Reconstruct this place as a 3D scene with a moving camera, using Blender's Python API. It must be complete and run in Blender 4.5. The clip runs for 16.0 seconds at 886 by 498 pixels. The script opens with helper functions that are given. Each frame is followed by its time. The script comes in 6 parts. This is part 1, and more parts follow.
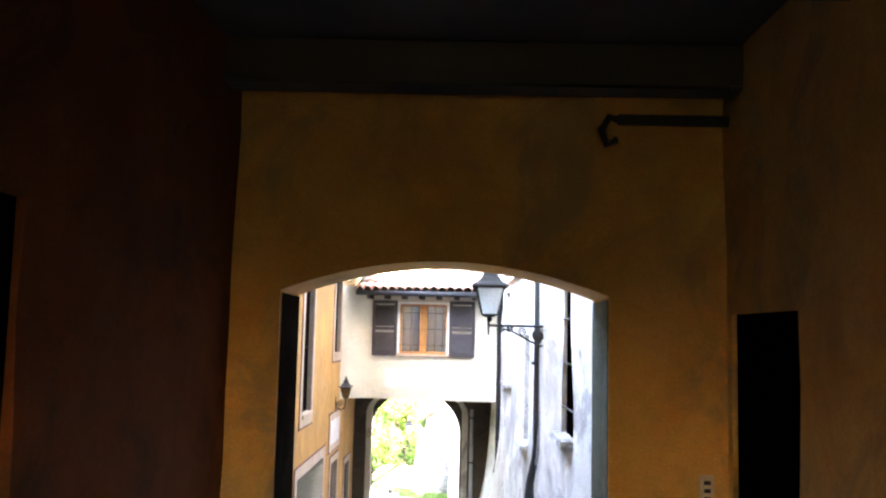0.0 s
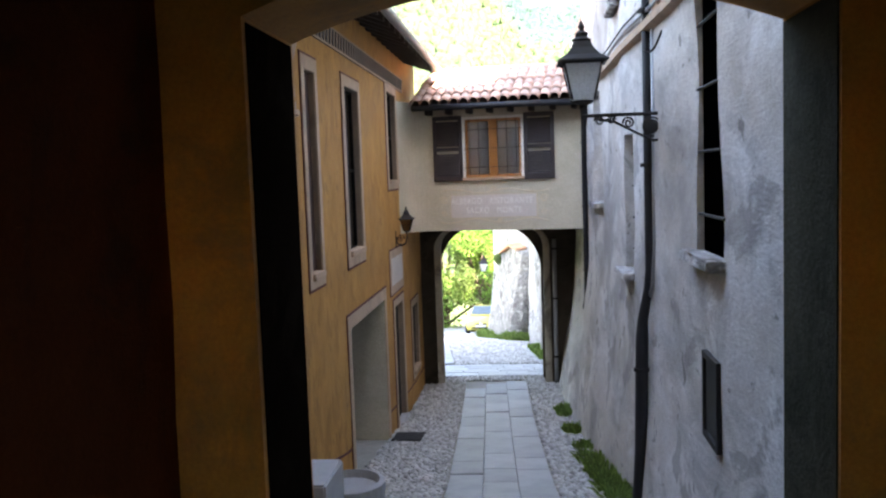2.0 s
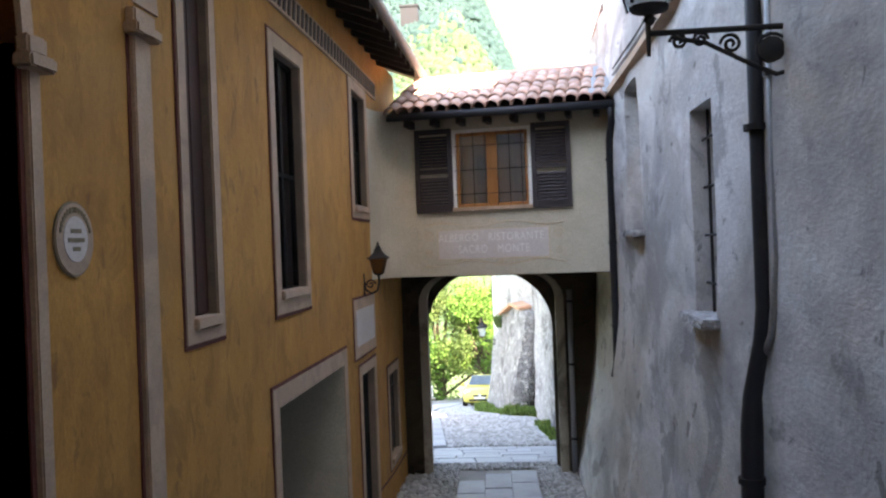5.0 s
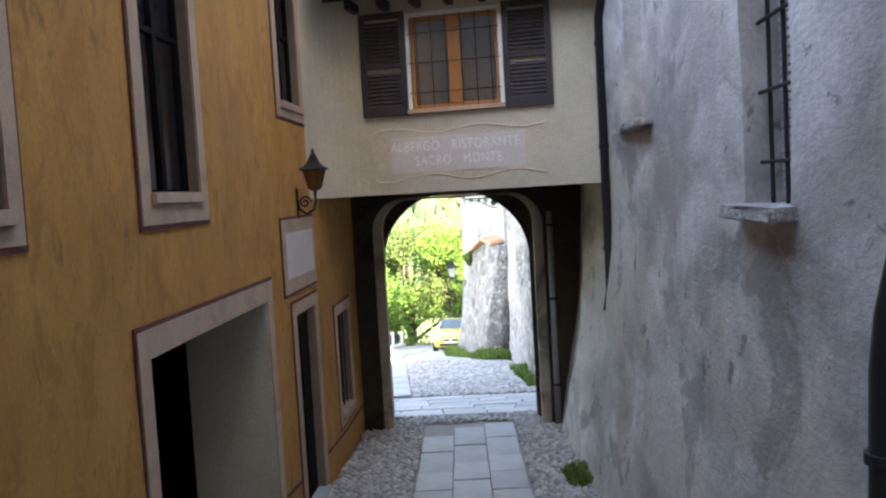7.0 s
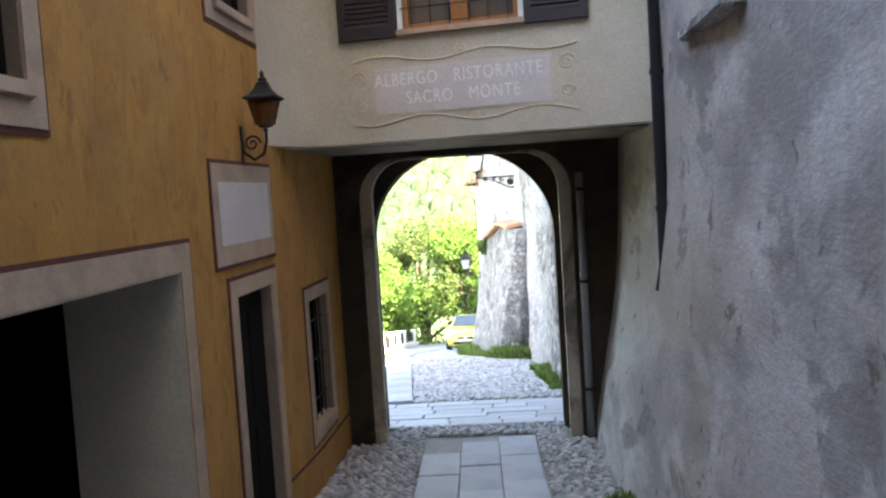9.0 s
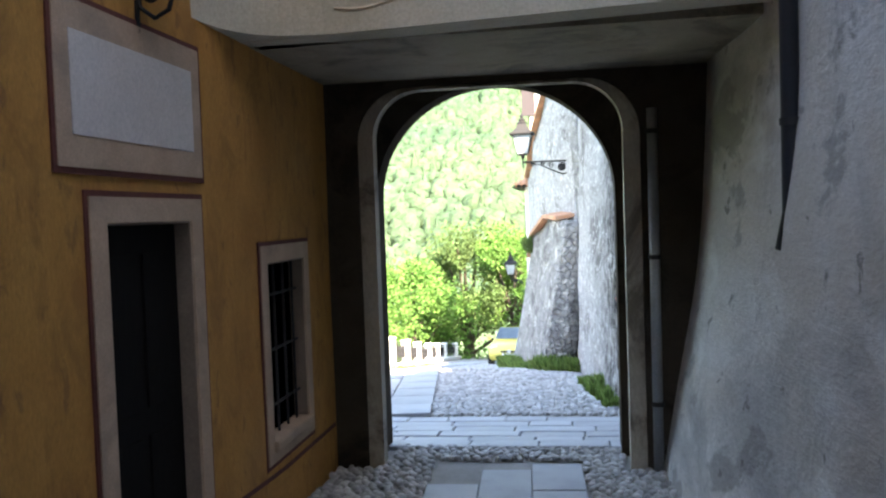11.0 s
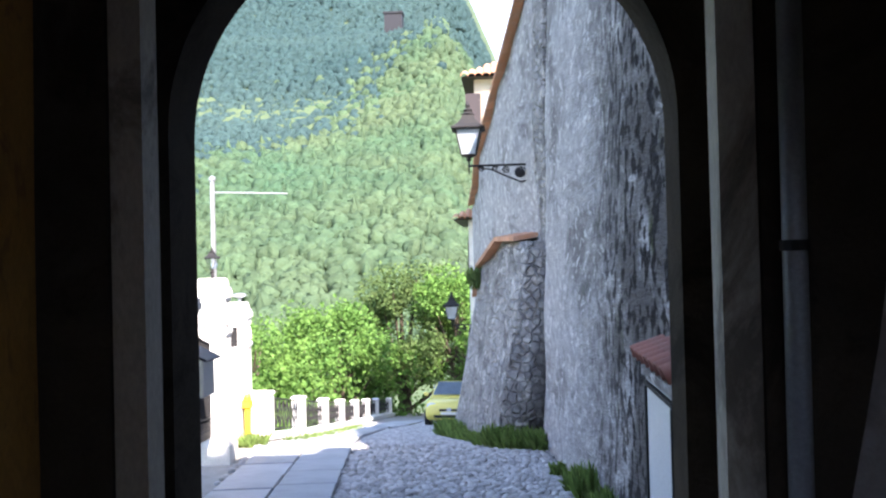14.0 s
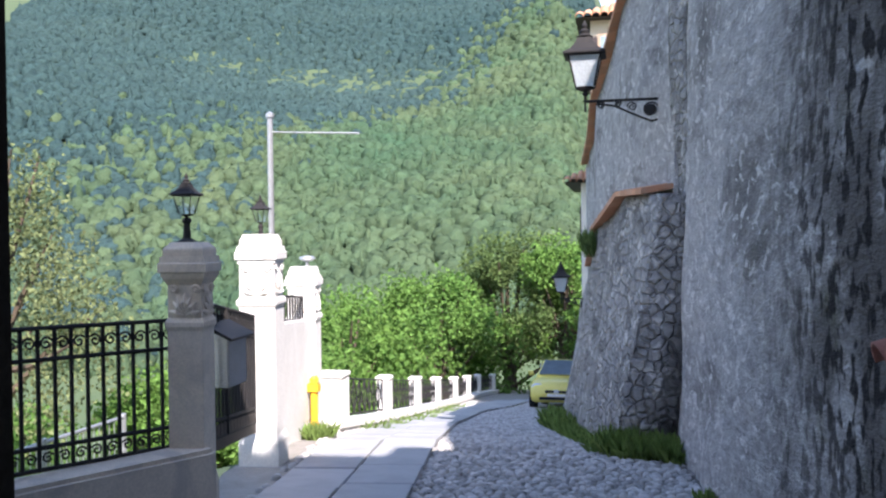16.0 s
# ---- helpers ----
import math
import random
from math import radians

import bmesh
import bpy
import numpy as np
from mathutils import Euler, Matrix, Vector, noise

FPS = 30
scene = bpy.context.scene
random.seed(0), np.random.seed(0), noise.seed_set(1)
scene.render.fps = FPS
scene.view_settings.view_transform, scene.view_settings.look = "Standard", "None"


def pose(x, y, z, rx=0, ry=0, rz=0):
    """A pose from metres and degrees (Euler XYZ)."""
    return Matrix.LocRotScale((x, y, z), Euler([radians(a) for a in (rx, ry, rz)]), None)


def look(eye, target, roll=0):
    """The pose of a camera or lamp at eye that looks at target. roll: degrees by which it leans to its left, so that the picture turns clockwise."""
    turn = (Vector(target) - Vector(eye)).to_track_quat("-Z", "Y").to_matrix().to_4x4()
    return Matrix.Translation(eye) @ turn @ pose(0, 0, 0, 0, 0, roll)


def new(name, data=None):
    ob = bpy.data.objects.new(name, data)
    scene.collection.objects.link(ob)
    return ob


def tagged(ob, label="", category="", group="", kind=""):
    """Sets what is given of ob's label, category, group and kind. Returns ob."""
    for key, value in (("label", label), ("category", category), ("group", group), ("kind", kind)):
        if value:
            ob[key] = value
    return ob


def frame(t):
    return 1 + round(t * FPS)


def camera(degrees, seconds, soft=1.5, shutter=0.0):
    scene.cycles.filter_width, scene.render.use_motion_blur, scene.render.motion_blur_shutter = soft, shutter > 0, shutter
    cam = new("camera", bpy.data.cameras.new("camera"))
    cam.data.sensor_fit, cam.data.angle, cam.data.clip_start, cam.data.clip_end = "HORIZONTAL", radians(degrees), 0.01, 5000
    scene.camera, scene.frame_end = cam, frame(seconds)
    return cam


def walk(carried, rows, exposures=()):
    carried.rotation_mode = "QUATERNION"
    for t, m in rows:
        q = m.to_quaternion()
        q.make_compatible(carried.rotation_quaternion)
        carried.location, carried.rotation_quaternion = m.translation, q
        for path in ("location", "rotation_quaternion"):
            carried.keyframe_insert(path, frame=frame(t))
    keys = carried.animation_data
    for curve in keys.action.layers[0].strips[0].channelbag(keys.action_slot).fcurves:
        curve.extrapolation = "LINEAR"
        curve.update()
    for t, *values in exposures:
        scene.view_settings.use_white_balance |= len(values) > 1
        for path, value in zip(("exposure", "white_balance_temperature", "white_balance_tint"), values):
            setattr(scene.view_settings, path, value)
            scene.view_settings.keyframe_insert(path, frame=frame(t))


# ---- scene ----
cam = camera(54.1, 16.0, soft=2.3)
PATH = [
    (0, (0.994, -1.932, 3.004), (0.954, 0.058, 3.198), 1.3),
    (0.5, (1.019, -1.387, 2.914), (0.945, 0.608, 3.032), 0.8),
    (1, (0.933, -0.394, 2.825), (0.816, 1.602, 2.865), -0.2),
    (1.5, (0.915, 0.38, 2.724), (0.749, 2.373, 2.687), -1.1),
    (2, (0.841, 1.044, 2.572), (0.642, 3.027, 2.406), -2.0),
    (2.5, (0.828, 1.696, 2.442), (0.61, 3.678, 2.283), -2.6),
    (3, (0.805, 2.413, 2.297), (0.584, 4.396, 2.164), -2.9),
    (3.5, (0.735, 2.95, 2.22), (0.518, 4.936, 2.12), -3.5),
    (4, (0.679, 3.58, 2.118), (0.467, 5.568, 2.082), -3.3),
    (4.2, (0.692, 3.901, 2.071), (0.473, 5.889, 2.069), -2.8),
    (6.3, (0.592, 6.231, 1.736), (0.458, 8.226, 1.691), -2.1),
    (6.5, (0.598, 6.528, 1.667), (0.466, 8.521, 1.582), -2.5),
    (7, (0.62, 7.206, 1.496), (0.489, 9.197, 1.365), -3.3),
    (7.5, (0.57, 7.674, 1.364), (0.45, 9.666, 1.226), -3.5),
    (8, (0.628, 8.349, 1.222), (0.492, 10.34, 1.084), -3.6),
    (8.5, (0.632, 8.948, 1.1), (0.48, 10.938, 0.972), -3.7),
    (9, (0.605, 9.737, 0.975), (0.433, 11.725, 0.846), -3.6),
    (9.5, (0.595, 10.371, 0.789), (0.396, 12.356, 0.66), -3.2),
    (9.7, (0.64, 10.694, 0.711), (0.419, 12.677, 0.58), -2.3),
    (11.8, (0.61, 13.402, 0.147), (0.304, 15.378, 0.093), -2.3),
    (12, (0.57, 13.727, 0.159), (0.271, 15.702, 0.075), -2.5),
    (12.5, (0.522, 14.586, 0.056), (0.255, 16.568, 0.008), -2.5),
    (13, (0.416, 15.415, -0.085), (0.204, 17.403, -0.077), -1.6),
    (13.5, (0.359, 16.14, -0.149), (0.189, 18.132, -0.12), -1.3),
    (14, (0.317, 16.856, -0.21), (0.165, 18.851, -0.18), -1.4),
    (14.5, (0.288, 17.435, -0.266), (0.13, 19.429, -0.255), -1.3),
    (15, (0.239, 18.064, -0.324), (0.036, 20.054, -0.34), -1.1),
    (15.5, (0.224, 18.81, -0.364), (-0.072, 20.788, -0.392), -1.1),
    (16, (0.151, 19.318, -0.383), (-0.251, 21.276, -0.413), -0.7),
]
walk(cam, [(t, look(eye, target, roll)) for t, eye, target, roll in PATH],
     [(0.0, 6.15, 8500, 18), (0.5, 6.0, 8500, 18), (1.0, 5.5, 8400, 18), (1.5, 4.5, 8400, 18), (2.0, 4.1, 8300, 18), (3.0, 3.9, 8300, 18), (4.2, 3.8, 8300, 18), (6.5, 3.4, 8300, 18), (7.2, 3.9, 8300, 18), (9.7, 3.75, 8000, 16),
      (12.0, 3.1, 7000, 14), (13.5, 2.55, 6600, 20), (14.5, 2.05, 6400, 22), (16.0, 1.5, 6350, 22)])

# ---- light ----
SUN = Vector((0.51, -0.95, 1.0)).normalized()
world = bpy.data.worlds.new("world")
scene.world = world
world.use_nodes = True
sky = world.node_tree.nodes.new("ShaderNodeTexSky")
sky.sky_type, sky.sun_disc = "NISHITA", False
sky.sun_elevation, sky.sun_rotation = math.asin(SUN.z), math.atan2(SUN.x, SUN.y)
sky.dust_density, sky.air_density = 0.6, 1.2
backing = world.node_tree.nodes["Background"]
backing.inputs["Strength"].default_value = 0.15
world.node_tree.links.new(sky.outputs["Color"], backing.inputs["Color"])
sun = new("sun", bpy.data.lights.new("sun", "SUN"))
sun.data.energy, sun.data.angle, sun.data.color = 4.6, radians(0.6), (1.0, 0.95, 0.86)
sun.matrix_world = look(SUN * 60, (0, 0, 0))


# ---- materials ----
def rgb(c, k=1.0):
    return (c[0] * k, c[1] * k, c[2] * k, 1)


def surface(name, base, second=None, scale=3.0, grain=40.0, rough=0.85, bump=0.3, depth=0.01, stain=None,
            stain_scale=0.7, stain_amount=0.5, metal=0.0, stretch=(1, 1, 1), vary=0.0, spec=0.4,
            chips=None, chip_scale=3.0, stones=0.0, joint=0.55):
    """Two-scale noise between base and second, darker stains with soft edges, fine relief."""
    m = bpy.data.materials.new(name)
    m.use_nodes = True
    nt = m.node_tree
    n, l = nt.nodes, nt.links
    b = n["Principled BSDF"]
    b.inputs["Roughness"].default_value, b.inputs["Metallic"].default_value = rough, metal
    b.inputs["Specular IOR Level"].default_value = spec
    co = n.new("ShaderNodeTexCoord")
    mp = n.new("ShaderNodeMapping")
    mp.inputs["Scale"].default_value = stretch
    l.new(co.outputs["Object"], mp.inputs["Vector"])

    def noise_of(s, detail=6, r=0.6, distortion=0.0):
        t = n.new("ShaderNodeTexNoise")
        t.inputs["Scale"].default_value, t.inputs["Detail"].default_value = s, detail
        t.inputs["Roughness"].default_value, t.inputs["Distortion"].default_value = r, distortion
        l.new(mp.outputs["Vector"], t.inputs["Vector"])
        return t.outputs["Fac"]

    def ramp(src, a, z):
        r = n.new("ShaderNodeMapRange")
        r.inputs["From Min"].default_value, r.inputs["From Max"].default_value = a, z
        l.new(src, r.inputs["Value"])
        return r.outputs["Result"]

    def mix(fac, a, z, mode="MIX"):
        x = n.new("ShaderNodeMix")
        x.data_type, x.blend_type = "RGBA", mode
        if isinstance(fac, float):
            x.inputs["Factor"].default_value = fac
        else:
            l.new(fac, x.inputs["Factor"])
        for k, v in (("A", a), ("B", z)):
            sock = [s for s in x.inputs if s.name == k and s.type == "RGBA"][0]
            if isinstance(v, tuple):
                sock.default_value = v
            else:
                l.new(v, sock)
        return [s for s in x.outputs if s.type == "RGBA"][0]

    second = second or tuple(c * 0.75 for c in base)
    col = mix(ramp(noise_of(scale, 8, 0.65, 0.4), 0.3, 0.7), rgb(base), rgb(second))
    fine = noise_of(grain, 4, 0.7)
    dark = mix(ramp(fine, 0.25, 0.75), (0.72, 0.72, 0.72, 1), (1.15, 1.15, 1.15, 1))
    col = mix(0.8, col, dark, "MULTIPLY")
    if stain:
        f = ramp(noise_of(stain_scale, 9, 0.7, 0.8), 0.5, 0.62)
        mul = n.new("ShaderNodeMath")
        mul.operation = "MULTIPLY"
        mul.inputs[1].default_value = stain_amount
        l.new(f, mul.inputs[0])
        col = mix(mul.outputs[0], col, rgb(stain))
    if chips:
        col = mix(ramp(noise_of(chip_scale, 7, 0.65, 0.6), 0.56, 0.60), col, rgb(chips))
    if stones:
        vo = n.new("ShaderNodeTexVoronoi")
        vo.feature, vo.inputs["Scale"].default_value, vo.inputs["Randomness"].default_value = "DISTANCE_TO_EDGE", stones, 1.0
        wob = n.new("ShaderNodeVectorMath")
        wob.operation = "MULTIPLY_ADD"
        wn = n.new("ShaderNodeTexNoise")
        wn.inputs["Scale"].default_value = stones * 1.4
        l.new(mp.outputs["Vector"], wn.inputs["Vector"])
        l.new(wn.outputs["Color"], wob.inputs[0])
        wob.inputs[1].default_value = (0.5 / stones,) * 3
        l.new(mp.outputs["Vector"], wob.inputs[2])
        l.new(wob.outputs["Vector"], vo.inputs["Vector"])
        edge = ramp(vo.outputs["Distance"], 0.0, 0.16)
        col = mix(edge, mix(joint, col, (0.06, 0.055, 0.05, 1)), col)
        hadd = n.new("ShaderNodeMath")
        hadd.operation = "MULTIPLY_ADD"
        hadd.inputs[1].default_value = 1.6
        l.new(edge, hadd.inputs[0])
        l.new(fine, hadd.inputs[2])
        fine = hadd.outputs[0]
    if vary:
        info = n.new("ShaderNodeObjectInfo")
        geo = n.new("ShaderNodeNewGeometry")
        add = n.new("ShaderNodeMath")
        add.operation = "ADD"
        l.new(info.outputs["Random"], add.inputs[0])
        l.new(geo.outputs["Random Per Island"], add.inputs[1])
        fr = n.new("ShaderNodeMath")
        fr.operation = "FRACT"
        l.new(add.outputs[0], fr.inputs[0])
        hs = n.new("ShaderNodeMapRange")
        hs.inputs["To Min"].default_value, hs.inputs["To Max"].default_value = 1 - vary, 1 + vary
        l.new(fr.outputs[0], hs.inputs["Value"])
        comb = n.new("ShaderNodeCombineColor")
        for k in ("Red", "Green", "Blue"):
            l.new(hs.outputs["Result"], comb.inputs[k])
        col = mix(1.0, col, comb.outputs["Color"], "MULTIPLY")
    l.new(col, b.inputs["Base Color"])
    if bump:
        bp = n.new("ShaderNodeBump")
        bp.inputs["Strength"].default_value, bp.inputs["Distance"].default_value = bump, depth
        l.new(fine, bp.inputs["Height"])
        l.new(bp.outputs["Normal"], b.inputs["Normal"])
    return m


def blotch(m, colour, scale, lo, hi, amount=1.0, stretch=(1, 1, 1), seed=0.0):
    """Lays patches of another colour, with their own noise outline, over a material."""
    n, l = m.node_tree.nodes, m.node_tree.links
    b = n["Principled BSDF"]
    old = b.inputs["Base Color"].links[0].from_socket
    co = n.new("ShaderNodeTexCoord")
    mp = n.new("ShaderNodeMapping")
    mp.inputs["Scale"].default_value, mp.inputs["Location"].default_value = stretch, (seed, seed * 0.7, seed * 1.3)
    l.new(co.outputs["Object"], mp.inputs["Vector"])
    t = n.new("ShaderNodeTexNoise")
    t.inputs["Scale"].default_value, t.inputs["Detail"].default_value = scale, 8
    t.inputs["Roughness"].default_value, t.inputs["Distortion"].default_value = 0.62, 0.5
    l.new(mp.outputs["Vector"], t.inputs["Vector"])
    cut = n.new("ShaderNodeMapRange")
    cut.inputs["From Min"].default_value, cut.inputs["From Max"].default_value = lo, hi
    cut.inputs["To Max"].default_value = amount
    l.new(t.outputs["Fac"], cut.inputs["Value"])
    mix = n.new("ShaderNodeMixRGB")
    l.new(cut.outputs["Result"], mix.inputs["Fac"])
    l.new(old, mix.inputs["Color1"])
    mix.inputs["Color2"].default_value = rgb(colour)
    l.new(mix.outputs["Color"], b.inputs["Base Color"])
    return m


OCHRE = surface("ochre_plaster", (0.52, 0.255, 0.058), (0.37, 0.165, 0.034), 2.6, 55, 0.9, 0.4, 0.006,
                stain=(0.25, 0.105, 0.026), stain_scale=4.5, stain_amount=0.55, stretch=(1, 0.9, 0.5))
blotch(OCHRE, (0.30, 0.16, 0.06), 0.7, 0.50, 0.70, 0.55, (1, 0.7, 1), 3.0)
blotch(OCHRE, (0.17, 0.075, 0.028), 9.0, 0.60, 0.66, 0.55, (1, 0.8, 0.4), 7.0)
GREY_PLASTER = surface("weathered_grey_plaster", (0.67, 0.65, 0.63), (0.52, 0.50, 0.48), 1.5, 34, 0.92, 0.7, 0.014,
                       stain=(0.27, 0.26, 0.255), stain_scale=0.9, stain_amount=0.6, stretch=(1, 0.42, 0.85), spec=0.2)
blotch(GREY_PLASTER, (0.44, 0.37, 0.30), 0.45, 0.44, 0.62, 0.65, (1, 0.5, 1), 5.0)
blotch(GREY_PLASTER, (0.70, 0.69, 0.67), 1.9, 0.55, 0.66, 0.7, (1, 0.45, 0.8), 11.0)
blotch(GREY_PLASTER, (0.25, 0.235, 0.225), 0.9, 0.49, 0.62, 0.75, (1, 0.4, 0.8), 2.0)
blotch(GREY_PLASTER, (0.19, 0.175, 0.165), 1.5, 0.565, 0.60, 0.55, (1, 0.45, 0.8), 8.0)
blotch(GREY_PLASTER, (0.13, 0.12, 0.11), 6.0, 0.63, 0.67, 0.7, (1, 0.5, 0.7), 4.0)
# Mossy plaster, its colour lowered further to paint the jamb's shade
MOSSY_SHADE = surface("mossy_shade_plaster", (0.060, 0.056, 0.040), (0.028, 0.030, 0.018), 3.0, 30, 0.95, 0.7, 0.015,
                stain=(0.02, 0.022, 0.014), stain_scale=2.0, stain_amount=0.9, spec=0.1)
# Near-black plaster that paints the shade of the left jamb
JAMB_SHADE = surface("jamb_shade_plaster", (0.010, 0.007, 0.005), (0.006, 0.0045, 0.0035), 2.0, 40, 0.95, 0.5, 0.01,
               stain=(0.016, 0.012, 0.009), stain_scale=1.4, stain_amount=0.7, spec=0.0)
# Gate plaster with the shade of the underpass painted into its colour
GATE_DARK = surface("gate_shade_plaster", (0.075, 0.058, 0.042), (0.045, 0.035, 0.026), 2.0, 40, 0.95, 0.5, 0.01,
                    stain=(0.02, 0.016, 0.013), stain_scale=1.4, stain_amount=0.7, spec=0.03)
RIM = surface("worn_rim_plaster", (0.50, 0.44, 0.35), (0.38, 0.33, 0.26), 2.5, 45, 0.9, 0.5, 0.008,
              stain=(0.10, 0.08, 0.06), stain_scale=1.8, stain_amount=0.75, stretch=(1, 1, 0.5))
# Dark on purpose, to cut the light bounced up into the passage
PASSAGE_FLOOR = surface("bounce_cutting_floor", (0.085, 0.078, 0.07), (0.05, 0.046, 0.042), 4, 50, 0.9, 0.6, 0.01)
REVEAL = surface("brown_window_reveal", (0.24, 0.18, 0.135), (0.17, 0.125, 0.095), 3, 60, 0.9, 0.3, 0.004)
CREAM = surface("cream_plaster", (0.56, 0.50, 0.39), (0.47, 0.42, 0.32), 1.6, 45, 0.9, 0.35, 0.006,
                stain=(0.40, 0.35, 0.25), stain_scale=1.3, stain_amount=0.4)
PASSAGE = surface("passage_plaster", (0.56, 0.27, 0.07), (0.43, 0.19, 0.04), 1.3, 40, 0.92, 0.5, 0.01,
                  stain=(0.20, 0.13, 0.07), stain_scale=1.1, stain_amount=0.6)
# Passage plaster with the left side's shade put into a dark red-brown
PASSAGE_SHADE = surface("shaded_passage_plaster", (0.15, 0.045, 0.015), (0.09, 0.026, 0.009), 1.3, 40, 0.92, 0.5, 0.01,
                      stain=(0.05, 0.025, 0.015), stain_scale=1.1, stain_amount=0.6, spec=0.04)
# Stained cream plaster, base lowered to paint in the underpass shade
GATE_PLASTER = surface("stained_shade_plaster", (0.34, 0.29, 0.21), (0.24, 0.20, 0.14), 1.6, 45, 0.9, 0.4, 0.008,
                       stain=(0.10, 0.075, 0.05), stain_scale=1.3, stain_amount=0.7)
blotch(PASSAGE, (0.22, 0.11, 0.035), 1.6, 0.50, 0.72, 0.6, (1, 1, 0.8), 6.0)
TRIM = surface("painted_stone_trim", (0.50, 0.345, 0.24), (0.40, 0.275, 0.19), 3, 60, 0.85, 0.3, 0.004,
               stain=(0.24, 0.18, 0.14), stain_scale=1.7, stain_amount=0.5)
REDLINE = surface("dark_red_paint", (0.13, 0.035, 0.025), None, 5, 50, 0.85, 0.2, 0.003)
# Near-black colour that stands in for the shade of rooms and doorways
DARKROOM = surface("painted_dark_interior", (0.0006, 0.0006, 0.0006), None, 2, 30, 1.0, 0.0, spec=0.0)
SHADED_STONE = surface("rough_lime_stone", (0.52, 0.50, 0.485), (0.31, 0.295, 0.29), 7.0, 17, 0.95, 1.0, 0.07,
                       stain=(0.13, 0.12, 0.115), stain_scale=0.9, stain_amount=0.75, stretch=(1, 0.5, 1), spec=0.15, chips=(0.60, 0.58, 0.56), chip_scale=9.0)


def damp_pits(m, near, far):
    """Dark pits and mossy stains on the damp end of a wall, thinning out from near to far along y."""
    n, l = m.node_tree.nodes, m.node_tree.links
    b = n["Principled BSDF"]
    old = b.inputs["Base Color"].links[0].from_socket
    co = n.new("ShaderNodeTexCoord")
    sep = n.new("ShaderNodeSeparateXYZ")
    l.new(co.outputs["Object"], sep.inputs[0])
    soft = n.new("ShaderNodeTexNoise")
    soft.inputs["Scale"].default_value = 1.3
    soft.inputs["Detail"].default_value = 4
    l.new(co.outputs["Object"], soft.inputs["Vector"])
    edge = n.new("ShaderNodeMath")
    edge.operation = "MULTIPLY_ADD"
    edge.inputs[1].default_value = 2.4
    l.new(soft.outputs["Fac"], edge.inputs[0])
    l.new(sep.outputs["Y"], edge.inputs[2])
    reach = n.new("ShaderNodeMapRange")
    reach.interpolation_type = "SMOOTHSTEP"
    reach.inputs["From Min"].default_value = far + 1.2
    reach.inputs["From Max"].default_value = near + 1.2
    l.new(edge.outputs[0], reach.inputs["Value"])
    for colour, scale, lo, hi in (((0.075, 0.085, 0.03, 1), 1.9, 0.56, 0.68), ((0.13, 0.12, 0.115, 1), 2.6, 0.36, 0.58), ((0.03, 0.027, 0.027, 1), 11.0, 0.50, 0.57)):
        mp = n.new("ShaderNodeMapping")
        mp.inputs["Scale"].default_value = (1, 1, 0.6)
        l.new(co.outputs["Object"], mp.inputs["Vector"])
        pits = n.new("ShaderNodeTexNoise")
        pits.inputs["Scale"].default_value = scale
        pits.inputs["Detail"].default_value = 5
        l.new(mp.outputs["Vector"], pits.inputs["Vector"])
        cut = n.new("ShaderNodeMapRange")
        cut.inputs["From Min"].default_value = lo
        cut.inputs["From Max"].default_value = hi
        l.new(pits.outputs["Fac"], cut.inputs["Value"])
        both = n.new("ShaderNodeMath")
        both.operation = "MULTIPLY"
        l.new(cut.outputs["Result"], both.inputs[0])
        l.new(reach.outputs["Result"], both.inputs[1])
        mix = n.new("ShaderNodeMixRGB")
        l.new(both.outputs[0], mix.inputs["Fac"])
        l.new(old, mix.inputs["Color1"])
        mix.inputs["Color2"].default_value = colour
        old = mix.outputs["Color"]
    l.new(old, b.inputs["Base Color"])
    return m


ROUGH_WALL = damp_pits(surface("damp_lime_stone", (0.52, 0.50, 0.485), (0.31, 0.295, 0.29), 7.0, 17, 0.95, 1.0, 0.07,
                       stain=(0.13, 0.12, 0.115), stain_scale=0.9, stain_amount=0.75, stretch=(1, 0.5, 1), spec=0.15, chips=(0.60, 0.58, 0.56), chip_scale=9.0), 23.6, 26.0)
RUBBLE = surface("rubble_masonry", (0.44, 0.42, 0.40), (0.25, 0.24, 0.235), 4.0, 22, 0.95, 0.9, 0.035,
                 stain=(0.11, 0.105, 0.10), stain_scale=1.2, stain_amount=0.7, stretch=(1, 0.6, 1), spec=0.15, chips=(0.55, 0.52, 0.49), chip_scale=5.0, stones=8.0, joint=0.16)
SLAB = surface("grey_granite_slab", (0.39, 0.395, 0.405), (0.32, 0.325, 0.335), 2.5, 70, 0.6, 0.25, 0.003,
               stain=(0.24, 0.25, 0.265), stain_scale=2, stain_amount=0.4, vary=0.10)
COBBLE = surface("river_cobble", (0.46, 0.45, 0.43), (0.33, 0.32, 0.305), 6, 60, 0.7, 0.3, 0.004, vary=0.35)
MORTAR = surface("cobble_bedding", (0.33, 0.31, 0.28), (0.24, 0.225, 0.20), 4, 50, 0.95, 0.6, 0.01)
TILE = surface("terracotta_tile", (0.50, 0.27, 0.20), (0.55, 0.40, 0.33), 5, 60, 0.85, 0.4, 0.005,
               stain=(0.28, 0.22, 0.19), stain_scale=4, stain_amount=0.5, vary=0.18)
TILE_DARK = surface("dark_red_tile", (0.33, 0.11, 0.085), (0.26, 0.13, 0.10), 5, 60, 0.85, 0.4, 0.005, vary=0.18)
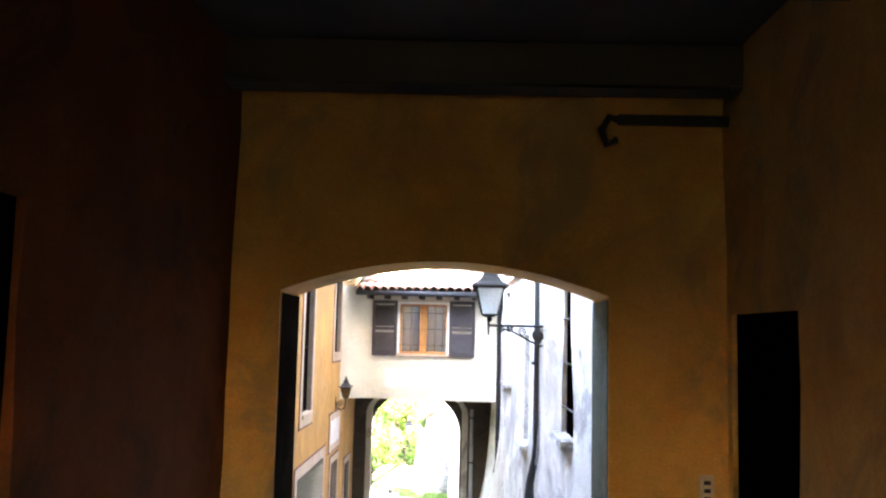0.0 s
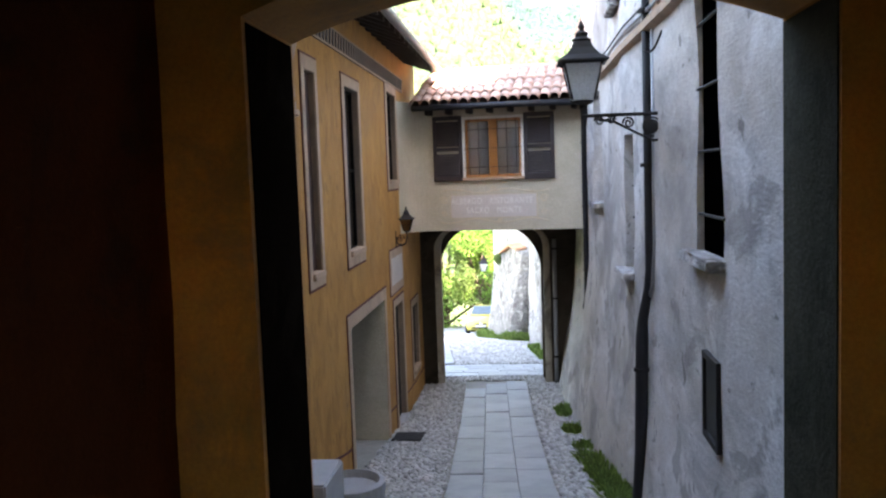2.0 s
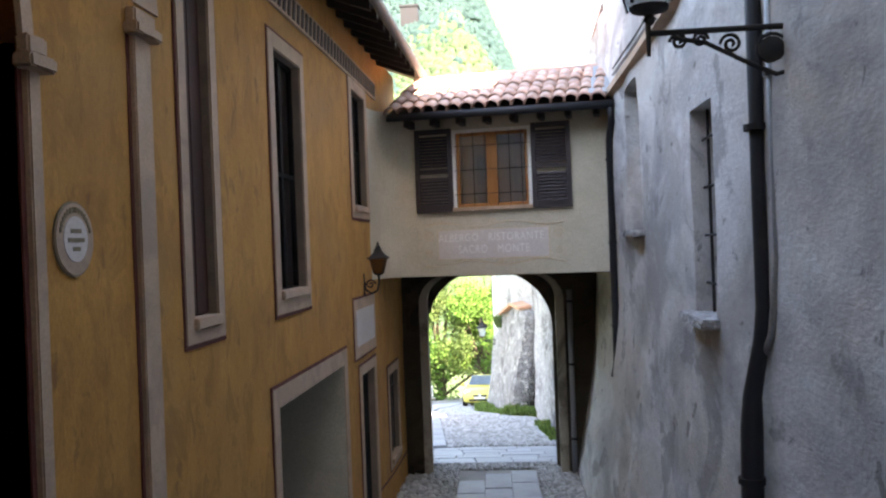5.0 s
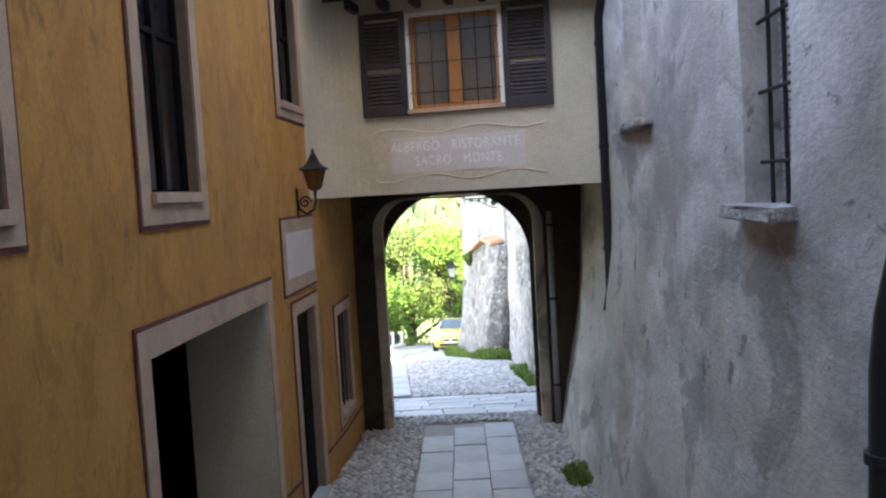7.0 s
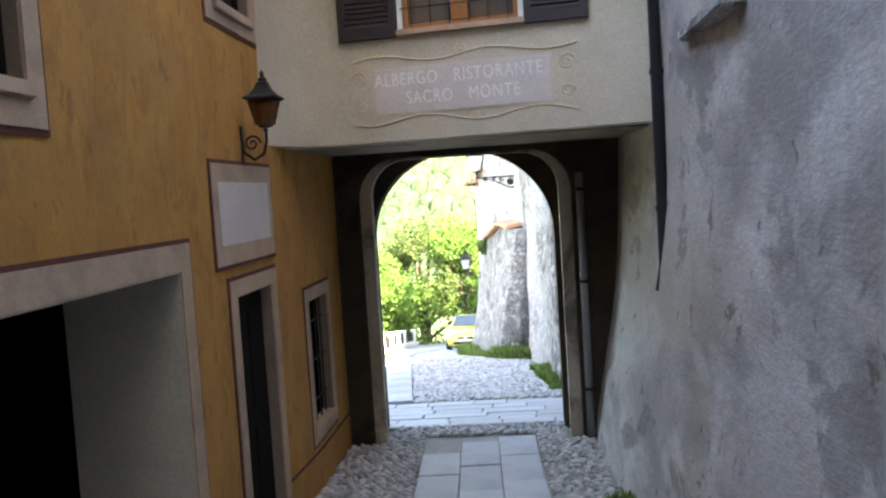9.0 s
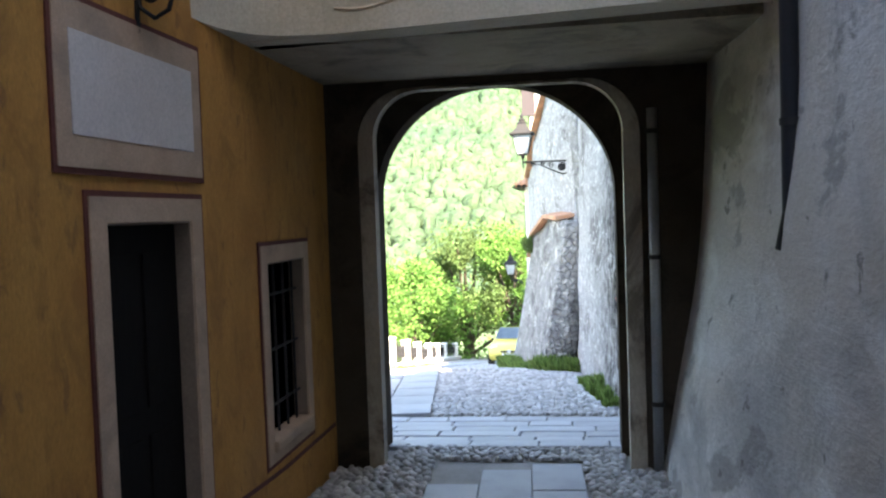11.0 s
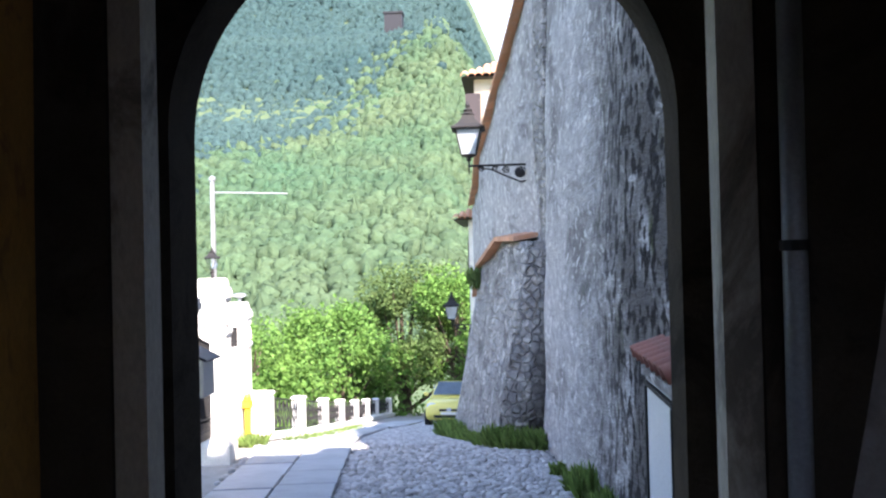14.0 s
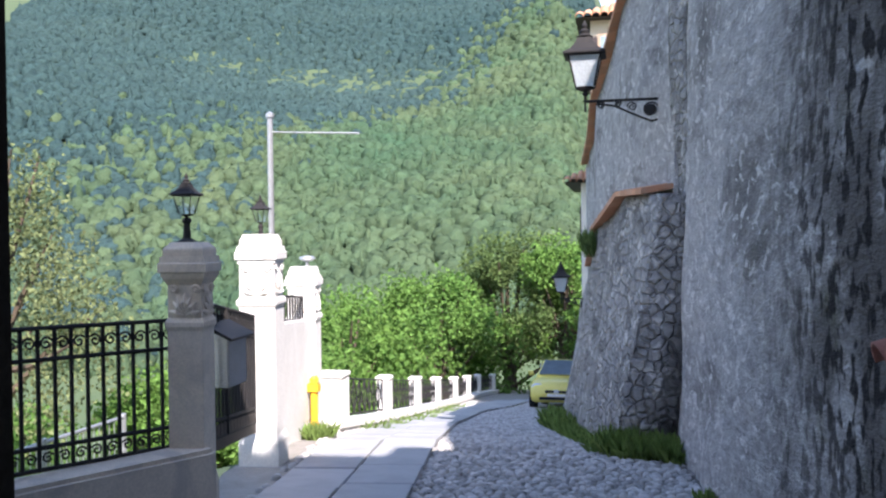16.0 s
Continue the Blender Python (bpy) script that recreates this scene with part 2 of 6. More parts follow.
TILE_RED = surface("orange_roof_tile", (0.56, 0.24, 0.12), (0.50, 0.30, 0.20), 5, 60, 0.85, 0.4, 0.005, vary=0.18)
WOOD_DARK = surface("dark_stained_wood", (0.045, 0.03, 0.022), (0.03, 0.02, 0.016), 4, 40, 0.7, 0.3, 0.003, stretch=(1, 1, 0.2))
WOOD_ORANGE = surface("varnished_window_wood", (0.42, 0.17, 0.045), (0.34, 0.13, 0.035), 4, 30, 0.45, 0.2, 0.002, stretch=(1, 1, 0.15))
SHUTTER = surface("dark_brown_shutter_paint", (0.035, 0.024, 0.026), (0.028, 0.02, 0.02), 5, 50, 0.6, 0.2, 0.002)
SHUTTER_RED = surface("dark_maroon_shutter_paint", (0.07, 0.026, 0.016), (0.045, 0.018, 0.012), 5, 50, 0.7, 0.3, 0.003, stretch=(1, 1, 0.3))
# Wood coloured black to paint the darkness inside doorway and windows
SHADE_BLACK_WOOD = surface("shade_black_wood", (0.012, 0.010, 0.009), (0.008, 0.007, 0.006), 4, 40, 0.8, 0.3, 0.003, stretch=(1, 1, 0.2), spec=0.05)
IRON = surface("black_wrought_iron", (0.018, 0.018, 0.02), (0.03, 0.027, 0.025), 8, 70, 0.75, 0.2, 0.002, metal=0.0, spec=0.25)
COPPER = surface("dark_painted_downpipe", (0.013, 0.014, 0.018), (0.022, 0.022, 0.026), 5, 50, 0.55, 0.1, 0.002, spec=0.25)
ZINC = surface("grey_zinc", (0.33, 0.34, 0.35), (0.27, 0.28, 0.29), 4, 50, 0.5, 0.1, 0.002, metal=0.5)
WHITE = surface("white_painted_stucco", (0.80, 0.78, 0.73), (0.72, 0.70, 0.65), 2, 50, 0.85, 0.3, 0.004,
                stain=(0.55, 0.53, 0.48), stain_scale=1.2, stain_amount=0.3)
PILLAR_STONE = surface("cast_stone", (0.76, 0.66, 0.52), (0.64, 0.55, 0.43), 3, 60, 0.9, 0.4, 0.005,
                       stain=(0.30, 0.29, 0.27), stain_scale=2, stain_amount=0.4)
SIGNPAINT = surface("pale_pink_panel", (0.62, 0.56, 0.52), (0.55, 0.49, 0.45), 3, 60, 0.9, 0.2, 0.003)
SCROLL = surface("faded_ochre_fresco", (0.56, 0.44, 0.29), (0.58, 0.50, 0.38), 6, 60, 0.9, 0.1, 0.002)
LETTER = surface("off_white_letter_paint", (0.80, 0.77, 0.72), (0.70, 0.67, 0.62), 12, 60, 0.85, 0.1, 0.001)
LETTER_DARK = surface("grey_letter_paint", (0.24, 0.19, 0.12), None, 12, 60, 0.85, 0.1, 0.001)
CURTAIN = surface("white_net_curtain", (0.90, 0.93, 0.97), (0.80, 0.85, 0.92), 9, 80, 0.9, 0.2, 0.003, stretch=(8, 8, 0.3))
MAT_RUBBER = surface("black_door_mat", (0.015, 0.015, 0.017), None, 6, 120, 0.95, 0.7, 0.004)
YELLOW = surface("yellow_enamel", (0.72, 0.42, 0.03), (0.66, 0.38, 0.03), 5, 60, 0.4, 0.1, 0.001)
CARPAINT = surface("pale_yellow_car_paint", (0.72, 0.62, 0.15), (0.70, 0.60, 0.14), 3, 80, 0.25, 0.0)
RUBBER = surface("black_rubber", (0.02, 0.02, 0.02), None, 6, 60, 0.85, 0.2, 0.002)
STEEL = surface("galvanised_steel", (0.50, 0.51, 0.52), (0.42, 0.43, 0.44), 4, 60, 0.4, 0.1, 0.001, metal=0.7)
CABINET = surface("light_grey_cabinet", (0.55, 0.57, 0.58), (0.50, 0.52, 0.53), 2, 50, 0.5, 0.1, 0.002)
EARTH = surface("valley_earth_and_grass", (0.055, 0.095, 0.04), (0.075, 0.10, 0.045), 0.4, 10, 0.95, 0.5, 0.05)


def leafy(name, a, b, scale=1.5, vary=0.45, thin=0.4, grain=9, bump=0.2, depth=0.01):
    """A thin leaf or pane that lets part of the light through."""
    m = surface(name, a, b, scale, grain, 0.75, bump, depth, vary=vary, spec=0.2)
    n, l = m.node_tree.nodes, m.node_tree.links
    p = n["Principled BSDF"]
    t, mix = n.new("ShaderNodeBsdfTranslucent"), n.new("ShaderNodeMixShader")
    l.new(p.inputs["Base Color"].links[0].from_socket, t.inputs["Color"])
    mix.inputs["Fac"].default_value = thin
    l.new(p.outputs[0], mix.inputs[1])
    l.new(t.outputs[0], mix.inputs[2])
    l.new(mix.outputs[0], n["Material Output"].inputs["Surface"])
    return m


LEAF = leafy("broad_leaf_green", (0.10, 0.215, 0.045), (0.155, 0.27, 0.06), 0.5, 0.4)
LEAF_DARK = leafy("olive_leaf", (0.085, 0.15, 0.045), (0.13, 0.18, 0.06), 0.5, 0.4)
LEAF_PALE = leafy("willow_leaf", (0.15, 0.19, 0.08), (0.20, 0.225, 0.10), 0.5)
WEED = leafy("wall_weed_green", (0.13, 0.23, 0.055), (0.23, 0.29, 0.09))
FOREST = leafy("hillside_canopy", (0.058, 0.122, 0.066), (0.112, 0.154, 0.076), 0.02, 0.2, 0.3, 0.9, 1.0, 0.9)
# Upper canopy: distance haze is put into the blue-green base colour
FOREST_HAZE = leafy("hazy_upper_canopy", (0.034, 0.074, 0.074), (0.052, 0.096, 0.088), 0.008, 0.12, 0.3, 0.7, 1.0, 0.9)
MILK = leafy("milky_lamp_glass", (0.90, 0.93, 0.94), (0.86, 0.90, 0.92), 3, 0.0, 0.65, 40, 0.05, 0.001)
BARK = surface("tree_bark", (0.10, 0.075, 0.05), (0.06, 0.045, 0.03), 6, 30, 0.95, 0.7, 0.02)


def glass(name, tint=(0.97, 0.98, 0.98), gloss=0.16):
    """Thin clear pane: it lets light straight through and mirrors a little."""
    m = bpy.data.materials.new(name)
    m.use_nodes = True
    n, l = m.node_tree.nodes, m.node_tree.links
    n.remove(n["Principled BSDF"])
    clear, shine, mix = n.new("ShaderNodeBsdfTransparent"), n.new("ShaderNodeBsdfGlossy"), n.new("ShaderNodeMixShader")
    clear.inputs["Color"].default_value, shine.inputs["Roughness"].default_value = rgb(tint), 0.04
    mix.inputs["Fac"].default_value = gloss
    l.new(clear.outputs[0], mix.inputs[1])
    l.new(shine.outputs[0], mix.inputs[2])
    l.new(mix.outputs[0], n["Material Output"].inputs["Surface"])
    return m


GLASS = glass("window_glass")
AMBER_GLASS = glass("smoked_amber_glass", (0.40, 0.27, 0.17), 0.1)
WINDOW_DARK = surface("dark_window_glass", (0.008, 0.008, 0.01), None, 3, 40, 0.12, 0.0, spec=0.25)
# Sky reflection is painted into this pale blue; house panes share it
CARGLASS = surface("sky_reflection_glass", (0.22, 0.29, 0.34), None, 3, 40, 0.08, 0.0, spec=0.8)


# ---- building helpers ----
def part(name, bm, material, parent=None, label="", smooth=False):
    bmesh.ops.recalc_face_normals(bm, faces=bm.faces[:])
    me = bpy.data.meshes.new(name)
    bm.to_mesh(me)
    bm.free()
    me.materials.append(material)
    if smooth:
        for p in me.polygons:
            p.use_smooth = True
    ob = new(name, me)
    if parent:
        ob.parent = parent
    if label:
        tagged(ob, label)
    return ob


def thing(name, label, category, at=None, group="", kind=""):
    ob = new(name)
    ob.empty_display_size = 0.1
    if at is not None:
        ob.matrix_basis = at if isinstance(at, Matrix) else Matrix.Translation(at)
    return tagged(ob, label, category, group, kind)


def box(bm, x0, x1, y0, y1, z0, z1, bevel=0.0):
    v = [bm.verts.new((x, y, z)) for z in (z0, z1) for y in (y0, y1) for x in (x0, x1)]
    f = [bm.faces.new([v[i] for i in q]) for q in ((0, 1, 3, 2), (4, 5, 7, 6), (0, 1, 5, 4), (2, 3, 7, 6), (0, 2, 6, 4), (1, 3, 7, 5))]
    if bevel:
        bmesh.ops.bevel(bm, geom=list({e for g in f for e in g.edges}), offset=bevel, segments=2, affect="EDGES")
    return bm


def boxes(*spec, bevel=0.0):
    bm = bmesh.new()
    for s in spec:
        box(bm, *s, bevel=bevel)
    return bm


def tube(bm, pts, r, sides=8, caps=True):
    """A round bar along the points; r is one radius or one a point."""
    pts = [Vector(p) for p in pts]
    rs = r if isinstance(r, (list, tuple)) else [r] * len(pts)
    rings = []
    for i, p in enumerate(pts):
        d = (pts[min(i + 1, len(pts) - 1)] - pts[max(i - 1, 0)]).normalized()
        a = d.orthogonal() if abs(d.z) > 0.9 else d.cross(Vector((0, 0, 1)))
        a.normalize()
        c = d.cross(a)
        if rings and (rings[-1][0].co - pts[i - 1]).normalized().dot(a) < 0:
            a, c = -a, -c
        rings.append([bm.verts.new(p + rs[i] * (a * math.cos(k * math.tau / sides) + c * math.sin(k * math.tau / sides))) for k in range(sides)])
    for q, w in zip(rings, rings[1:]):
        for k in range(sides):
            bm.faces.new((q[k], q[(k + 1) % sides], w[(k + 1) % sides], w[k]))
    if caps:
        bm.faces.new(rings[0])
        bm.faces.new(rings[-1])
    return bm


def lathe(bm, rows, sides=16, at=(0, 0, 0)):
    """Turned body from rows of (radius, height)."""
    at = Vector(at)
    rings = [[bm.verts.new(at + Vector((r * math.cos(k * math.tau / sides), r * math.sin(k * math.tau / sides), z))) for k in range(sides)] for r, z in rows]
    for q, w in zip(rings, rings[1:]):
        for k in range(sides):
            bm.faces.new((q[k], q[(k + 1) % sides], w[(k + 1) % sides], w[k]))
    bm.faces.new(rings[0])
    bm.faces.new(rings[-1])
    return bm


def square_lathe(bm, rows, at=(0, 0, 0)):
    """A moulded square shaft from rows of (half width, height)."""
    return lathe(bm, [(r * math.sqrt(2), z) for r, z in rows], 4, at)


def wall_grid(u0, u1, z0, z1, thick, holes, place, step=0.35, rough=0.0):
    """A solid wall on a grid with rectangular holes (ua, ub, za, zb); place(u, d, z) gives the point at depth d behind the face."""
    def cuts(a, b, extra):
        c = sorted({a, b, *[e for e in extra if a < e < b]})
        out = []
        for p, q in zip(c, c[1:]):
            k = max(1, round((q - p) / step))
            out += [p + (q - p) * i / k for i in range(k)]
        return out + [b]
    us = cuts(u0, u1, [h[0] for h in holes] + [h[1] for h in holes])
    zs = cuts(z0, z1, [h[2] for h in holes] + [h[3] for h in holes])
    bm = bmesh.new()
    cache = {}

    def v(i, j, d):
        if (i, j, d) not in cache:
            off = noise.noise(Vector((us[i] * 0.9, zs[j] * 0.9, 3.3))) * rough if not d else 0
            cache[i, j, d] = bm.verts.new(place(us[i], d * thick + off, zs[j]))
        return cache[i, j, d]

    def solid(i, j):
        if not (0 <= i < len(us) - 1 and 0 <= j < len(zs) - 1):
            return False
        cu, cz = (us[i] + us[i + 1]) / 2, (zs[j] + zs[j + 1]) / 2
        return not any(a < cu < b and c < cz < d for a, b, c, d in holes)
    for i in range(len(us) - 1):
        for j in range(len(zs) - 1):
            if solid(i, j):
                for d in (0, 1):
                    bm.faces.new((v(i, j, d), v(i + 1, j, d), v(i + 1, j + 1, d), v(i, j + 1, d)))
                for (di, dj), (a, b) in {(-1, 0): ((0, 0), (0, 1)), (1, 0): ((1, 0), (1, 1)), (0, -1): ((0, 0), (1, 0)), (0, 1): ((0, 1), (1, 1))}.items():
                    if not solid(i + di, j + dj):
                        bm.faces.new((v(i + a[0], j + a[1], 0), v(i + b[0], j + b[1], 0), v(i + b[0], j + b[1], 1), v(i + a[0], j + a[1], 1)))
    return bm


def arch_wall(u0, u1, z0, z1, a0, a1, profile, thick, place, n=28, base=None):
    """A wall with one arched opening from a0 to a1; profile(s) is the soffit's height for s from -1 to 1."""
    cols = [(u0, z0), (a0, z0)]
    cols += [(a0 + (a1 - a0) * (1 - math.cos(math.pi * k / n)) / 2, None) for k in range(n + 1)]
    cols += [(a1, z0), (u1, z0)]
    mid, half = (a0 + a1) / 2, (a1 - a0) / 2
    cols = [(u, profile((u - mid) / half) if z is None else z) for u, z in cols]
    bm = bmesh.new()
    rows = [[(bm.verts.new(place(u, d, z)), bm.verts.new(place(u, d, z1))) for d in (0, thick)] for u, z in cols]
    for k, (p, q) in enumerate(zip(rows, rows[1:])):
        same = abs(cols[k][0] - cols[k + 1][0]) < 1e-6
        if not same:
            for d in (0, 1):
                bm.faces.new((p[d][0], q[d][0], q[d][1], p[d][1]))
            bm.faces.new((p[0][1], q[0][1], q[1][1], p[1][1]))
        bm.faces.new((p[0][0], q[0][0], q[1][0], p[1][0]))
    for p in (rows[0], rows[-1]):
        bm.faces.new((p[0][0], p[0][1], p[1][1], p[1][0]))
    bmesh.ops.remove_doubles(bm, verts=bm.verts[:], dist=1e-5)
    return bm


def lerp_table(rows, v):
    for (a, p), (b, q) in zip(rows, rows[1:]):
        if v <= b:
            s = min(max((v - a) / (b - a), 0), 1)
            return p + (q - p) * s
    return rows[-1][1]


GROUND = [(-8, 2.2), (-4, 1.5), (0, 0.72), (2.5, 0.3), (5, -0.12), (7.2, -0.5), (10, -1.05), (12, -1.43), (15, -1.8),
          (17, -2.0), (18.7, -2.1), (21, -2.12), (21.6, -2.2), (25, -2.48), (28.9, -2.8), (32, -3.35), (36, -4.05), (44.4, -5.45), (60, -7.8), (90, -12)]


def ground_z(y):
    return lerp_table(GROUND, y)


# ---- structure: ground ----
def sheet(name, xs_of, ys, material, z_of, label, lift=0.0, n=6, bump=0.0):
    bm = bmesh.new()
    rows = []
    for y in ys:
        a, b = xs_of(y)
        rows.append([bm.verts.new((a + (b - a) * k / n, y, z_of(a + (b - a) * k / n, y) + lift
                                   + bump * noise.noise(Vector((a + (b - a) * k / n, y, 0)) * 1.7))) for k in range(n + 1)])
    for p, q in zip(rows, rows[1:]):
        for k in range(n):
            bm.faces.new((p[k], p[k + 1], q[k + 1], q[k]))
    ob = part(name, bm, material, smooth=True)
    return tagged(ob, label, name.replace("_", " "), kind="structure")


def hill_z(x, y):
    """The valley floor and the wooded mountainside behind it."""
    r = y + 0.25 * abs(x + 60)
    s = min(max((r - 110) / 800, 0), 1.3)
    up = 330 * s ** 1.15 * (1 - 0.16 * min(max((-x - 120) / 400, 0), 1.2))
    side = 10 * noise.noise(Vector((x * 0.006, y * 0.006, 1))) * min(s * 6, 1) * 3
    az = math.degrees(math.atan2(x, y - 5)) if y > 60 else 0
    fall = min(max((az + 4.0) / 4.0, 0), 1)
    return -19 + up * (1 - 0.45 * fall) + side


def terrain_z(x, y):
    near = ground_z(max(y, -8)) - 0.35
    off = max(-4.9 - x, 0) if y > 26 else max(-4.2 - x, 0)
    if x > 3:
        off = 0
    drop = near - min(off * 0.55, 9) - (0.25 if off > 0 else 0)
    k = min(max((y - 60) / 60, 0), 1)
    return drop * (1 - k) + hill_z(x, y) * k if y > 60 else drop


bm = bmesh.new()
txs = [-900, -700, -560, -450, -360, -290, -230, -180, -140, -110, -85, -65, -50, -38, -28, -20, -14, -10, -7.5, -6, -5.2, -4.9, -3, 0, 3, 8, 16, 28, 45, 70, 110, 170, 260, 400, 600, 900]
tys = [-60, -30, -12, -6, 0, 5, 10, 15, 20, 25, 28, 32, 36, 40, 45, 50, 56, 62, 70, 80, 92, 105, 120, 140, 165, 195, 230, 270, 320, 380, 440, 510, 590, 680, 780, 900, 1050, 1300]
grid = [[bm.verts.new((x, y, terrain_z(x, y))) for x in txs] for y in tys]
for p, q in zip(grid, grid[1:]):
    for k in range(len(txs) - 1):
        bm.faces.new((p[k], p[k + 1], q[k + 1], q[k]))
tagged(part("ground", bm, EARTH, smooth=True), "grassy earth falling to the valley and rising wooded mountainside", "ground", kind="structure")

alley_floor = sheet("alley_floor", lambda y: (-3.4 if y > 5 else -1.2, 3.4), [-7 + 0.5 * k for k in range(57)], MORTAR,
                    lambda x, y: ground_z(y), "earthy bedding between slabs and cobbles of the alley", bump=0.012)
road = sheet("road", lambda y: (lerp_table([(21, -3.2), (25, -3.0), (27, -3.6), (31, -4.1), (40, -4.75), (50, -5.4), (70, -5.6)], y), 2.6), [21 + 0.6 * k for k in range(70)], MORTAR,
             lambda x, y: ground_z(y) + 0.02 * max(0, min(1, (y - 21))), "cobbled road running downhill along the stone wall", bump=0.015)

# Unseen sheet laid over the passage floor to lower bounce light
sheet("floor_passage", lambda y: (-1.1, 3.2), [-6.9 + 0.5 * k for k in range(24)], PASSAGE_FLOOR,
      lambda x, y: ground_z(y), "unseen dark floor sheet that cuts bounce light in the passage", lift=0.03, bump=0.012)

# ---- structure: covered passage ----
entrance = part("wall_entrance", arch_wall(-1.6, 4.2, -0.6, 5.55, -0.42, 2.17, lambda s: 3.32 + 0.25 * (1 - s * s), 0.85,
                lambda u, d, z: (u, 4.9 + d, z)), PASSAGE)
tagged(entrance, "stained plaster wall with a wide segmental arch", "wall", kind="structure")
tagged(part("wall_passage_left", wall_grid(-7, 4.9, -0.6, 5.6, 0.5, [(-0.6, 1.75, -0.6, 3.55)], lambda u, d, z: (-0.82 - d - 0.02 * (4.9 - u), u, z), 0.5, 0.04), PASSAGE_SHADE, smooth=False),
       "passage wall with a doorway, shade in its dark red-brown colour", "wall", kind="structure")
tagged(part("wall_passage_right", wall_grid(-7, 4.9, -0.6, 5.6, 0.5, [(3.5, 4.8, -0.6, 3.2)], lambda u, d, z: (3.09 + d, u, z), 0.5, 0.04), PASSAGE),
       "ochre plaster passage wall with a deep black doorway", "wall", kind="structure")
# Unseen end wall; its arch sets how much skylight enters from behind
tagged(part("wall_passage_back", arch_wall(-1.6, 4.2, 1.0, 5.6, 0.45, 1.75, lambda s: 3.0 + 0.3 * math.sqrt(max(0, 1 - s * s)), 0.4, lambda u, d, z: (u, -7 - d, z)), PASSAGE),
       "unseen plaster wall behind the passage, its arch sized for light", "wall", kind="structure")
tagged(part("ceiling_passage", boxes((-1.6, 4.2, -7.4, 4.9, 5.2, 5.4)), WOOD_DARK), "dark boarded ceiling of the passage", "ceiling", kind="structure")
for y, w in ((4.55, 0.3), (2.6, 0.22), (0.6, 0.22), (-1.6, 0.22), (-3.8, 0.22)):
    beam = part("ceiling_beam", boxes((-1.3, 3.7, y - w / 2, y + w / 2, 4.86, 5.2), bevel=0.02), WOOD_DARK)
    tagged(beam, "dark rough-hewn timber ceiling beam", "beam", "beams of the passage ceiling")
# Black sheets just inside both doorways paint the darkness of their depth
tagged(part("wall_doorway_back", boxes((-0.97, -0.93, -0.6, 1.75, -0.6, 3.55)), DARKROOM), "black sheet painting the shade of a passage doorway", "wall", kind="structure")
tagged(part("wall_doorway_back_right", boxes((3.13, 3.18, 3.5, 4.8, -0.6, 3.2)), DARKROOM), "black sheet painting the shade of a passage doorway", "wall", kind="structure")
# unseen block over the passage, made tall to keep sun off the alley
tagged(part("wall_upper_storey", boxes((-7.4, 9.5, -7.4, 5.4, 5.62, 9.0), (0.4, 9.5, -7.4, 5.4, 9.0, 18.0)), CREAM), "plain unseen block above the passage that shades the alley", "wall", kind="structure")


# Added skin over the left jamb, black to hold its shade
tagged(part("trim_entrance_reveal", boxes((-0.422, -0.412, 4.95, 5.7, -0.6, 3.3)), JAMB_SHADE), "thin black skin painting shade on the arch jamb", "trim", kind="structure")
tagged(part("trim_entrance_reveal_mossy", boxes((2.162, 2.172, 4.93, 5.72, -0.6, 3.3)), MOSSY_SHADE), "mossy plaster on the arch jamb, darkened to hold its shade", "trim", kind="structure")

# ---- structure: ochre house ----
LX = -1.6


def left_place(u, d, z):
    return (LX - d, u, z)


LEFT_HOLES = [(10.53, 11.0, 1.50, 3.82), (12.64, 13.58, 1.57, 3.84), (16.22, 17.16, 2.52, 4.1),
              (12.42, 15.2, -3, 0.57), (16.28, 17.24, -3, 0.27), (18.5, 19.38, -1.42, -0.06)]
ochre = tagged(part("wall_ochre_house", wall_grid(8.6, 20.25, -3, 5.0, 0.5, LEFT_HOLES, left_place, 0.4, 0.012), OCHRE),
               "ochre-painted plaster house wall with deep windows and doors", "wall", kind="structure")
# Portal stretch of the ochre wall, darkened in colour to paint its shade
tagged(part("wall_portal", arch_wall(5.4, 8.62, -3, 5.0, 5.75, 8.6, lambda s: 2.95 + 1.1 * math.sqrt(max(0, 1 - s * s)), 0.5, left_place), PASSAGE_SHADE),
       "wall with an arched side portal, shade in its dark red-brown colour", "wall", kind="structure")
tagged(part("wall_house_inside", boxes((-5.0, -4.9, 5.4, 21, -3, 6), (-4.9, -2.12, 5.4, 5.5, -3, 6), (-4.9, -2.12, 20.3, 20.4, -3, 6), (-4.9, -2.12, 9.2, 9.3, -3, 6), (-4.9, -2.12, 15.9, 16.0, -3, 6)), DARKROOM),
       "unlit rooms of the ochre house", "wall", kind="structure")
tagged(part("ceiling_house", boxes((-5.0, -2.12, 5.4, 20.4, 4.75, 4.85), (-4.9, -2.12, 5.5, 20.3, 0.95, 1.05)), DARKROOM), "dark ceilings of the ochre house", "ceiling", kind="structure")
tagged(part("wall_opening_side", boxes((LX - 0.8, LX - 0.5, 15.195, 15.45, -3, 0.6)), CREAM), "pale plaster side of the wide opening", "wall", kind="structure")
# Added black panel, painting the unlit depth of the opening
tagged(part("door_3", boxes((LX - 0.86, LX - 0.8, 12.0, 15.3, -3, 0.7)), DARKROOM), "added black panel for the dark depth of the wide opening", "door", kind="structure")

# ---- structure: grey house ----
UP = [(4, 2.22), (9, 2.2), (12, 2.08), (15, 2.03), (17.7, 1.95), (21, 1.84)]
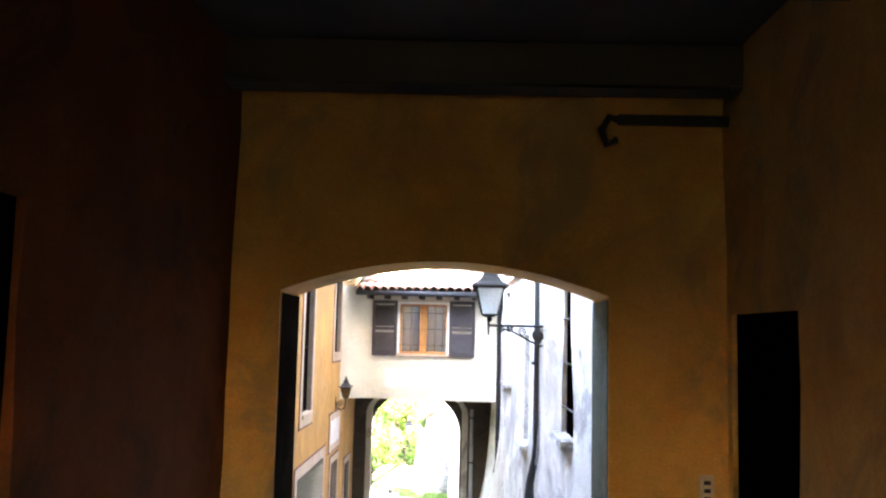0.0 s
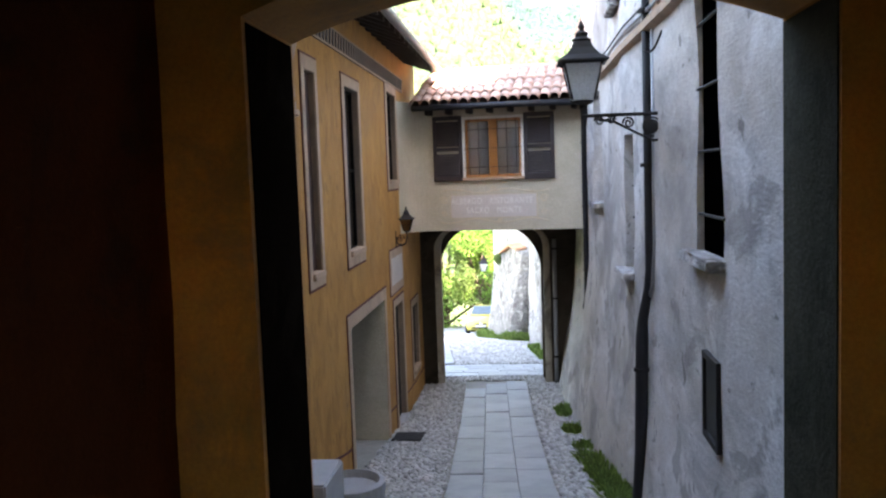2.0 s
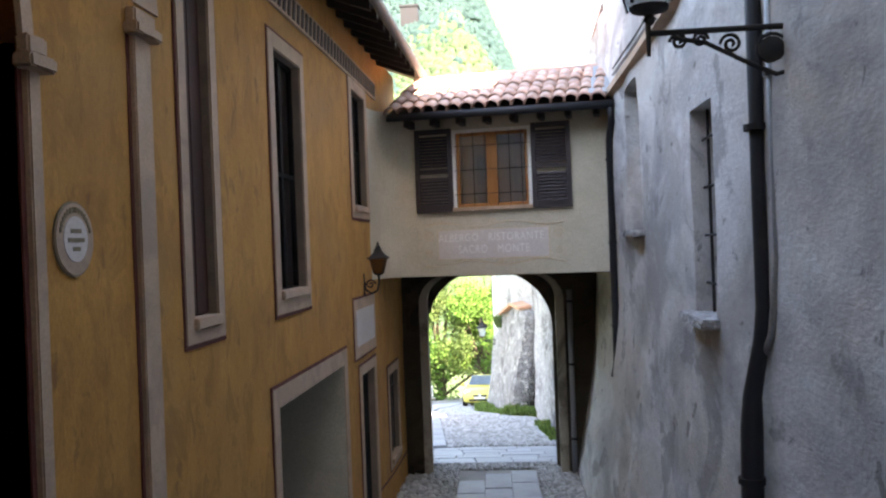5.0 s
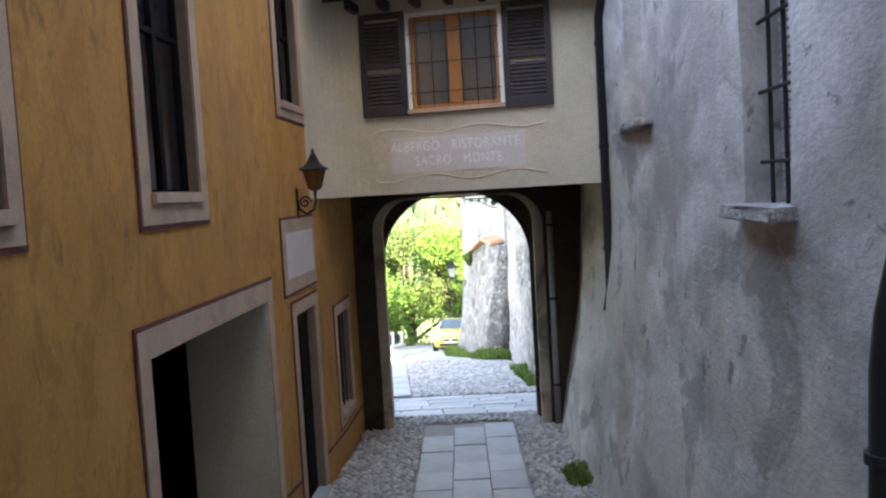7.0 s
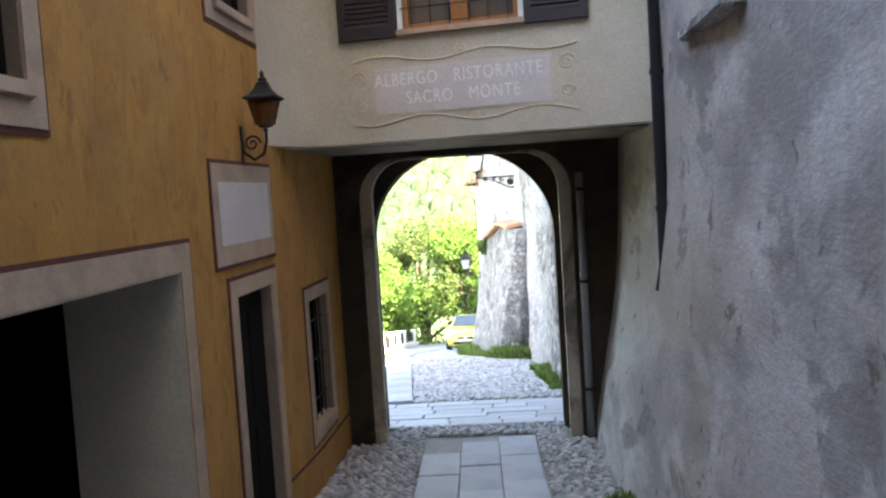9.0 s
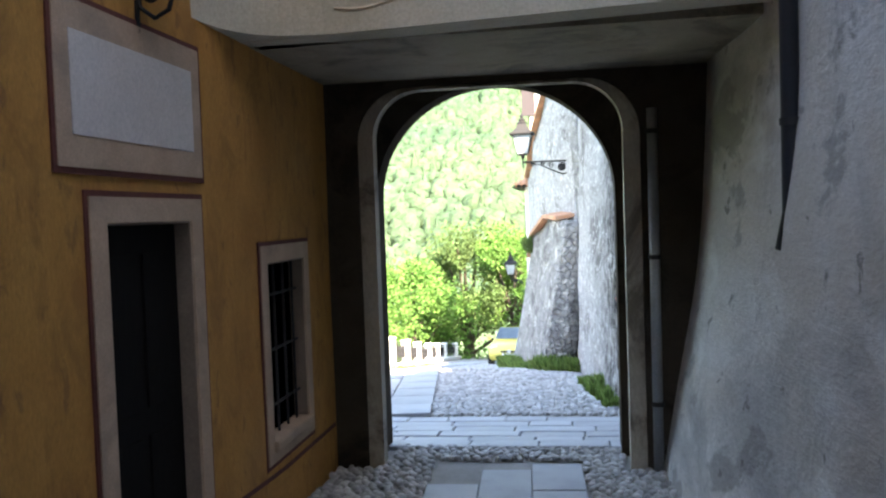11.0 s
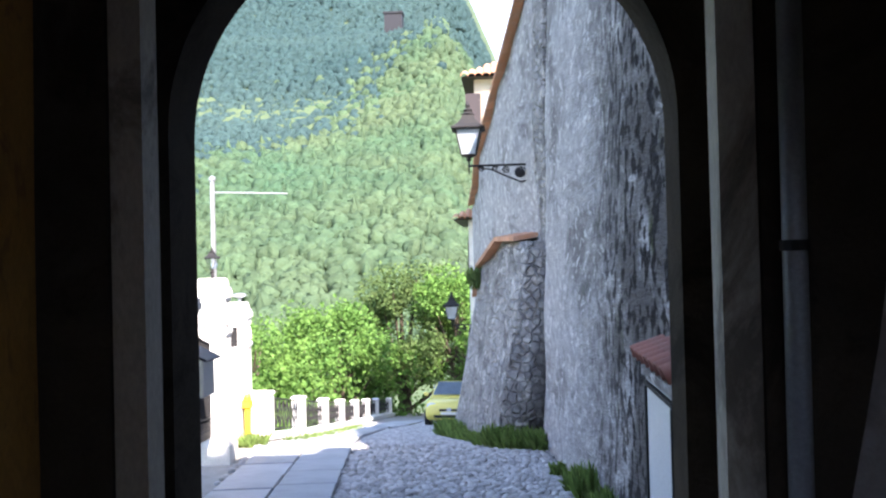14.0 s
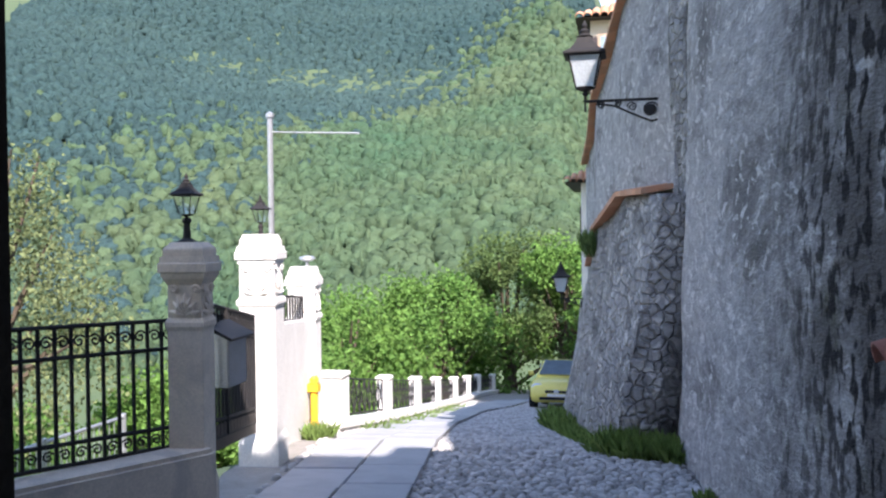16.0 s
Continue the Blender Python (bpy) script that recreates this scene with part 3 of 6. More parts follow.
LOW = [(4, 2.17), (8, 2.12), (10, 2.0), (12, 1.87), (16, 1.58), (20.5, 1.4), (22, 1.36)]


def right_x(y, z):
    g, top = ground_z(y), 1.3
    s = min(max((top - z) / (top - g), 0), 1.2)
    return lerp_table(UP, y) - (lerp_table(UP, y) - lerp_table(LOW, y)) * s ** 1.4


def right_place(u, d, z):
    return (right_x(u, z) + d, u, z)


RIGHT_HOLES = [(7.4, 8.3, 1.9, 4.0), (11.68, 12.46, 1.32, 3.02), (12.6, 13.3, 4.75, 5.7), (15.2, 16.3, 2.06, 3.86)]
tagged(part("wall_grey_house", wall_grid(5.4, 18.0, -2.8, 7.6, 0.45, RIGHT_HOLES, right_place, 0.3, 0.05), GREY_PLASTER, smooth=False),
       "weathered blue-grey plaster wall, battered at its foot", "wall", kind="structure")
tagged(part("wall_grey_house_end", wall_grid(18.0, 20.75, -2.8, 5.4, 0.45, [], right_place, 0.3, 0.05), GREY_PLASTER, smooth=False),
       "lower grey plaster end of the grey house", "wall", kind="structure")
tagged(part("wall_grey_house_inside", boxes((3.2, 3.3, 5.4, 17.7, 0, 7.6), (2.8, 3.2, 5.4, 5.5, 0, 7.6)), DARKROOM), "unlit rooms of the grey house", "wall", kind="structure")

# ---- structure: bridge house ----
BYAW = math.atan2(-0.5, 3.55)
BU = Vector((math.cos(BYAW), math.sin(BYAW), 0))
BD = Vector((-math.sin(BYAW), math.cos(BYAW), 0))
B0 = Vector((-1.6, 18.2, 0))


def bridge_place(u, d, z):
    p = B0 + BU * u + BD * d
    return (p.x, p.y, z)


BRIDGE = Matrix.Translation(B0) @ Matrix.Rotation(BYAW, 4, "Z")
tagged(part("wall_bridge", wall_grid(0.0, 3.55, 1.5, 4.05, 0.3, [(1.25, 2.35, 2.53, 3.66)], bridge_place, 0.4, 0.008), CREAM),
       "cream plaster wall of the house bridging the alley", "wall", kind="structure")
tagged(part("ceiling_underpass", boxes((-1.62, 1.95, 18.35, 20.75, 1.5, 1.62)), GATE_PLASTER), "stained plaster ceiling of the underpass, shade in its colour", "ceiling", kind="structure")
tagged(part("wall_bridge_room", boxes((-1.5, 1.85, 19.3, 19.4, 1.62, 4.05)), DARKROOM), "unlit room behind the bridge window", "wall", kind="structure")


def rounded(s, half=1.29, r=0.5, top=1.44):
    e = abs(s) * half - (half - r)
    return top - (r - math.sqrt(max(r * r - e * e, 0)) if e > 0 else 0)


# surround and arch wall both carry underpass shade in their colour
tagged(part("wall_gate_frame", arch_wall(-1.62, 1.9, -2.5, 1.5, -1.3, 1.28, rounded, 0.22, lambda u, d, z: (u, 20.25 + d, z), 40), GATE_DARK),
       "gate surround with rounded upper corners, shade in its dark colour", "wall", kind="structure")


def rounded_path(half, r, top, foot, n=12):
    """An upside-down U with rounded corners, in x and z."""
    left = [(-half, foot)] + [(-half + r - r * math.cos(a), top - r + r * math.sin(a)) for a in [math.pi / 2 * k / n for k in range(n + 1)]]
    return left + [(-x, z) for x, z in reversed(left)]


bm = bmesh.new()
rings = [[bm.verts.new((x - 0.01, y, z)) for (x, z), y in ((o, 20.27), (q, 20.24), (q, 20.40), (o, 20.43))]
         for o, q in zip(rounded_path(1.285, 0.5, 1.435, -2.4), rounded_path(1.135, 0.44, 1.405, -2.4))]
for p, q in zip(rings, rings[1:]):
    for k in range(4):
        bm.faces.new((p[k], p[(k + 1) % 4], q[(k + 1) % 4], q[k]))
bm.faces.new(rings[0])
bm.faces.new(rings[-1])
tagged(part("trim_gate_rim", bm, RIM), "pale worn plaster rim round the gate opening", "trim", kind="structure")
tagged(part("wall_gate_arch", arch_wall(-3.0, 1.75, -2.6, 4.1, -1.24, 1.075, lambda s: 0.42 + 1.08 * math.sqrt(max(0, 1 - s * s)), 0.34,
       lambda u, d, z: (u, 20.75 + d, z), 40), GATE_DARK), "thick wall with the round gate arch, shade in its dark colour", "wall", kind="structure")
tagged(part("wall_gate_sides", boxes((-2.2, -1.62, 20.26, 20.75, -2.6, 1.5)), OCHRE), "plaster pier beside the gate", "wall", kind="structure")

# concave plaster corner between the ochre wall and the bridge face
bm = bmesh.new()
p0, p1, p2 = Vector((-1.6, 17.35, 0)), Vector((-1.605, 18.21, 0)), Vector(bridge_place(0.75, -0.003, 0))
curve = [p0 * (1 - t) ** 2 + p1 * 2 * t * (1 - t) + p2 * t * t for t in [k / 12 for k in range(13)]]
low, top = [[bm.verts.new((p.x, p.y, z)) for p in curve + [p1]] for z in (1.503, 4.03)]
bm.faces.new(low)
bm.faces.new(top)
for k in range(14):
    j = (k + 1) % 14
    bm.faces.new((low[k], low[j], top[j], top[k]))
tagged(part("wall_corner_cove", bm, CREAM, smooth=False), "smooth cream plaster cove at the bridge corner", "wall", kind="structure")

# ---- structure: road-side walls ----
W1 = [(21.09, 1.7), (22.6, 1.45), (24, 1.18), (26.2, 0.9), (28.7, 0.74), (29.4, 0.72)]


def wall1_place(u, d, z):
    return (lerp_table(W1, u) + 0.03 * (z + 2.5) + d, u, z)


tagged(part("wall_rough_render", wall_grid(21.09, 28.75, -3.2, 3.9, 0.6, [], wall1_place, 0.16, 0.05), ROUGH_WALL, smooth=True),
       "tall rough-cast stone wall with dark damp stains", "wall", kind="structure")
tagged(part("wall_pier", wall_grid(28.75, 29.6, -3.2, 3.85, 0.6, [], lambda u, d, z: (0.86 + d - 0.15 * (u - 28.75), u, z), 0.2, 0.06), RUBBLE, smooth=True),
       "narrow stone pier at the wall joint", "wall", kind="structure")
W2_LOW = [(29.0, -0.05), (34.6, -1.03), (44, -1.3), (60, -1.5)]
W2_TOP = [(29.0, 0.6), (33, -0.2), (44, -0.95), (60, -1.2)]
W2_Z = [(29.0, 0.05), (31, 0.1), (33, -0.35), (36, -1.0), (44, -2.2), (60, -4)]


def wall2_place(u, d, z):
    g, t = ground_z(u), lerp_table(W2_Z, u)
    zz = g - 0.4 + (t - g + 0.4) * z
    return (lerp_table(W2_LOW, u) + (lerp_table(W2_TOP, u) - lerp_table(W2_LOW, u)) * z + d, u, zz)


tagged(part("wall_battered_base", wall_grid(29.0, 58, 0, 1, 0.7, [], wall2_place, 0.07, 0.07), RUBBLE, smooth=True),
       "battered rubble stone base wall below a tiled ledge", "wall", kind="structure")
W3_TOP = [(29.4, 3.95), (31, 3.5), (36, 2.15), (38, 1.6), (44, 1.2)]


def wall3_place(u, d, z):
    t, b = lerp_table(W3_TOP, u), lerp_table(W2_Z, u) - 0.5
    return (lerp_table([(29.4, 0.66), (36, -0.34), (44, -0.95)], u) + 0.08 + d, u, b + (t - b) * z)


tagged(part("wall_upper_stone", wall_grid(29.4, 42, 0, 1, 0.5, [], wall3_place, 0.09, 0.04), SHADED_STONE, smooth=True),
       "rough stone garden wall with a sloping tiled coping", "wall", kind="structure")


# ---- alley: windows and doors of the ochre house ----
def left_trim(name, label, outer, hole, casement=True, sill=True, grille=False, to_ground=False):
    """A painted stone surround with a dark red outline round a hole in the ochre wall."""
    y0, y1, z0, z1 = outer
    a0, a1, b0, b1 = hole
    w = thing(name, label, name.split("_")[0], kind="structure")
    if to_ground:
        z0 = b0 = ground_z((y0 + y1) / 2) - 0.3
    f = boxes((LX, LX + 0.02, y0, a0, z0, z1), (LX, LX + 0.02, a1, y1, z0, z1), (LX, LX + 0.0205, a0, a1, b1, z1))
    if not to_ground:
        box(f, LX, LX + 0.02, a0, a1, z0, b0)
    part("frame", f, TRIM, w, "pale painted stone surround")
    o = boxes((LX, LX + 0.012, y0 - 0.028, y0, z0, z1), (LX, LX + 0.012, y1, y1 + 0.028, z0, z1), (LX, LX + 0.012, y0 - 0.028, y1 + 0.028, z1, z1 + 0.03))
    if not to_ground:
        box(o, LX, LX + 0.012, y0 - 0.028, y1 + 0.028, z0 - 0.035, z0)
    part("outline", o, REDLINE, w, "dark red painted outline")
    lin = CREAM if to_ground and casement is None else REVEAL
    r = boxes((LX - 0.5, LX + 0.004, a1 - 0.012, a1 - 0.002, b0, b1), (LX - 0.5, LX + 0.004, a0 + 0.002, a0 + 0.012, b0, b1), (LX - 0.5, LX + 0.004, a0 + 0.012, a1 - 0.012, b1 - 0.012, b1 - 0.002))
    part("reveal", r, lin, w, "pale plastered reveal")
    if sill:
        part("sill", boxes((LX - 0.3, LX + 0.055, a0 - 0.02, a1 + 0.02, b0 - 0.05, b0 + 0.03), bevel=0.010), TRIM, w, "worn stone sill")
    if casement:
        x = LX - 0.12
        m, t = (a0 + a1) / 2, 0.05
        # casement colour carries the darkness of the room behind
        part("casement", boxes((x, x + 0.05, a0, a0 + t, b0, b1), (x, x + 0.05, a1 - t, a1, b0, b1), (x, x + 0.05, a0 + t, a1 - t, b1 - t, b1),
                               (x, x + 0.05, a0 + t, a1 - t, b0, b0 + t), (x, x + 0.052, m - 0.035, m + 0.035, b0 + t, b1 - t),
                               (x, x + 0.048, a0 + t, a1 - t, (b0 + b1) / 2 - 0.02, (b0 + b1) / 2 + 0.02)), SHADE_BLACK_WOOD, w, "wooden casement, darkness of the room in its black colour")
        for p, q in ((a0 + t, m - 0.035), (m + 0.035, a1 - t)):
            part("pane", boxes((x + 0.02, x + 0.026, p, q, b0 + t, b1 - t)), WINDOW_DARK, w)
    if grille:
        # black sheet paints the unlit room behind the grille
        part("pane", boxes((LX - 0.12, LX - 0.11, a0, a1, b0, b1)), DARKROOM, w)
        for k in range(4):
            y = a0 + (a1 - a0) * (k + 0.5) / 4
            part("bar", tube(bmesh.new(), [(LX - 0.06, y, b0), (LX - 0.06, y, b1)], 0.012, 6), IRON, w)
        for k in range(3):
            z = b0 + (b1 - b0) * (k + 0.6) / 3.2
            part("bar", tube(bmesh.new(), [(LX - 0.06, a0, z), (LX - 0.06, a1, z)], 0.012, 6), IRON, w)
    return w


left_trim("window_1", "tall dark window with a pale painted surround", (10.4, 11.12, 1.36, 3.97), LEFT_HOLES[0])
w1 = bpy.data.objects["window_1"]
part("shutter", boxes((LX - 0.09, LX - 0.055, 10.535, 10.76, 1.54, 3.8), (LX - 0.09, LX - 0.055, 10.77, 10.995, 1.54, 3.8), bevel=0.008), SHUTTER_RED, w1, "closed dark maroon shutter leaves")
left_trim("window_2", "tall dark window with a pale painted surround", (12.48, 13.72, 1.39, 3.98), LEFT_HOLES[1])
left_trim("window_3", "dark upper window with a pale painted surround", (16.06, 17.3, 2.38, 4.25), LEFT_HOLES[2])
left_trim("window_4", "small dark ground-floor window with an iron grille", (18.37, 19.51, -1.55, 0.07), LEFT_HOLES[5], casement=False, grille=True)
left_trim("door_1", "wide open entrance with a pale surround", (12.25, 15.37, 0, 0.75), LEFT_HOLES[3], casement=None, sill=False, to_ground=True)
door = left_trim("door_2", "narrow dark doorway with a pale surround", (16.13, 17.38, 0, 0.4), LEFT_HOLES[4], casement=False, sill=False, to_ground=True)
# Added leaf and panels; their black paints the open doorway's shade
part("door_leaf", boxes((LX - 0.14, LX - 0.09, 16.29, 17.23, -2.2, 0.255)), SHADE_BLACK_WOOD, door, "added door leaf, black for the unlit doorway")
for ya, za, zb in ((16.4, -1.7, -0.9), (16.8, -1.7, -0.9), (16.4, -0.75, 0.1), (16.8, -0.75, 0.1)):
    part("panel", boxes((LX - 0.09, LX - 0.078, ya, ya + 0.32, za, zb), bevel=0.004), SHADE_BLACK_WOOD, door)
part("threshold", boxes((LX - 0.4, LX + 0.06, 16.2, 17.3, -2.3, ground_z(16.8) + 0.06), bevel=0.01), SLAB, door, "stone threshold")

# plaque, sloping painted line, roundel
plaque = thing("wall_plaque", "pale framed painted plaque on the ochre wall", "plaque")
part("board", boxes((LX, LX + 0.02, 15.9, 17.42, 0.53, 1.3)), TRIM, plaque)
part("field", boxes((LX, LX + 0.025, 16.02, 17.3, 0.68, 1.16)), SIGNPAINT, plaque, "faded pinkish field")
part("outline", boxes((LX, LX + 0.014, 15.87, 17.45, 1.3, 1.33), (LX, LX + 0.014, 15.87, 17.45, 0.5, 0.53), (LX, LX + 0.014, 15.87, 15.9, 0.53, 1.3), (LX, LX + 0.014, 17.42, 17.45, 0.53, 1.3)), REDLINE, plaque)
bm = bmesh.new()
for ya, yb in ((8.95, 9.7), (10.2, 12.2), (15.42, 16.08), (17.42, 20.2)):
    n = 8
    p = [(ya + (yb - ya) * k / n) for k in range(n + 1)]
    for a, b in zip(p, p[1:]):
        v = [bm.verts.new((x, y, ground_z(y) + 0.42 + h)) for h in (0, 0.035) for x, y in ((LX, a), (LX + 0.01, a), (LX + 0.01, b), (LX, b))]
        for f in ((0, 1, 2, 3), (4, 5, 6, 7), (1, 2, 6, 5), (0, 1, 5, 4), (2, 3, 7, 6)):
            bm.faces.new([v[i] for i in f])
tagged(part("trim_plinth_line", bm, REDLINE), "dark red line painted above the plinth", "trim", kind="structure")

roundel = thing("roundel_sign", "pale round emblem painted on the ochre pier", "sign")
for name, r, d, m in (("rim", 0.19, 0.010, LETTER_DARK), ("disc", 0.18, 0.016, TRIM), ("inner_disc", 0.115, 0.020, SIGNPAINT)):
    bm = lathe(bmesh.new(), [(r, 0), (r, d)], 32)
    bm.transform(Matrix.Translation((LX, 9.02, 2.06)) @ Matrix.Rotation(math.pi / 2, 4, "Y"))
    part(name, bm, m, roundel)
bm = bmesh.new()
for z, w in ((2.09, 0.10), (2.045, 0.16), (2.0, 0.07)):
    box(bm, LX, LX + 0.023, 9.02 - w / 2, 9.02 + w / 2, z, z + 0.022)
for k in range(14):
    a = math.pi * (0.1 + 0.8 * k / 13)
    y, z = 9.02 + 0.148 * math.cos(a), 2.06 + 0.148 * math.sin(a)
    box(bm, LX, LX + 0.021, y - 0.008, y + 0.008, z - 0.014, z + 0.014)
part("lettering", bm, LETTER_DARK, roundel, "worn grey lettering")

# pilaster strips and the flying arch
for ya, yb, top in ((8.61, 8.71, 2.83), (9.71, 9.93, 3.25)):
    s = thing("pilaster_strip", "pale moulded pilaster strip with a small capital", "pilaster", group="pilaster strips of the ochre pier", kind="structure")
    part("shaft", boxes((LX, LX + 0.045, ya, yb, -2.2, top), bevel=0.008), TRIM, s)
    part("edge_line", boxes((LX, LX + 0.012, yb, yb + 0.035, -2.2, top), (LX, LX + 0.012, ya - 0.035, ya, -2.2, top)), REDLINE, s)
    part("capital", boxes((LX, LX + 0.10, ya - 0.06, yb + 0.06, top, top + 0.07), (LX, LX + 0.07, ya - 0.03, yb + 0.03, top + 0.07, top + 0.16), bevel=0.012), TRIM, s)


def band(profile, y0, y1, thick):
    """A curved masonry band across the alley; the profile is its underside in x and z."""
    bm = bmesh.new()
    rows = []
    for i, (x, z) in enumerate(profile):
        a, b = profile[max(i - 1, 0)], profile[min(i + 1, len(profile) - 1)]
        d = Vector((b[0] - a[0], 0, b[1] - a[1])).normalized()
        n = Vector((-d.z, 0, d.x)) * thick
        rows.append([bm.verts.new((x + n.x * s, y, z + n.z * s)) for s, y in ((0, y0), (0, y1), (1, y1), (1, y0))])
    for p, q in zip(rows, rows[1:]):
        for k in range(4):
            bm.faces.new((p[k], p[(k + 1) % 4], q[(k + 1) % 4], q[k]))
    bm.faces.new(rows[0])
    bm.faces.new(rows[-1])
    return bm


arc = [(-1.58, 3.46), (-1.6, 3.8), (-1.5, 4.15)] + [(0.3 + 1.8 * math.cos(math.pi - a), 4.2 + 0.95 * math.sin(a)) for a in [math.pi * k / 16 for k in range(1, 16)]] + [(2.12, 4.2), (2.2, 3.95)]
tagged(part("flying_arch", band(arc, 9.78, 10.12, 0.3), TRIM, smooth=False), "pale plastered arch spanning between the two houses", "arch", kind="structure")

bm = bmesh.new()
rings = []
for k in range(25):
    a = math.pi / 2 * k / 24
    rings.append([bm.verts.new((LX + o, 7.175 + (1.425 + w) * math.cos(a), 2.99 + (1.08 + w) * math.sin(a))) for w, o in ((0.0, 0.0), (0.0, 0.03), (0.09, 0.03), (0.09, 0.0))])
for p, q in zip(rings, rings[1:]):
    for k in range(4):
        bm.faces.new((p[k], p[(k + 1) % 4], q[(k + 1) % 4], q[k]))
bm.faces.new(rings[0])
bm.faces.new(rings[-1])
tagged(part("trim_portal_arch", bm, TRIM), "pale moulding round the arched side portal", "trim", kind="structure")

# cornice stripes, eaves, gutter
bm = bmesh.new()
box(bm, LX, LX + 0.03, 10.15, 18.1, 4.24, 4.5)
tagged(part("trim_cornice", bm, TRIM), "pale painted cornice band", "trim", kind="structure")
for k in range(46):
    y = 10.25 + k * 0.17
    bm = bmesh.new()
    v = [bm.verts.new((x, y + dy + sh, z)) for x in (LX + 0.03, LX + 0.042) for dy, z, sh in ((0, 4.27, 0), (0.085, 4.27, 0), (0.085, 4.47, 0.05), (0, 4.47, 0.05))]
    for f in ((0, 1, 2, 3), (4, 5, 6, 7), (0, 1, 5, 4), (1, 2, 6, 5), (2, 3, 7, 6), (3, 0, 4, 7)):
        bm.faces.new([v[i] for i in f])
    if k == 0:
        first = part("cornice_stripe", bm, WOOD_DARK, bpy.data.objects["trim_cornice"])
    else:
        bm.free()
        ob = new("cornice_stripe", first.data)
        ob.location, ob.parent = (0, k * 0.17, 0), bpy.data.objects["trim_cornice"]
eaves = thing("eaves_roof", "deep dark timber eaves with a grey gutter and tiled edge", "roof", kind="structure")


def slope_box(bm, xa, za, xb, zb, t, y0, y1):
    v = [bm.verts.new(p) for y in (y0, y1) for p in ((xa, y, za), (xb, y, zb), (xb, y, zb + t), (xa, y, za + t))]
    for f in ((0, 1, 2, 3), (4, 5, 6, 7), (0, 1, 5, 4), (1, 2, 6, 5), (2, 3, 7, 6), (3, 0, 4, 7)):
        bm.faces.new([v[i] for i in f])
    return bm


part("boarding", slope_box(bmesh.new(), -2.3, 5.28, -0.95, 4.76, 0.04, 8.0, 18.75), WOOD_DARK, eaves, "dark boarded soffit")
for k in range(22):
    y = 8.2 + k * 0.49
    part("rafter", slope_box(bmesh.new(), -1.62, 4.88, -1.0, 4.645, 0.13, y - 0.045, y + 0.045), WOOD_DARK, eaves)
bm = bmesh.new()
n = 8
for k in range(n):
    a0, a1 = math.pi * k / n, math.pi * (k + 1) / n
    v = [bm.verts.new((-0.9 - 0.07 * math.cos(a) * r, y, 4.72 - 0.07 * math.sin(a) * r)) for y in (8.0, 18.7) for a, r in ((a0, 1), (a1, 1), (a1, 0.9), (a0, 0.9))]
    for f in ((0, 1, 5, 4), (2, 3, 7, 6), (0, 1, 2, 3), (4, 5, 6, 7)):
        bm.faces.new([v[i] for i in f])
part("gutter", bm, ZINC, eaves, "grey half-round gutter")


def coppo_mesh(length=0.42, r0=0.10, r1=0.078, t=0.016, sides=8):
    """One curved roof tile lying along +y, its wide end at y = 0."""
    bm = bmesh.new()
    rows = [[[bm.verts.new(((r + o) * math.cos(math.pi * k / sides), y, (r + o) * math.sin(math.pi * k / sides))) for k in range(sides + 1)] for o in (0, t)] for y, r in ((0, r0), (length, r1))]
    for k in range(sides):
        for o in (0, 1):
            bm.faces.new((rows[0][o][k], rows[0][o][k + 1], rows[1][o][k + 1], rows[1][o][k]))
        for e in (0, 1):
            bm.faces.new((rows[e][0][k], rows[e][0][k + 1], rows[e][1][k + 1], rows[e][1][k]))
    for k in (0, sides):
        bm.faces.new((rows[0][0][k], rows[1][0][k], rows[1][1][k], rows[0][1][k]))
    bmesh.ops.recalc_face_normals(bm, faces=bm.faces[:])
    me = bpy.data.meshes.new("roof_tile")
    bm.to_mesh(me)
    bm.free()
    for p in me.polygons:
        p.use_smooth = True
    return me


def tile_field(parent, material, m, width, run, rise, pitch=0.19, row=0.34):
    """Rows of curved tiles on a slope: m places the eave's left end with x along the eave and y up the slope."""
    me = coppo_mesh()
    me.materials.append(material)
    ang = math.atan2(rise, run)
    rows = max(1, int(math.hypot(run, rise) / row))
    rnd = random.Random(7)
    for i in range(int(width / pitch)):
        for j in range(rows):
            ob = new("roof_tile", me)
            ob.parent = parent
            d = j * row - 0.02 + rnd.uniform(-0.012, 0.012)
            ob.matrix_basis = m @ Matrix.Rotation(ang, 4, "X") @ Matrix.Translation((pitch * (i + 0.5) + rnd.uniform(-0.006, 0.006), d, 0.005 + 0.012 * (j % 2))) @ Matrix.Rotation(rnd.uniform(-0.03, 0.03), 4, "Z")


# ---- roofs of the two houses ----
house_roof = thing("ochre_house_roof", "old terracotta tiled roof of the ochre house", "roof", kind="structure")
part("slope", slope_box(bmesh.new(), -5.3, 6.56, -0.98, 4.86, 0.07, 5.5, 20.3), TILE, house_roof)
grey_roof = thing("grey_house_roof", "terracotta tiled roof of the grey house", "roof", kind="structure")
part("slope", slope_box(bmesh.new(), 7.0, 8.0, 1.9, 7.62, 0.09, 5.45, 18.0), TILE, grey_roof)
part("slope", slope_box(bmesh.new(), 7.0, 5.45, 1.9, 5.41, 0.09, 18.01, 20.75), TILE, grey_roof)
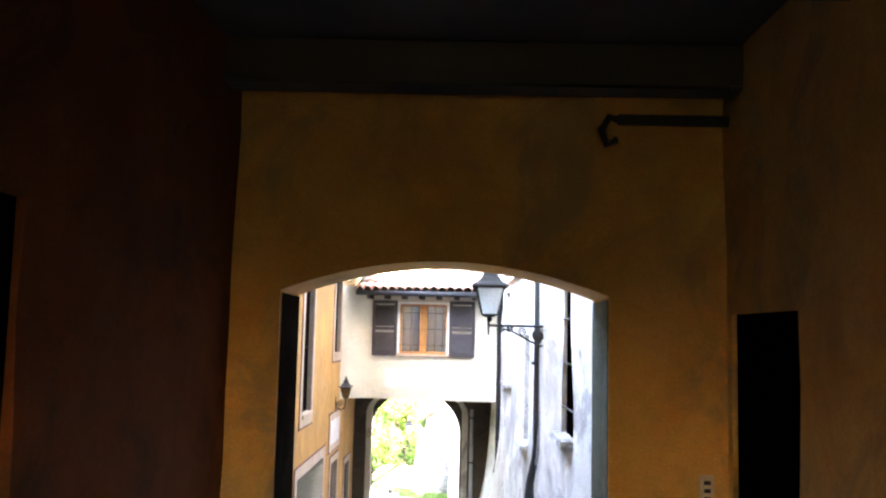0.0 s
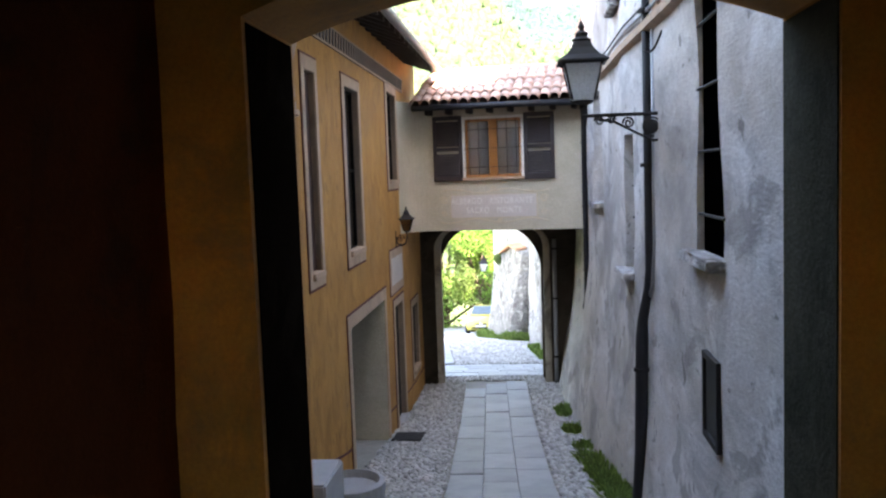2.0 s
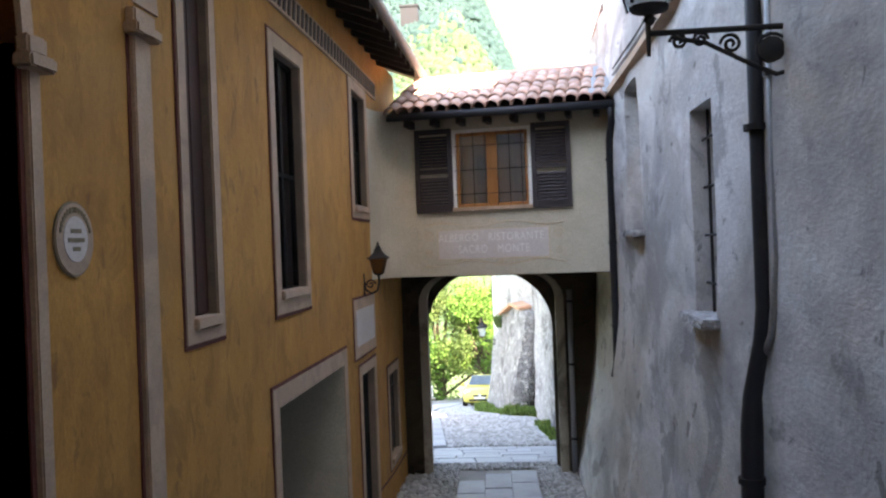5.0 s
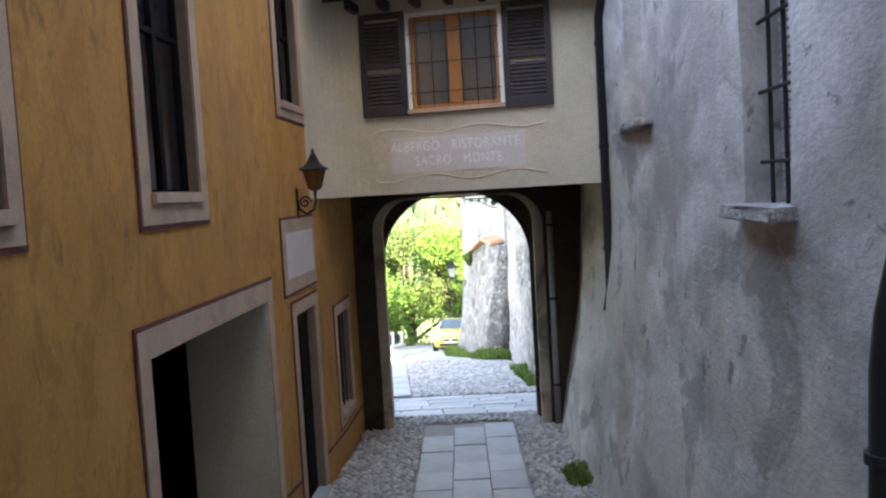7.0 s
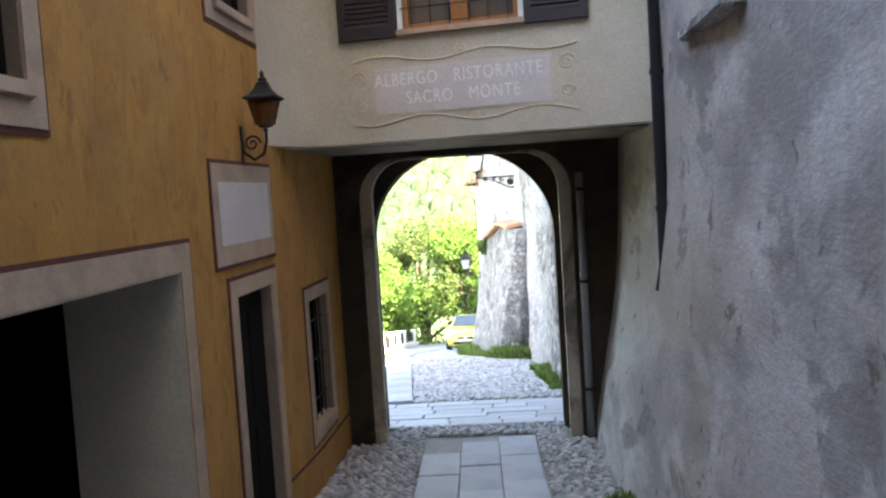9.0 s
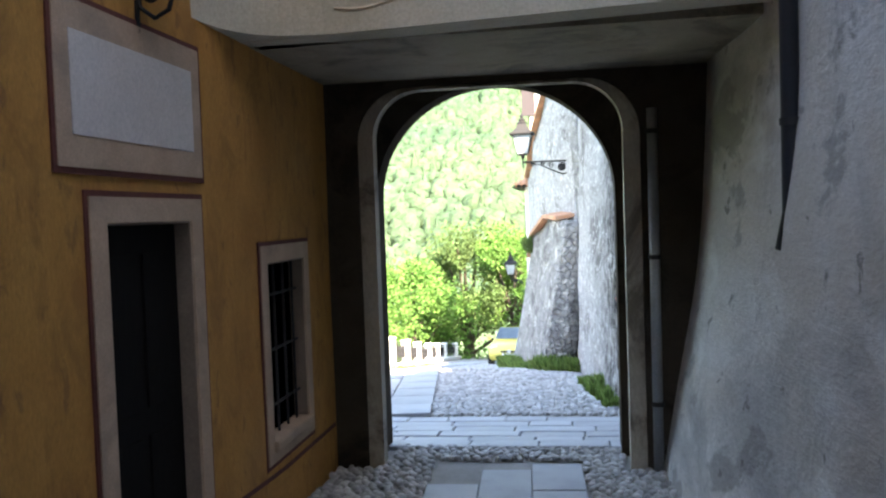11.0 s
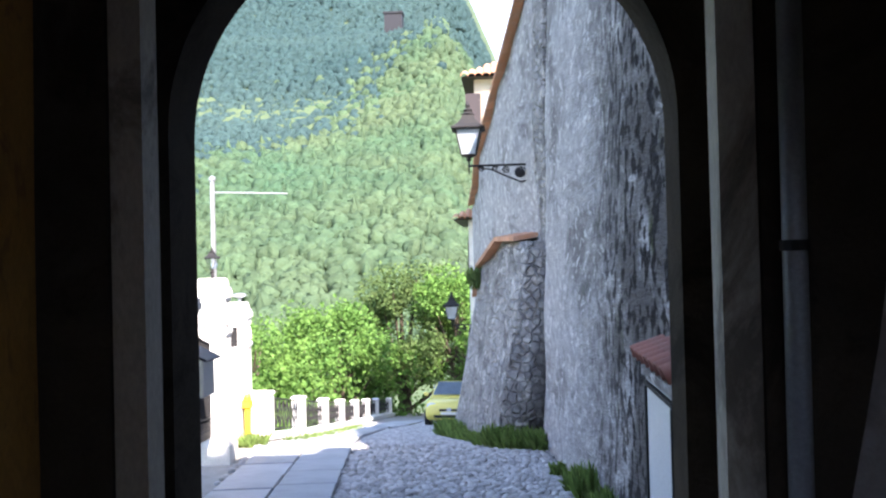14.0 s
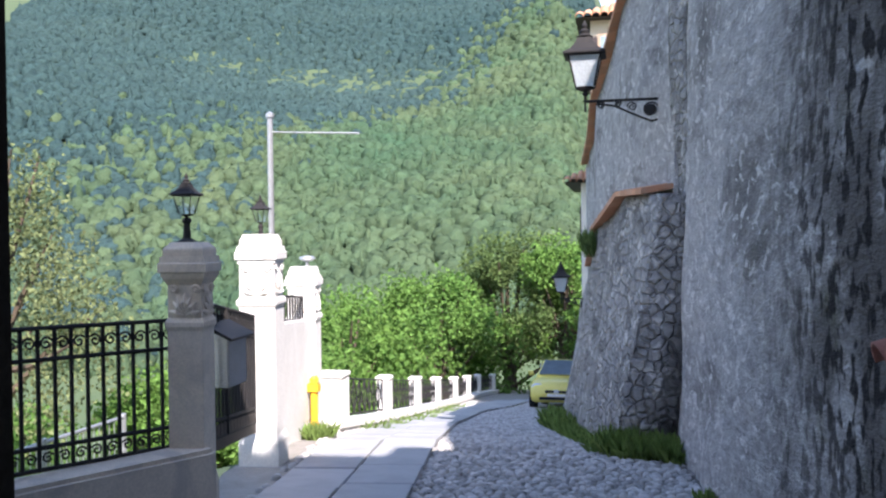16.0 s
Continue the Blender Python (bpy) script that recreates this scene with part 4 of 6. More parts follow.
tagged(part("wall_grey_house_back", boxes((6.6, 6.9, 5.45, 18.6, -3, 7.9), (6.6, 6.9, 18.6, 20.7, -3, 5.4), (2.8, 6.6, 20.4, 20.7, -3, 5.4), (2.8, 6.6, 17.7, 18.0, 5.5, 7.6)), GREY_PLASTER), "plain outer walls of the grey house", "wall", kind="structure")

# ---- alley: the bridge house ----
roof = thing("bridge_roof", "old pinkish terracotta tile roof over the bridge house", "roof", kind="structure")
bm = bmesh.new()
v = [bm.verts.new(bridge_place(u, d, z)) for u, d, z in ((0.3, -0.42, 3.93), (3.6, -0.42, 3.93), (3.6, 1.35, 4.7), (0.3, 1.35, 4.7), (3.6, 3.1, 4.0), (0.3, 3.1, 4.0),
                                                      (0.3, -0.42, 3.85), (3.6, -0.42, 3.85), (3.6, 1.35, 4.6), (0.3, 1.35, 4.6), (3.6, 3.1, 3.9), (0.3, 3.1, 3.9))]
for f in ((0, 1, 2, 3), (3, 2, 4, 5), (6, 7, 8, 9), (9, 8, 10, 11), (0, 1, 7, 6), (4, 5, 11, 10), (1, 2, 8, 7), (2, 4, 10, 8), (0, 3, 9, 6), (3, 5, 11, 9)):
    bm.faces.new([v[i] for i in f])
part("deck", bm, WOOD_DARK, roof, "dark boarded roof deck")
tile_field(roof, TILE, BRIDGE @ Matrix.Translation((0.3, -0.45, 3.945)), 3.3, 1.77, 0.77)
bm = bmesh.new()
for k in range(9):
    tube(bm, [bridge_place(0.3 + 0.37 * k, 1.35, 4.72), bridge_place(0.3 + 0.37 * (k + 1.05), 1.35, 4.735)], [0.1, 0.085], 10)
part("ridge_tiles", bm, TILE, roof)
for k in range(8):
    p = 0.55 + 0.4 * k
    part("rafter_end", boxes((p, p + 0.08, -0.36, 0.0, 3.76, 3.87)), WOOD_DARK, roof).matrix_basis = BRIDGE
bm = tube(bmesh.new(), [bridge_place(0.35, -0.5, 3.89), bridge_place(3.66, -0.5, 3.86)], 0.06, 10)
tagged(part("gutter", bm, COPPER, roof, smooth=True), "dark round gutter along the eaves")
part("flashing", boxes((3.3, 3.62, -0.4, 1.3, 3.98, 4.0)), ZINC, roof, "grey metal flashing").matrix_basis = BRIDGE @ Matrix.Translation((0, 0, 0.0)) @ Matrix.Translation((0, -0.4, 3.99)) @ Matrix.Rotation(math.atan2(0.77, 1.77), 4, "X") @ Matrix.Translation((0, 0.4, -3.93))

win = thing("window_5", "wooden casement window with net curtains and iron grille", "window", BRIDGE, kind="structure")
a0, a1, b0, b1 = 1.25, 2.35, 2.53, 3.66
part("window_frame", boxes((a0, a0 + 0.05, 0.04, 0.10, b0, b1), (a1 - 0.05, a1, 0.04, 0.10, b0, b1), (a0 + 0.05, a1 - 0.05, 0.04, 0.10, b1 - 0.05, b1), (a0 + 0.05, a1 - 0.05, 0.04, 0.10, b0, b0 + 0.06), bevel=0.004), WOOD_ORANGE, win, "varnished orange wood frame")
mid = (a0 + a1) / 2
part("mullion", boxes((mid - 0.085, mid + 0.085, 0.025, 0.09, b0 + 0.06, b1 - 0.05), (mid - 0.02, mid + 0.02, 0.015, 0.03, b0 + 0.06, b1 - 0.05), bevel=0.006), WOOD_ORANGE, win, "paired varnished meeting stiles")
for p, q in ((a0 + 0.05, mid - 0.085), (mid + 0.085, a1 - 0.05)):
    part("pane", boxes((p, q, 0.05, 0.056, b0 + 0.06, b1 - 0.05)), GLASS, win).visible_shadow = False
    bm = bmesh.new()
    n = 36
    c = [[bm.verts.new((p + (q - p) * k / n, 0.08 + 0.004 * math.sin(k * 1.15 + p) + 0.002 * math.sin(k * 2.9), z)) for k in range(n + 1)] for z in (b0 + 0.05, b1 - 0.04)]
    for k in range(n):
        bm.faces.new((c[0][k], c[0][k + 1], c[1][k + 1], c[1][k]))
    bmesh.ops.solidify(bm, geom=bm.faces[:], thickness=0.004)
    part("curtain", bm, CURTAIN, win, "white gathered net curtain", smooth=True)
for k in range(6):
    x = a0 + (a1 - a0) * (k + 0.5) / 6
    part("bar", tube(bmesh.new(), [(x, -0.012, b0 - 0.01), (x, -0.012, b1 + 0.01)], 0.006, 6), IRON, win)
for k in range(3):
    z = b0 + (b1 - b0) * (k + 0.55) / 3.1
    part("bar", tube(bmesh.new(), [(a0 - 0.02, -0.012, z), (a1 + 0.02, -0.012, z)], 0.006, 6), IRON, win)
part("sill", boxes((a0 - 0.06, a1 + 0.06, -0.07, 0.1, b0 - 0.055, b0 + 0.004), bevel=0.01), TRIM, win, "thin pale stone sill")
part("surround", boxes((a0 - 0.05, a0, -0.006, 0.1, b0, b1 + 0.05), (a1, a1 + 0.05, -0.006, 0.1, b0, b1 + 0.05), (a0, a1, -0.0065, 0.1, b1, b1 + 0.05)), WHITE, win, "pale window surround")


def shutter(u, label):
    s = thing("window_shutter", label, "shutter", BRIDGE @ Matrix.Translation((u, -0.055, 0)), group="shutters of the bridge window")
    w = 0.58
    part("frame", boxes((0, 0.07, 0, 0.045, 2.47, 3.74), (w - 0.07, w, 0, 0.045, 2.47, 3.74), (0.07, w - 0.07, 0, 0.045, 3.66, 3.74), (0.07, w - 0.07, 0, 0.045, 2.47, 2.58), (0.07, w - 0.07, 0, 0.045, 3.06, 3.13), bevel=0.004), SHUTTER, s)
    for k in range(22):
        z = 2.60 + k * 0.048
        if 3.02 < z < 3.13:
            continue
        bm = boxes((0.07, w - 0.07, 0.012, 0.02, -0.024, 0.024))
        bm.transform(Matrix.Translation((0, 0, z)) @ Matrix.Translation((0, 0.016, 0)) @ Matrix.Rotation(-0.6, 4, "X") @ Matrix.Translation((0, -0.016, 0)))
        part("slat", bm, SHUTTER, s)
    return s


shutter(0.62, "open dark brown louvred shutter against the wall")
shutter(2.41, "open dark brown louvred shutter against the wall")


def text_mesh(name, body, size, depth, m, material, parent, stretch=1.0):
    cu = bpy.data.curves.new(name, "FONT")
    cu.body, cu.size, cu.extrude, cu.align_x, cu.align_y = body, size, depth, "CENTER", "CENTER"
    cu.space_character = 1.12
    tmp = new(name + "_curve", cu)
    me = bpy.data.meshes.new_from_object(tmp.evaluated_get(bpy.context.evaluated_depsgraph_get()))
    bpy.data.objects.remove(tmp)
    me.materials.append(material)
    ob = new(name, me)
    ob.parent = parent
    ob.matrix_basis = m @ Matrix.Diagonal((stretch, 1, 1, 1))
    return ob


sign = thing("painted_sign", "faded fresco sign with pale lettering and scrolls", "sign", BRIDGE)
part("panel", boxes((0.94, 2.62, -0.012, 0, 1.76, 2.19)), SIGNPAINT, sign, "pale pink lettering panel")
part("panel_edge", boxes((0.92, 2.64, -0.008, 0, 2.19, 2.205), (0.92, 2.64, -0.008, 0, 1.745, 1.76), (0.92, 0.94, -0.008, 0, 1.76, 2.19), (2.62, 2.64, -0.008, 0, 1.76, 2.19)), SCROLL, sign)
flat = Matrix.Rotation(math.pi / 2, 4, "X")
for word, u, z in (("ALBERGO", 1.25, 2.07), ("RISTORANTE", 2.13, 2.07), ("SACRO", 1.47, 1.89), ("MONTE", 2.09, 1.89)):
    text_mesh("lettering", word, 0.17, 0.003, Matrix.Translation((u, -0.014, z)) @ flat, LETTER, sign, 0.77)


def spiral(cx, cz, r, turns, flip=1, start=0.0, n=26):
    return [(cx + flip * r * (1 - 0.85 * k / n) * math.cos(start + turns * math.tau * k / n), cz + r * (1 - 0.85 * k / n) * math.sin(start + turns * math.tau * k / n)) for k in range(n + 1)]


for cx, cz, r, fl in ((2.77, 2.1, 0.085, 1), (0.79, 2.1, 0.085, -1), (2.77, 1.84, 0.06, 1), (0.79, 1.84, 0.06, -1), (1.78, 2.3, 0.06, 1), (1.9, 1.68, 0.05, -1)):
    part("scroll", tube(bmesh.new(), [(x, -0.002, z) for x, z in spiral(cx, cz, r, 1.6, fl)], 0.011, 5), SCROLL, sign, "faint ochre scroll")
for z, amp, ph in ((2.27, 0.035, 0.0), (1.69, -0.04, 0.6)):
    part("festoon", tube(bmesh.new(), [(0.72 + 2.15 * k / 40, -0.002, z + amp * math.sin(ph + math.tau * 2 * k / 40)) for k in range(41)], 0.012, 5), SCROLL, sign, "faint ochre garland line")

# downpipes
pipe = thing("downpipe", "dark painted rain pipe beside the bridge house", "downpipe")
x0, y0 = bridge_place(3.62, -0.1, 0)[:2]
part("pipe", tube(bmesh.new(), [bridge_place(3.6, -0.5, 3.83), bridge_place(3.61, -0.42, 3.62), (1.9, 17.55, 3.4), (1.9, 17.58, 0.2), (1.86, 17.6, -0.02)], 0.052, 12), COPPER, pipe, smooth=True)
for z in (3.1, 1.9, 0.7):
    part("bracket", lathe(bmesh.new(), [(0.062, z), (0.062, z + 0.04)], 12, (1.9, 17.57, 0)), IRON, pipe)
pipe = thing("downpipe", "tall dark rain pipe with an offset on the grey wall", "downpipe")
part("pipe", tube(bmesh.new(), [(2.11, 10.42, 7.5), (2.11, 10.42, 1.5), (2.09, 10.42, 1.3), (2.03, 10.45, 0.95), (2.02, 10.45, 0.75), (1.99, 10.45, -0.5), (1.95, 10.45, -1.2)], [0.05, 0.05, 0.05, 0.058, 0.07, 0.07, 0.07], 12), COPPER, pipe, smooth=True)
for z in (4.2, 2.6, 0.4):
    part("bracket", lathe(bmesh.new(), [(0.085, z), (0.085, z + 0.04)], 12, ((2.11, 10.42, 0) if z > 1 else (2.01, 10.45, 0))), IRON, pipe)
pipe = thing("conduit", "slim pale conduit clipped to the grey wall", "pipe")
part("pipe", tube(bmesh.new(), [(2.14, 10.2, 4.4), (2.14, 10.2, 1.8), (2.12, 10.3, 1.35), (2.1, 10.42, 1.2)], 0.022, 8), ZINC, pipe, smooth=True)
part("clip", boxes((2.1, 2.2, 10.17, 10.23, 2.9, 2.93)), IRON, pipe)
pipe = thing("wall_pipe", "pale vertical drain pipe beside the gate", "pipe")
part("pipe", tube(bmesh.new(), [(1.36, 20.14, -2.15), (1.37, 20.14, 1.12)], 0.045, 12), ZINC, pipe, smooth=True)
for z in (-1.5, -0.2, 0.9):
    part("bracket", lathe(bmesh.new(), [(0.055, z), (0.055, z + 0.04)], 12, (1.365, 20.14, 0)), IRON, pipe)

# ---- alley: openings and fittings of the grey wall ----
def right_window(name, label, y0, y1, z0, z1, bars, rails, back, depth=0.3, sill=True, blind=False):
    w = thing(name, label, "window", kind="structure")
    x = right_x((y0 + y1) / 2, (z0 + z1) / 2)
    part("back", boxes((x + depth, x + depth + 0.05, y0 - 0.02, y1 + 0.02, z0, z1)), back, w)
    inset = x + min(0.13, depth * 0.75)
    if blind:
        for k in range(int((z1 - z0 - 0.1) / 0.05)):
            z = z0 + 0.04 + k * 0.05
            part("blind_slat", boxes((x + depth - 0.06, x + depth - 0.03, y0 + 0.03, y1 - 0.03, z, z + 0.034)), CABINET, w)
    for k in range(bars):
        y = y0 + (y1 - y0) * (k + 0.5) / bars
        part("bar", tube(bmesh.new(), [(inset, y, z0), (inset, y, z1)], 0.013, 6), IRON, w)
    for k in range(rails):
        z = z0 + (z1 - z0) * (k + 0.6) / (rails + 0.2)
        part("rail", tube(bmesh.new(), [(inset - 0.02, y0 - 0.03, z), (inset - 0.02, y1 + 0.03, z)], 0.013, 6), IRON, w)
    if sill:
        part("sill", boxes((x - 0.13, x + depth, y0 - 0.1, y1 + 0.12, z0 - 0.08, z0 + 0.004), bevel=0.015), SHADED_STONE, w, "projecting worn stone sill")
    return w


# window_6: shallow black back paints the shade of a deeper recess
right_window("window_6", "tall black window with thin iron rails", 7.4, 8.3, 1.9, 4.0, 0, 4, DARKROOM, 0.06)
right_window("window_7", "barred window with a pale slatted blind", 11.68, 12.46, 1.32, 3.02, 3, 4, DARKROOM, 0.28, blind=True)
right_window("window_8", "blind recessed window in grey plaster", 15.2, 16.3, 2.06, 3.86, 0, 0, GREY_PLASTER, 0.16)
up = right_window("window_9", "small upper window with dark louvred shutters", 12.6, 13.3, 4.75, 5.7, 0, 0, CARGLASS, 0.2)
x = right_x(12.9, 5)
for a, b in ((12.26, 12.59), (13.31, 13.64)):
    part("shutter", boxes((x - 0.05, x - 0.01, a, b, 4.72, 5.72), (x - 0.06, x - 0.05, a + 0.05, b - 0.05, 4.8, 5.2), (x - 0.06, x - 0.05, a + 0.05, b - 0.05, 5.26, 5.64)), SHUTTER, up)
hatch = thing("wall_hatch", "black metal hatch low on the grey wall", "hatch")
x = right_x(7.6, 0.85)
part("frame", boxes((x - 0.05, x + 0.05, 7.32, 7.37, 0.5, 1.17), (x - 0.05, x + 0.05, 7.79, 7.84, 0.5, 1.17), (x - 0.05, x + 0.05, 7.37, 7.79, 1.12, 1.17), (x - 0.05, x + 0.05, 7.37, 7.79, 0.5, 0.55)), IRON, hatch)
part("door", boxes((x - 0.03, x + 0.02, 7.37, 7.79, 0.55, 1.12), bevel=0.006), IRON, hatch, "black sheet-metal door")
bm = bmesh.new()
for ya, yb in zip(range(6, 20), range(7, 21)):
    v = [bm.verts.new((lerp_table(UP, y) - o, y, z)) for y in (ya, yb) for o, z in ((-0.02, 3.98), (0.09, 4.02), (0.09, 4.1), (-0.02, 4.14))]
    for f in ((0, 1, 5, 4), (1, 2, 6, 5), (2, 3, 7, 6)):
        bm.faces.new([v[i] for i in f])
tagged(part("trim_string_course", bm, TRIM), "pale string course along the grey house", "trim", kind="structure")
for dz, r in ((4.22, 0.02), (4.3, 0.012)):
    cable = part("wall_cable", tube(bmesh.new(), [(lerp_table(UP, 6 + k) - 0.04, 6 + k, dz + 0.015 * math.sin(k * 1.3)) for k in range(12)], r, 6), ZINC if r > 0.015 else RUBBER)
    tagged(cable, "cable run along the grey house wall", "cable")
cable = tagged(part("hanging_cable", tube(bmesh.new(), [(2.16 - 0.02 * k, 9.7 + 0.02 * k, 3.9 - 0.09 * math.sin(k / 8 * math.pi) - 0.02 * k) for k in range(9)], 0.012, 6), RUBBER), "loose cable sagging across the wall corner", "cable")


# ---- lanterns ----
def lantern(parent_matrix, h, label, name="street_lamp", glass_mat=None):
    """A four-sided lantern with a tapering glazed body, cap and finial; z = 0 at the foot of the body, h high in all."""
    t = thing(name, label, "lamp", parent_matrix, group="iron lanterns")
    s = h
    part("base", lathe(bmesh.new(), [(0.02 * s, -0.10 * s), (0.05 * s, -0.06 * s), (0.03 * s, -0.03 * s), (0.13 * s, 0.0), (0.14 * s, 0.03 * s)], 12), IRON, t)
    w0, w1, z0, z1 = 0.13 * s, 0.225 * s, 0.03 * s, 0.47 * s
    c = [(-1, -1), (1, -1), (1, 1), (-1, 1)]
    for k in range(4):
        a, b = c[k], c[(k + 1) % 4]
        part("corner_bar", tube(bmesh.new(), [(a[0] * w0, a[1] * w0, z0), (a[0] * w1, a[1] * w1, z1)], 0.014 * s, 6), IRON, t)
        bm = bmesh.new()
        v = [bm.verts.new((p[0] * w * 0.985, p[1] * w * 0.985, z)) for p, w, z in ((a, w0, z0), (b, w0, z0), (b, w1, z1), (a, w1, z1))]
        bm.faces.new(v)
        bmesh.ops.solidify(bm, geom=bm.faces[:], thickness=0.006 * s)
        part("pane", bm, glass_mat or MILK, t, "milky glass pane")
    bm = bmesh.new()
    square_lathe(bm, [(0.235 * s, 0.46 * s), (0.30 * s, 0.485 * s), (0.30 * s, 0.505 * s), (0.20 * s, 0.57 * s), (0.13 * s, 0.66 * s), (0.10 * s, 0.74 * s)])
    bm.transform(Matrix.Rotation(math.pi / 4, 4, "Z"))
    part("roof", bm, IRON, t, "black flared metal cap")
    part("finial", lathe(bmesh.new(), [(0.10 * s, 0.73 * s), (0.125 * s, 0.76 * s), (0.07 * s, 0.80 * s), (0.085 * s, 0.84 * s), (0.03 * s, 0.88 * s), (0.045 * s, 0.92 * s), (0.006 * s, 1.0 * s)], 12), IRON, t)
    return t


def bracket(t, length, m):
    """A scrolled iron wall arm: the wall at x = 0, the arm along -x; parts go under t."""
    q = [("arm", [(0, 0, 0), (-length, 0, 0)], 0.018), ("brace", [(-0.02, 0, -0.24), (-0.16 * length, 0, -0.27), (-0.38 * length, 0, -0.18), (-0.62 * length, 0, -0.07), (-0.85 * length, 0, -0.03)], 0.014),
         ("wall_plate", [(-0.005, 0, 0.08), (-0.005, 0, -0.34)], 0.022)]
    out = []
    for name, pts, r in q:
        bm = tube(bmesh.new(), pts, r, 8)
        bm.transform(m)
        out.append(part(name, bm, IRON, t))
    for cx, cz, r, fl in ((-0.16, -0.13, 0.105, 1), (-0.38, -0.085, 0.06, -1), (-0.55, -0.05, 0.045, 1), (-0.8 * length, -0.055, 0.05, -1)):
        bm = tube(bmesh.new(), [(x, 0, z) for x, z in spiral(cx, cz, r, 1.7, fl)], 0.011, 6)
        bm.transform(m)
        part("scroll", bm, IRON, t)
    bm = lathe(bmesh.new(), [(0.02, -0.03), (0.07, -0.02), (0.075, 0.02), (0.02, 0.03)], 14)
    bm.transform(m @ Matrix.Translation((-0.16, 0, -0.13)) @ Matrix.Rotation(math.pi / 2, 4, "X"))
    part("rosette", bm, IRON, t, "round iron rosette")
    bm = tube(bmesh.new(), [(-length, 0, -0.13), (-length, 0, 0.2)], [0.012, 0.02], 8)
    bm.transform(m)
    part("stem", bm, IRON, t)


lamp = lantern(Matrix.Translation((1.41, 9.95, 3.26)), 0.82, "large black lantern with milky glass on a scrolled arm")
bracket(lamp, 0.84, Matrix.Translation((0.83, 0, -0.13)))
lamp2 = lantern(Matrix.Translation((-0.27, 30.3, 1.42)), 0.86, "large black lantern on a scrolled arm at the stone wall")
bracket(lamp2, 0.95, Matrix.Translation((0.95, 0, -0.15)))
lamp3 = lantern(Matrix.Translation((-1.25, 40.0, -1.75)), 0.75, "distant black lantern on the stone wall")
bracket(lamp3, 0.7, Matrix.Translation((0.7, 0, -0.15)))

# small wall lamp of the ochre house
lamp = lantern(Matrix.Translation((LX + 0.22, 16.7, 1.6)), 0.46, "small black wall lantern on a curled arm", "wall_lamp", AMBER_GLASS)
pts = [(-0.2, 0, -0.1), (-0.19, 0, -0.2), (-0.11, 0, -0.26), (-0.03, 0, -0.22), (0, 0, -0.12), (0, 0, -0.04)]
part("arm", tube(bmesh.new(), pts, 0.013, 8), IRON, lamp)
part("scroll", tube(bmesh.new(), [(x, 0, z) for x, z in spiral(-0.12, -0.13, 0.07, 1.5)], 0.010, 6), IRON, lamp)
part("wall_plate", boxes((-0.22, -0.2, -0.02, 0.02, -0.34, 0.02), bevel=0.005), IRON, lamp)

# ---- alley: things on the floor ----
mat_ob = thing("door_mat", "black rubber door mat on the cobbles", "mat")
bm = boxes((-1.52, -1.02, 14.85, 15.55, 0, 0.02), bevel=0.006)
for v in bm.verts:
    v.co.z += ground_z(v.co.y) + 0.045
part("pad", bm, MAT_RUBBER, mat_ob)
bench = thing("stone_step", "worn grey stone step against the ochre wall", "step")
part("block", boxes((LX, -1.16, 8.95, 9.75, ground_z(9.4) - 0.4, -0.33), bevel=0.02), SLAB, bench)
bench = thing("stone_trough", "rounded grey stone trough beside the step", "trough")
bm = bmesh.new()
lathe(bm, [(0.36, ground_z(10.6) - 0.3), (0.42, -1.0), (0.42, -0.88), (0.36, -0.86), (0.33, -0.95)], 24, (-1.3, 10.6, 0))
part("bowl", bm, SLAB, bench, smooth=False)

# ---- passage fittings ----
fix = thing("iron_hook", "dark iron bar with a hook under the beam", "hook")
part("bar", boxes((2.2, 3.16, 4.72, 4.78, 4.66, 4.74), bevel=0.01), IRON, fix)
part("hook", tube(bmesh.new(), [(2.2, 4.75, 4.7), (2.14, 4.75, 4.72), (2.08, 4.75, 4.62), (2.12, 4.75, 4.5), (2.2, 4.75, 4.54)], 0.03, 8), IRON, fix)
fix = thing("door_intercom", "small pale intercom plate on the plaster", "intercom")
part("plate", boxes((2.86, 2.97, 4.87, 4.9, 1.74, 1.97), bevel=0.006), TRIM, fix)
for z in (1.9, 1.84, 1.78):
    part("button", boxes((2.89, 2.94, 4.862, 4.87, z, z + 0.03)), IRON, fix)
cable = tagged(part("passage_cable", tube(bmesh.new(), [(3.1, 4.86, 4.3), (3.13, 4.2, 4.5), (3.13, 3.2, 4.75), (3.13, 2.0, 4.84)], 0.015, 6), RUBBER), "black cable along the passage wall", "cable")

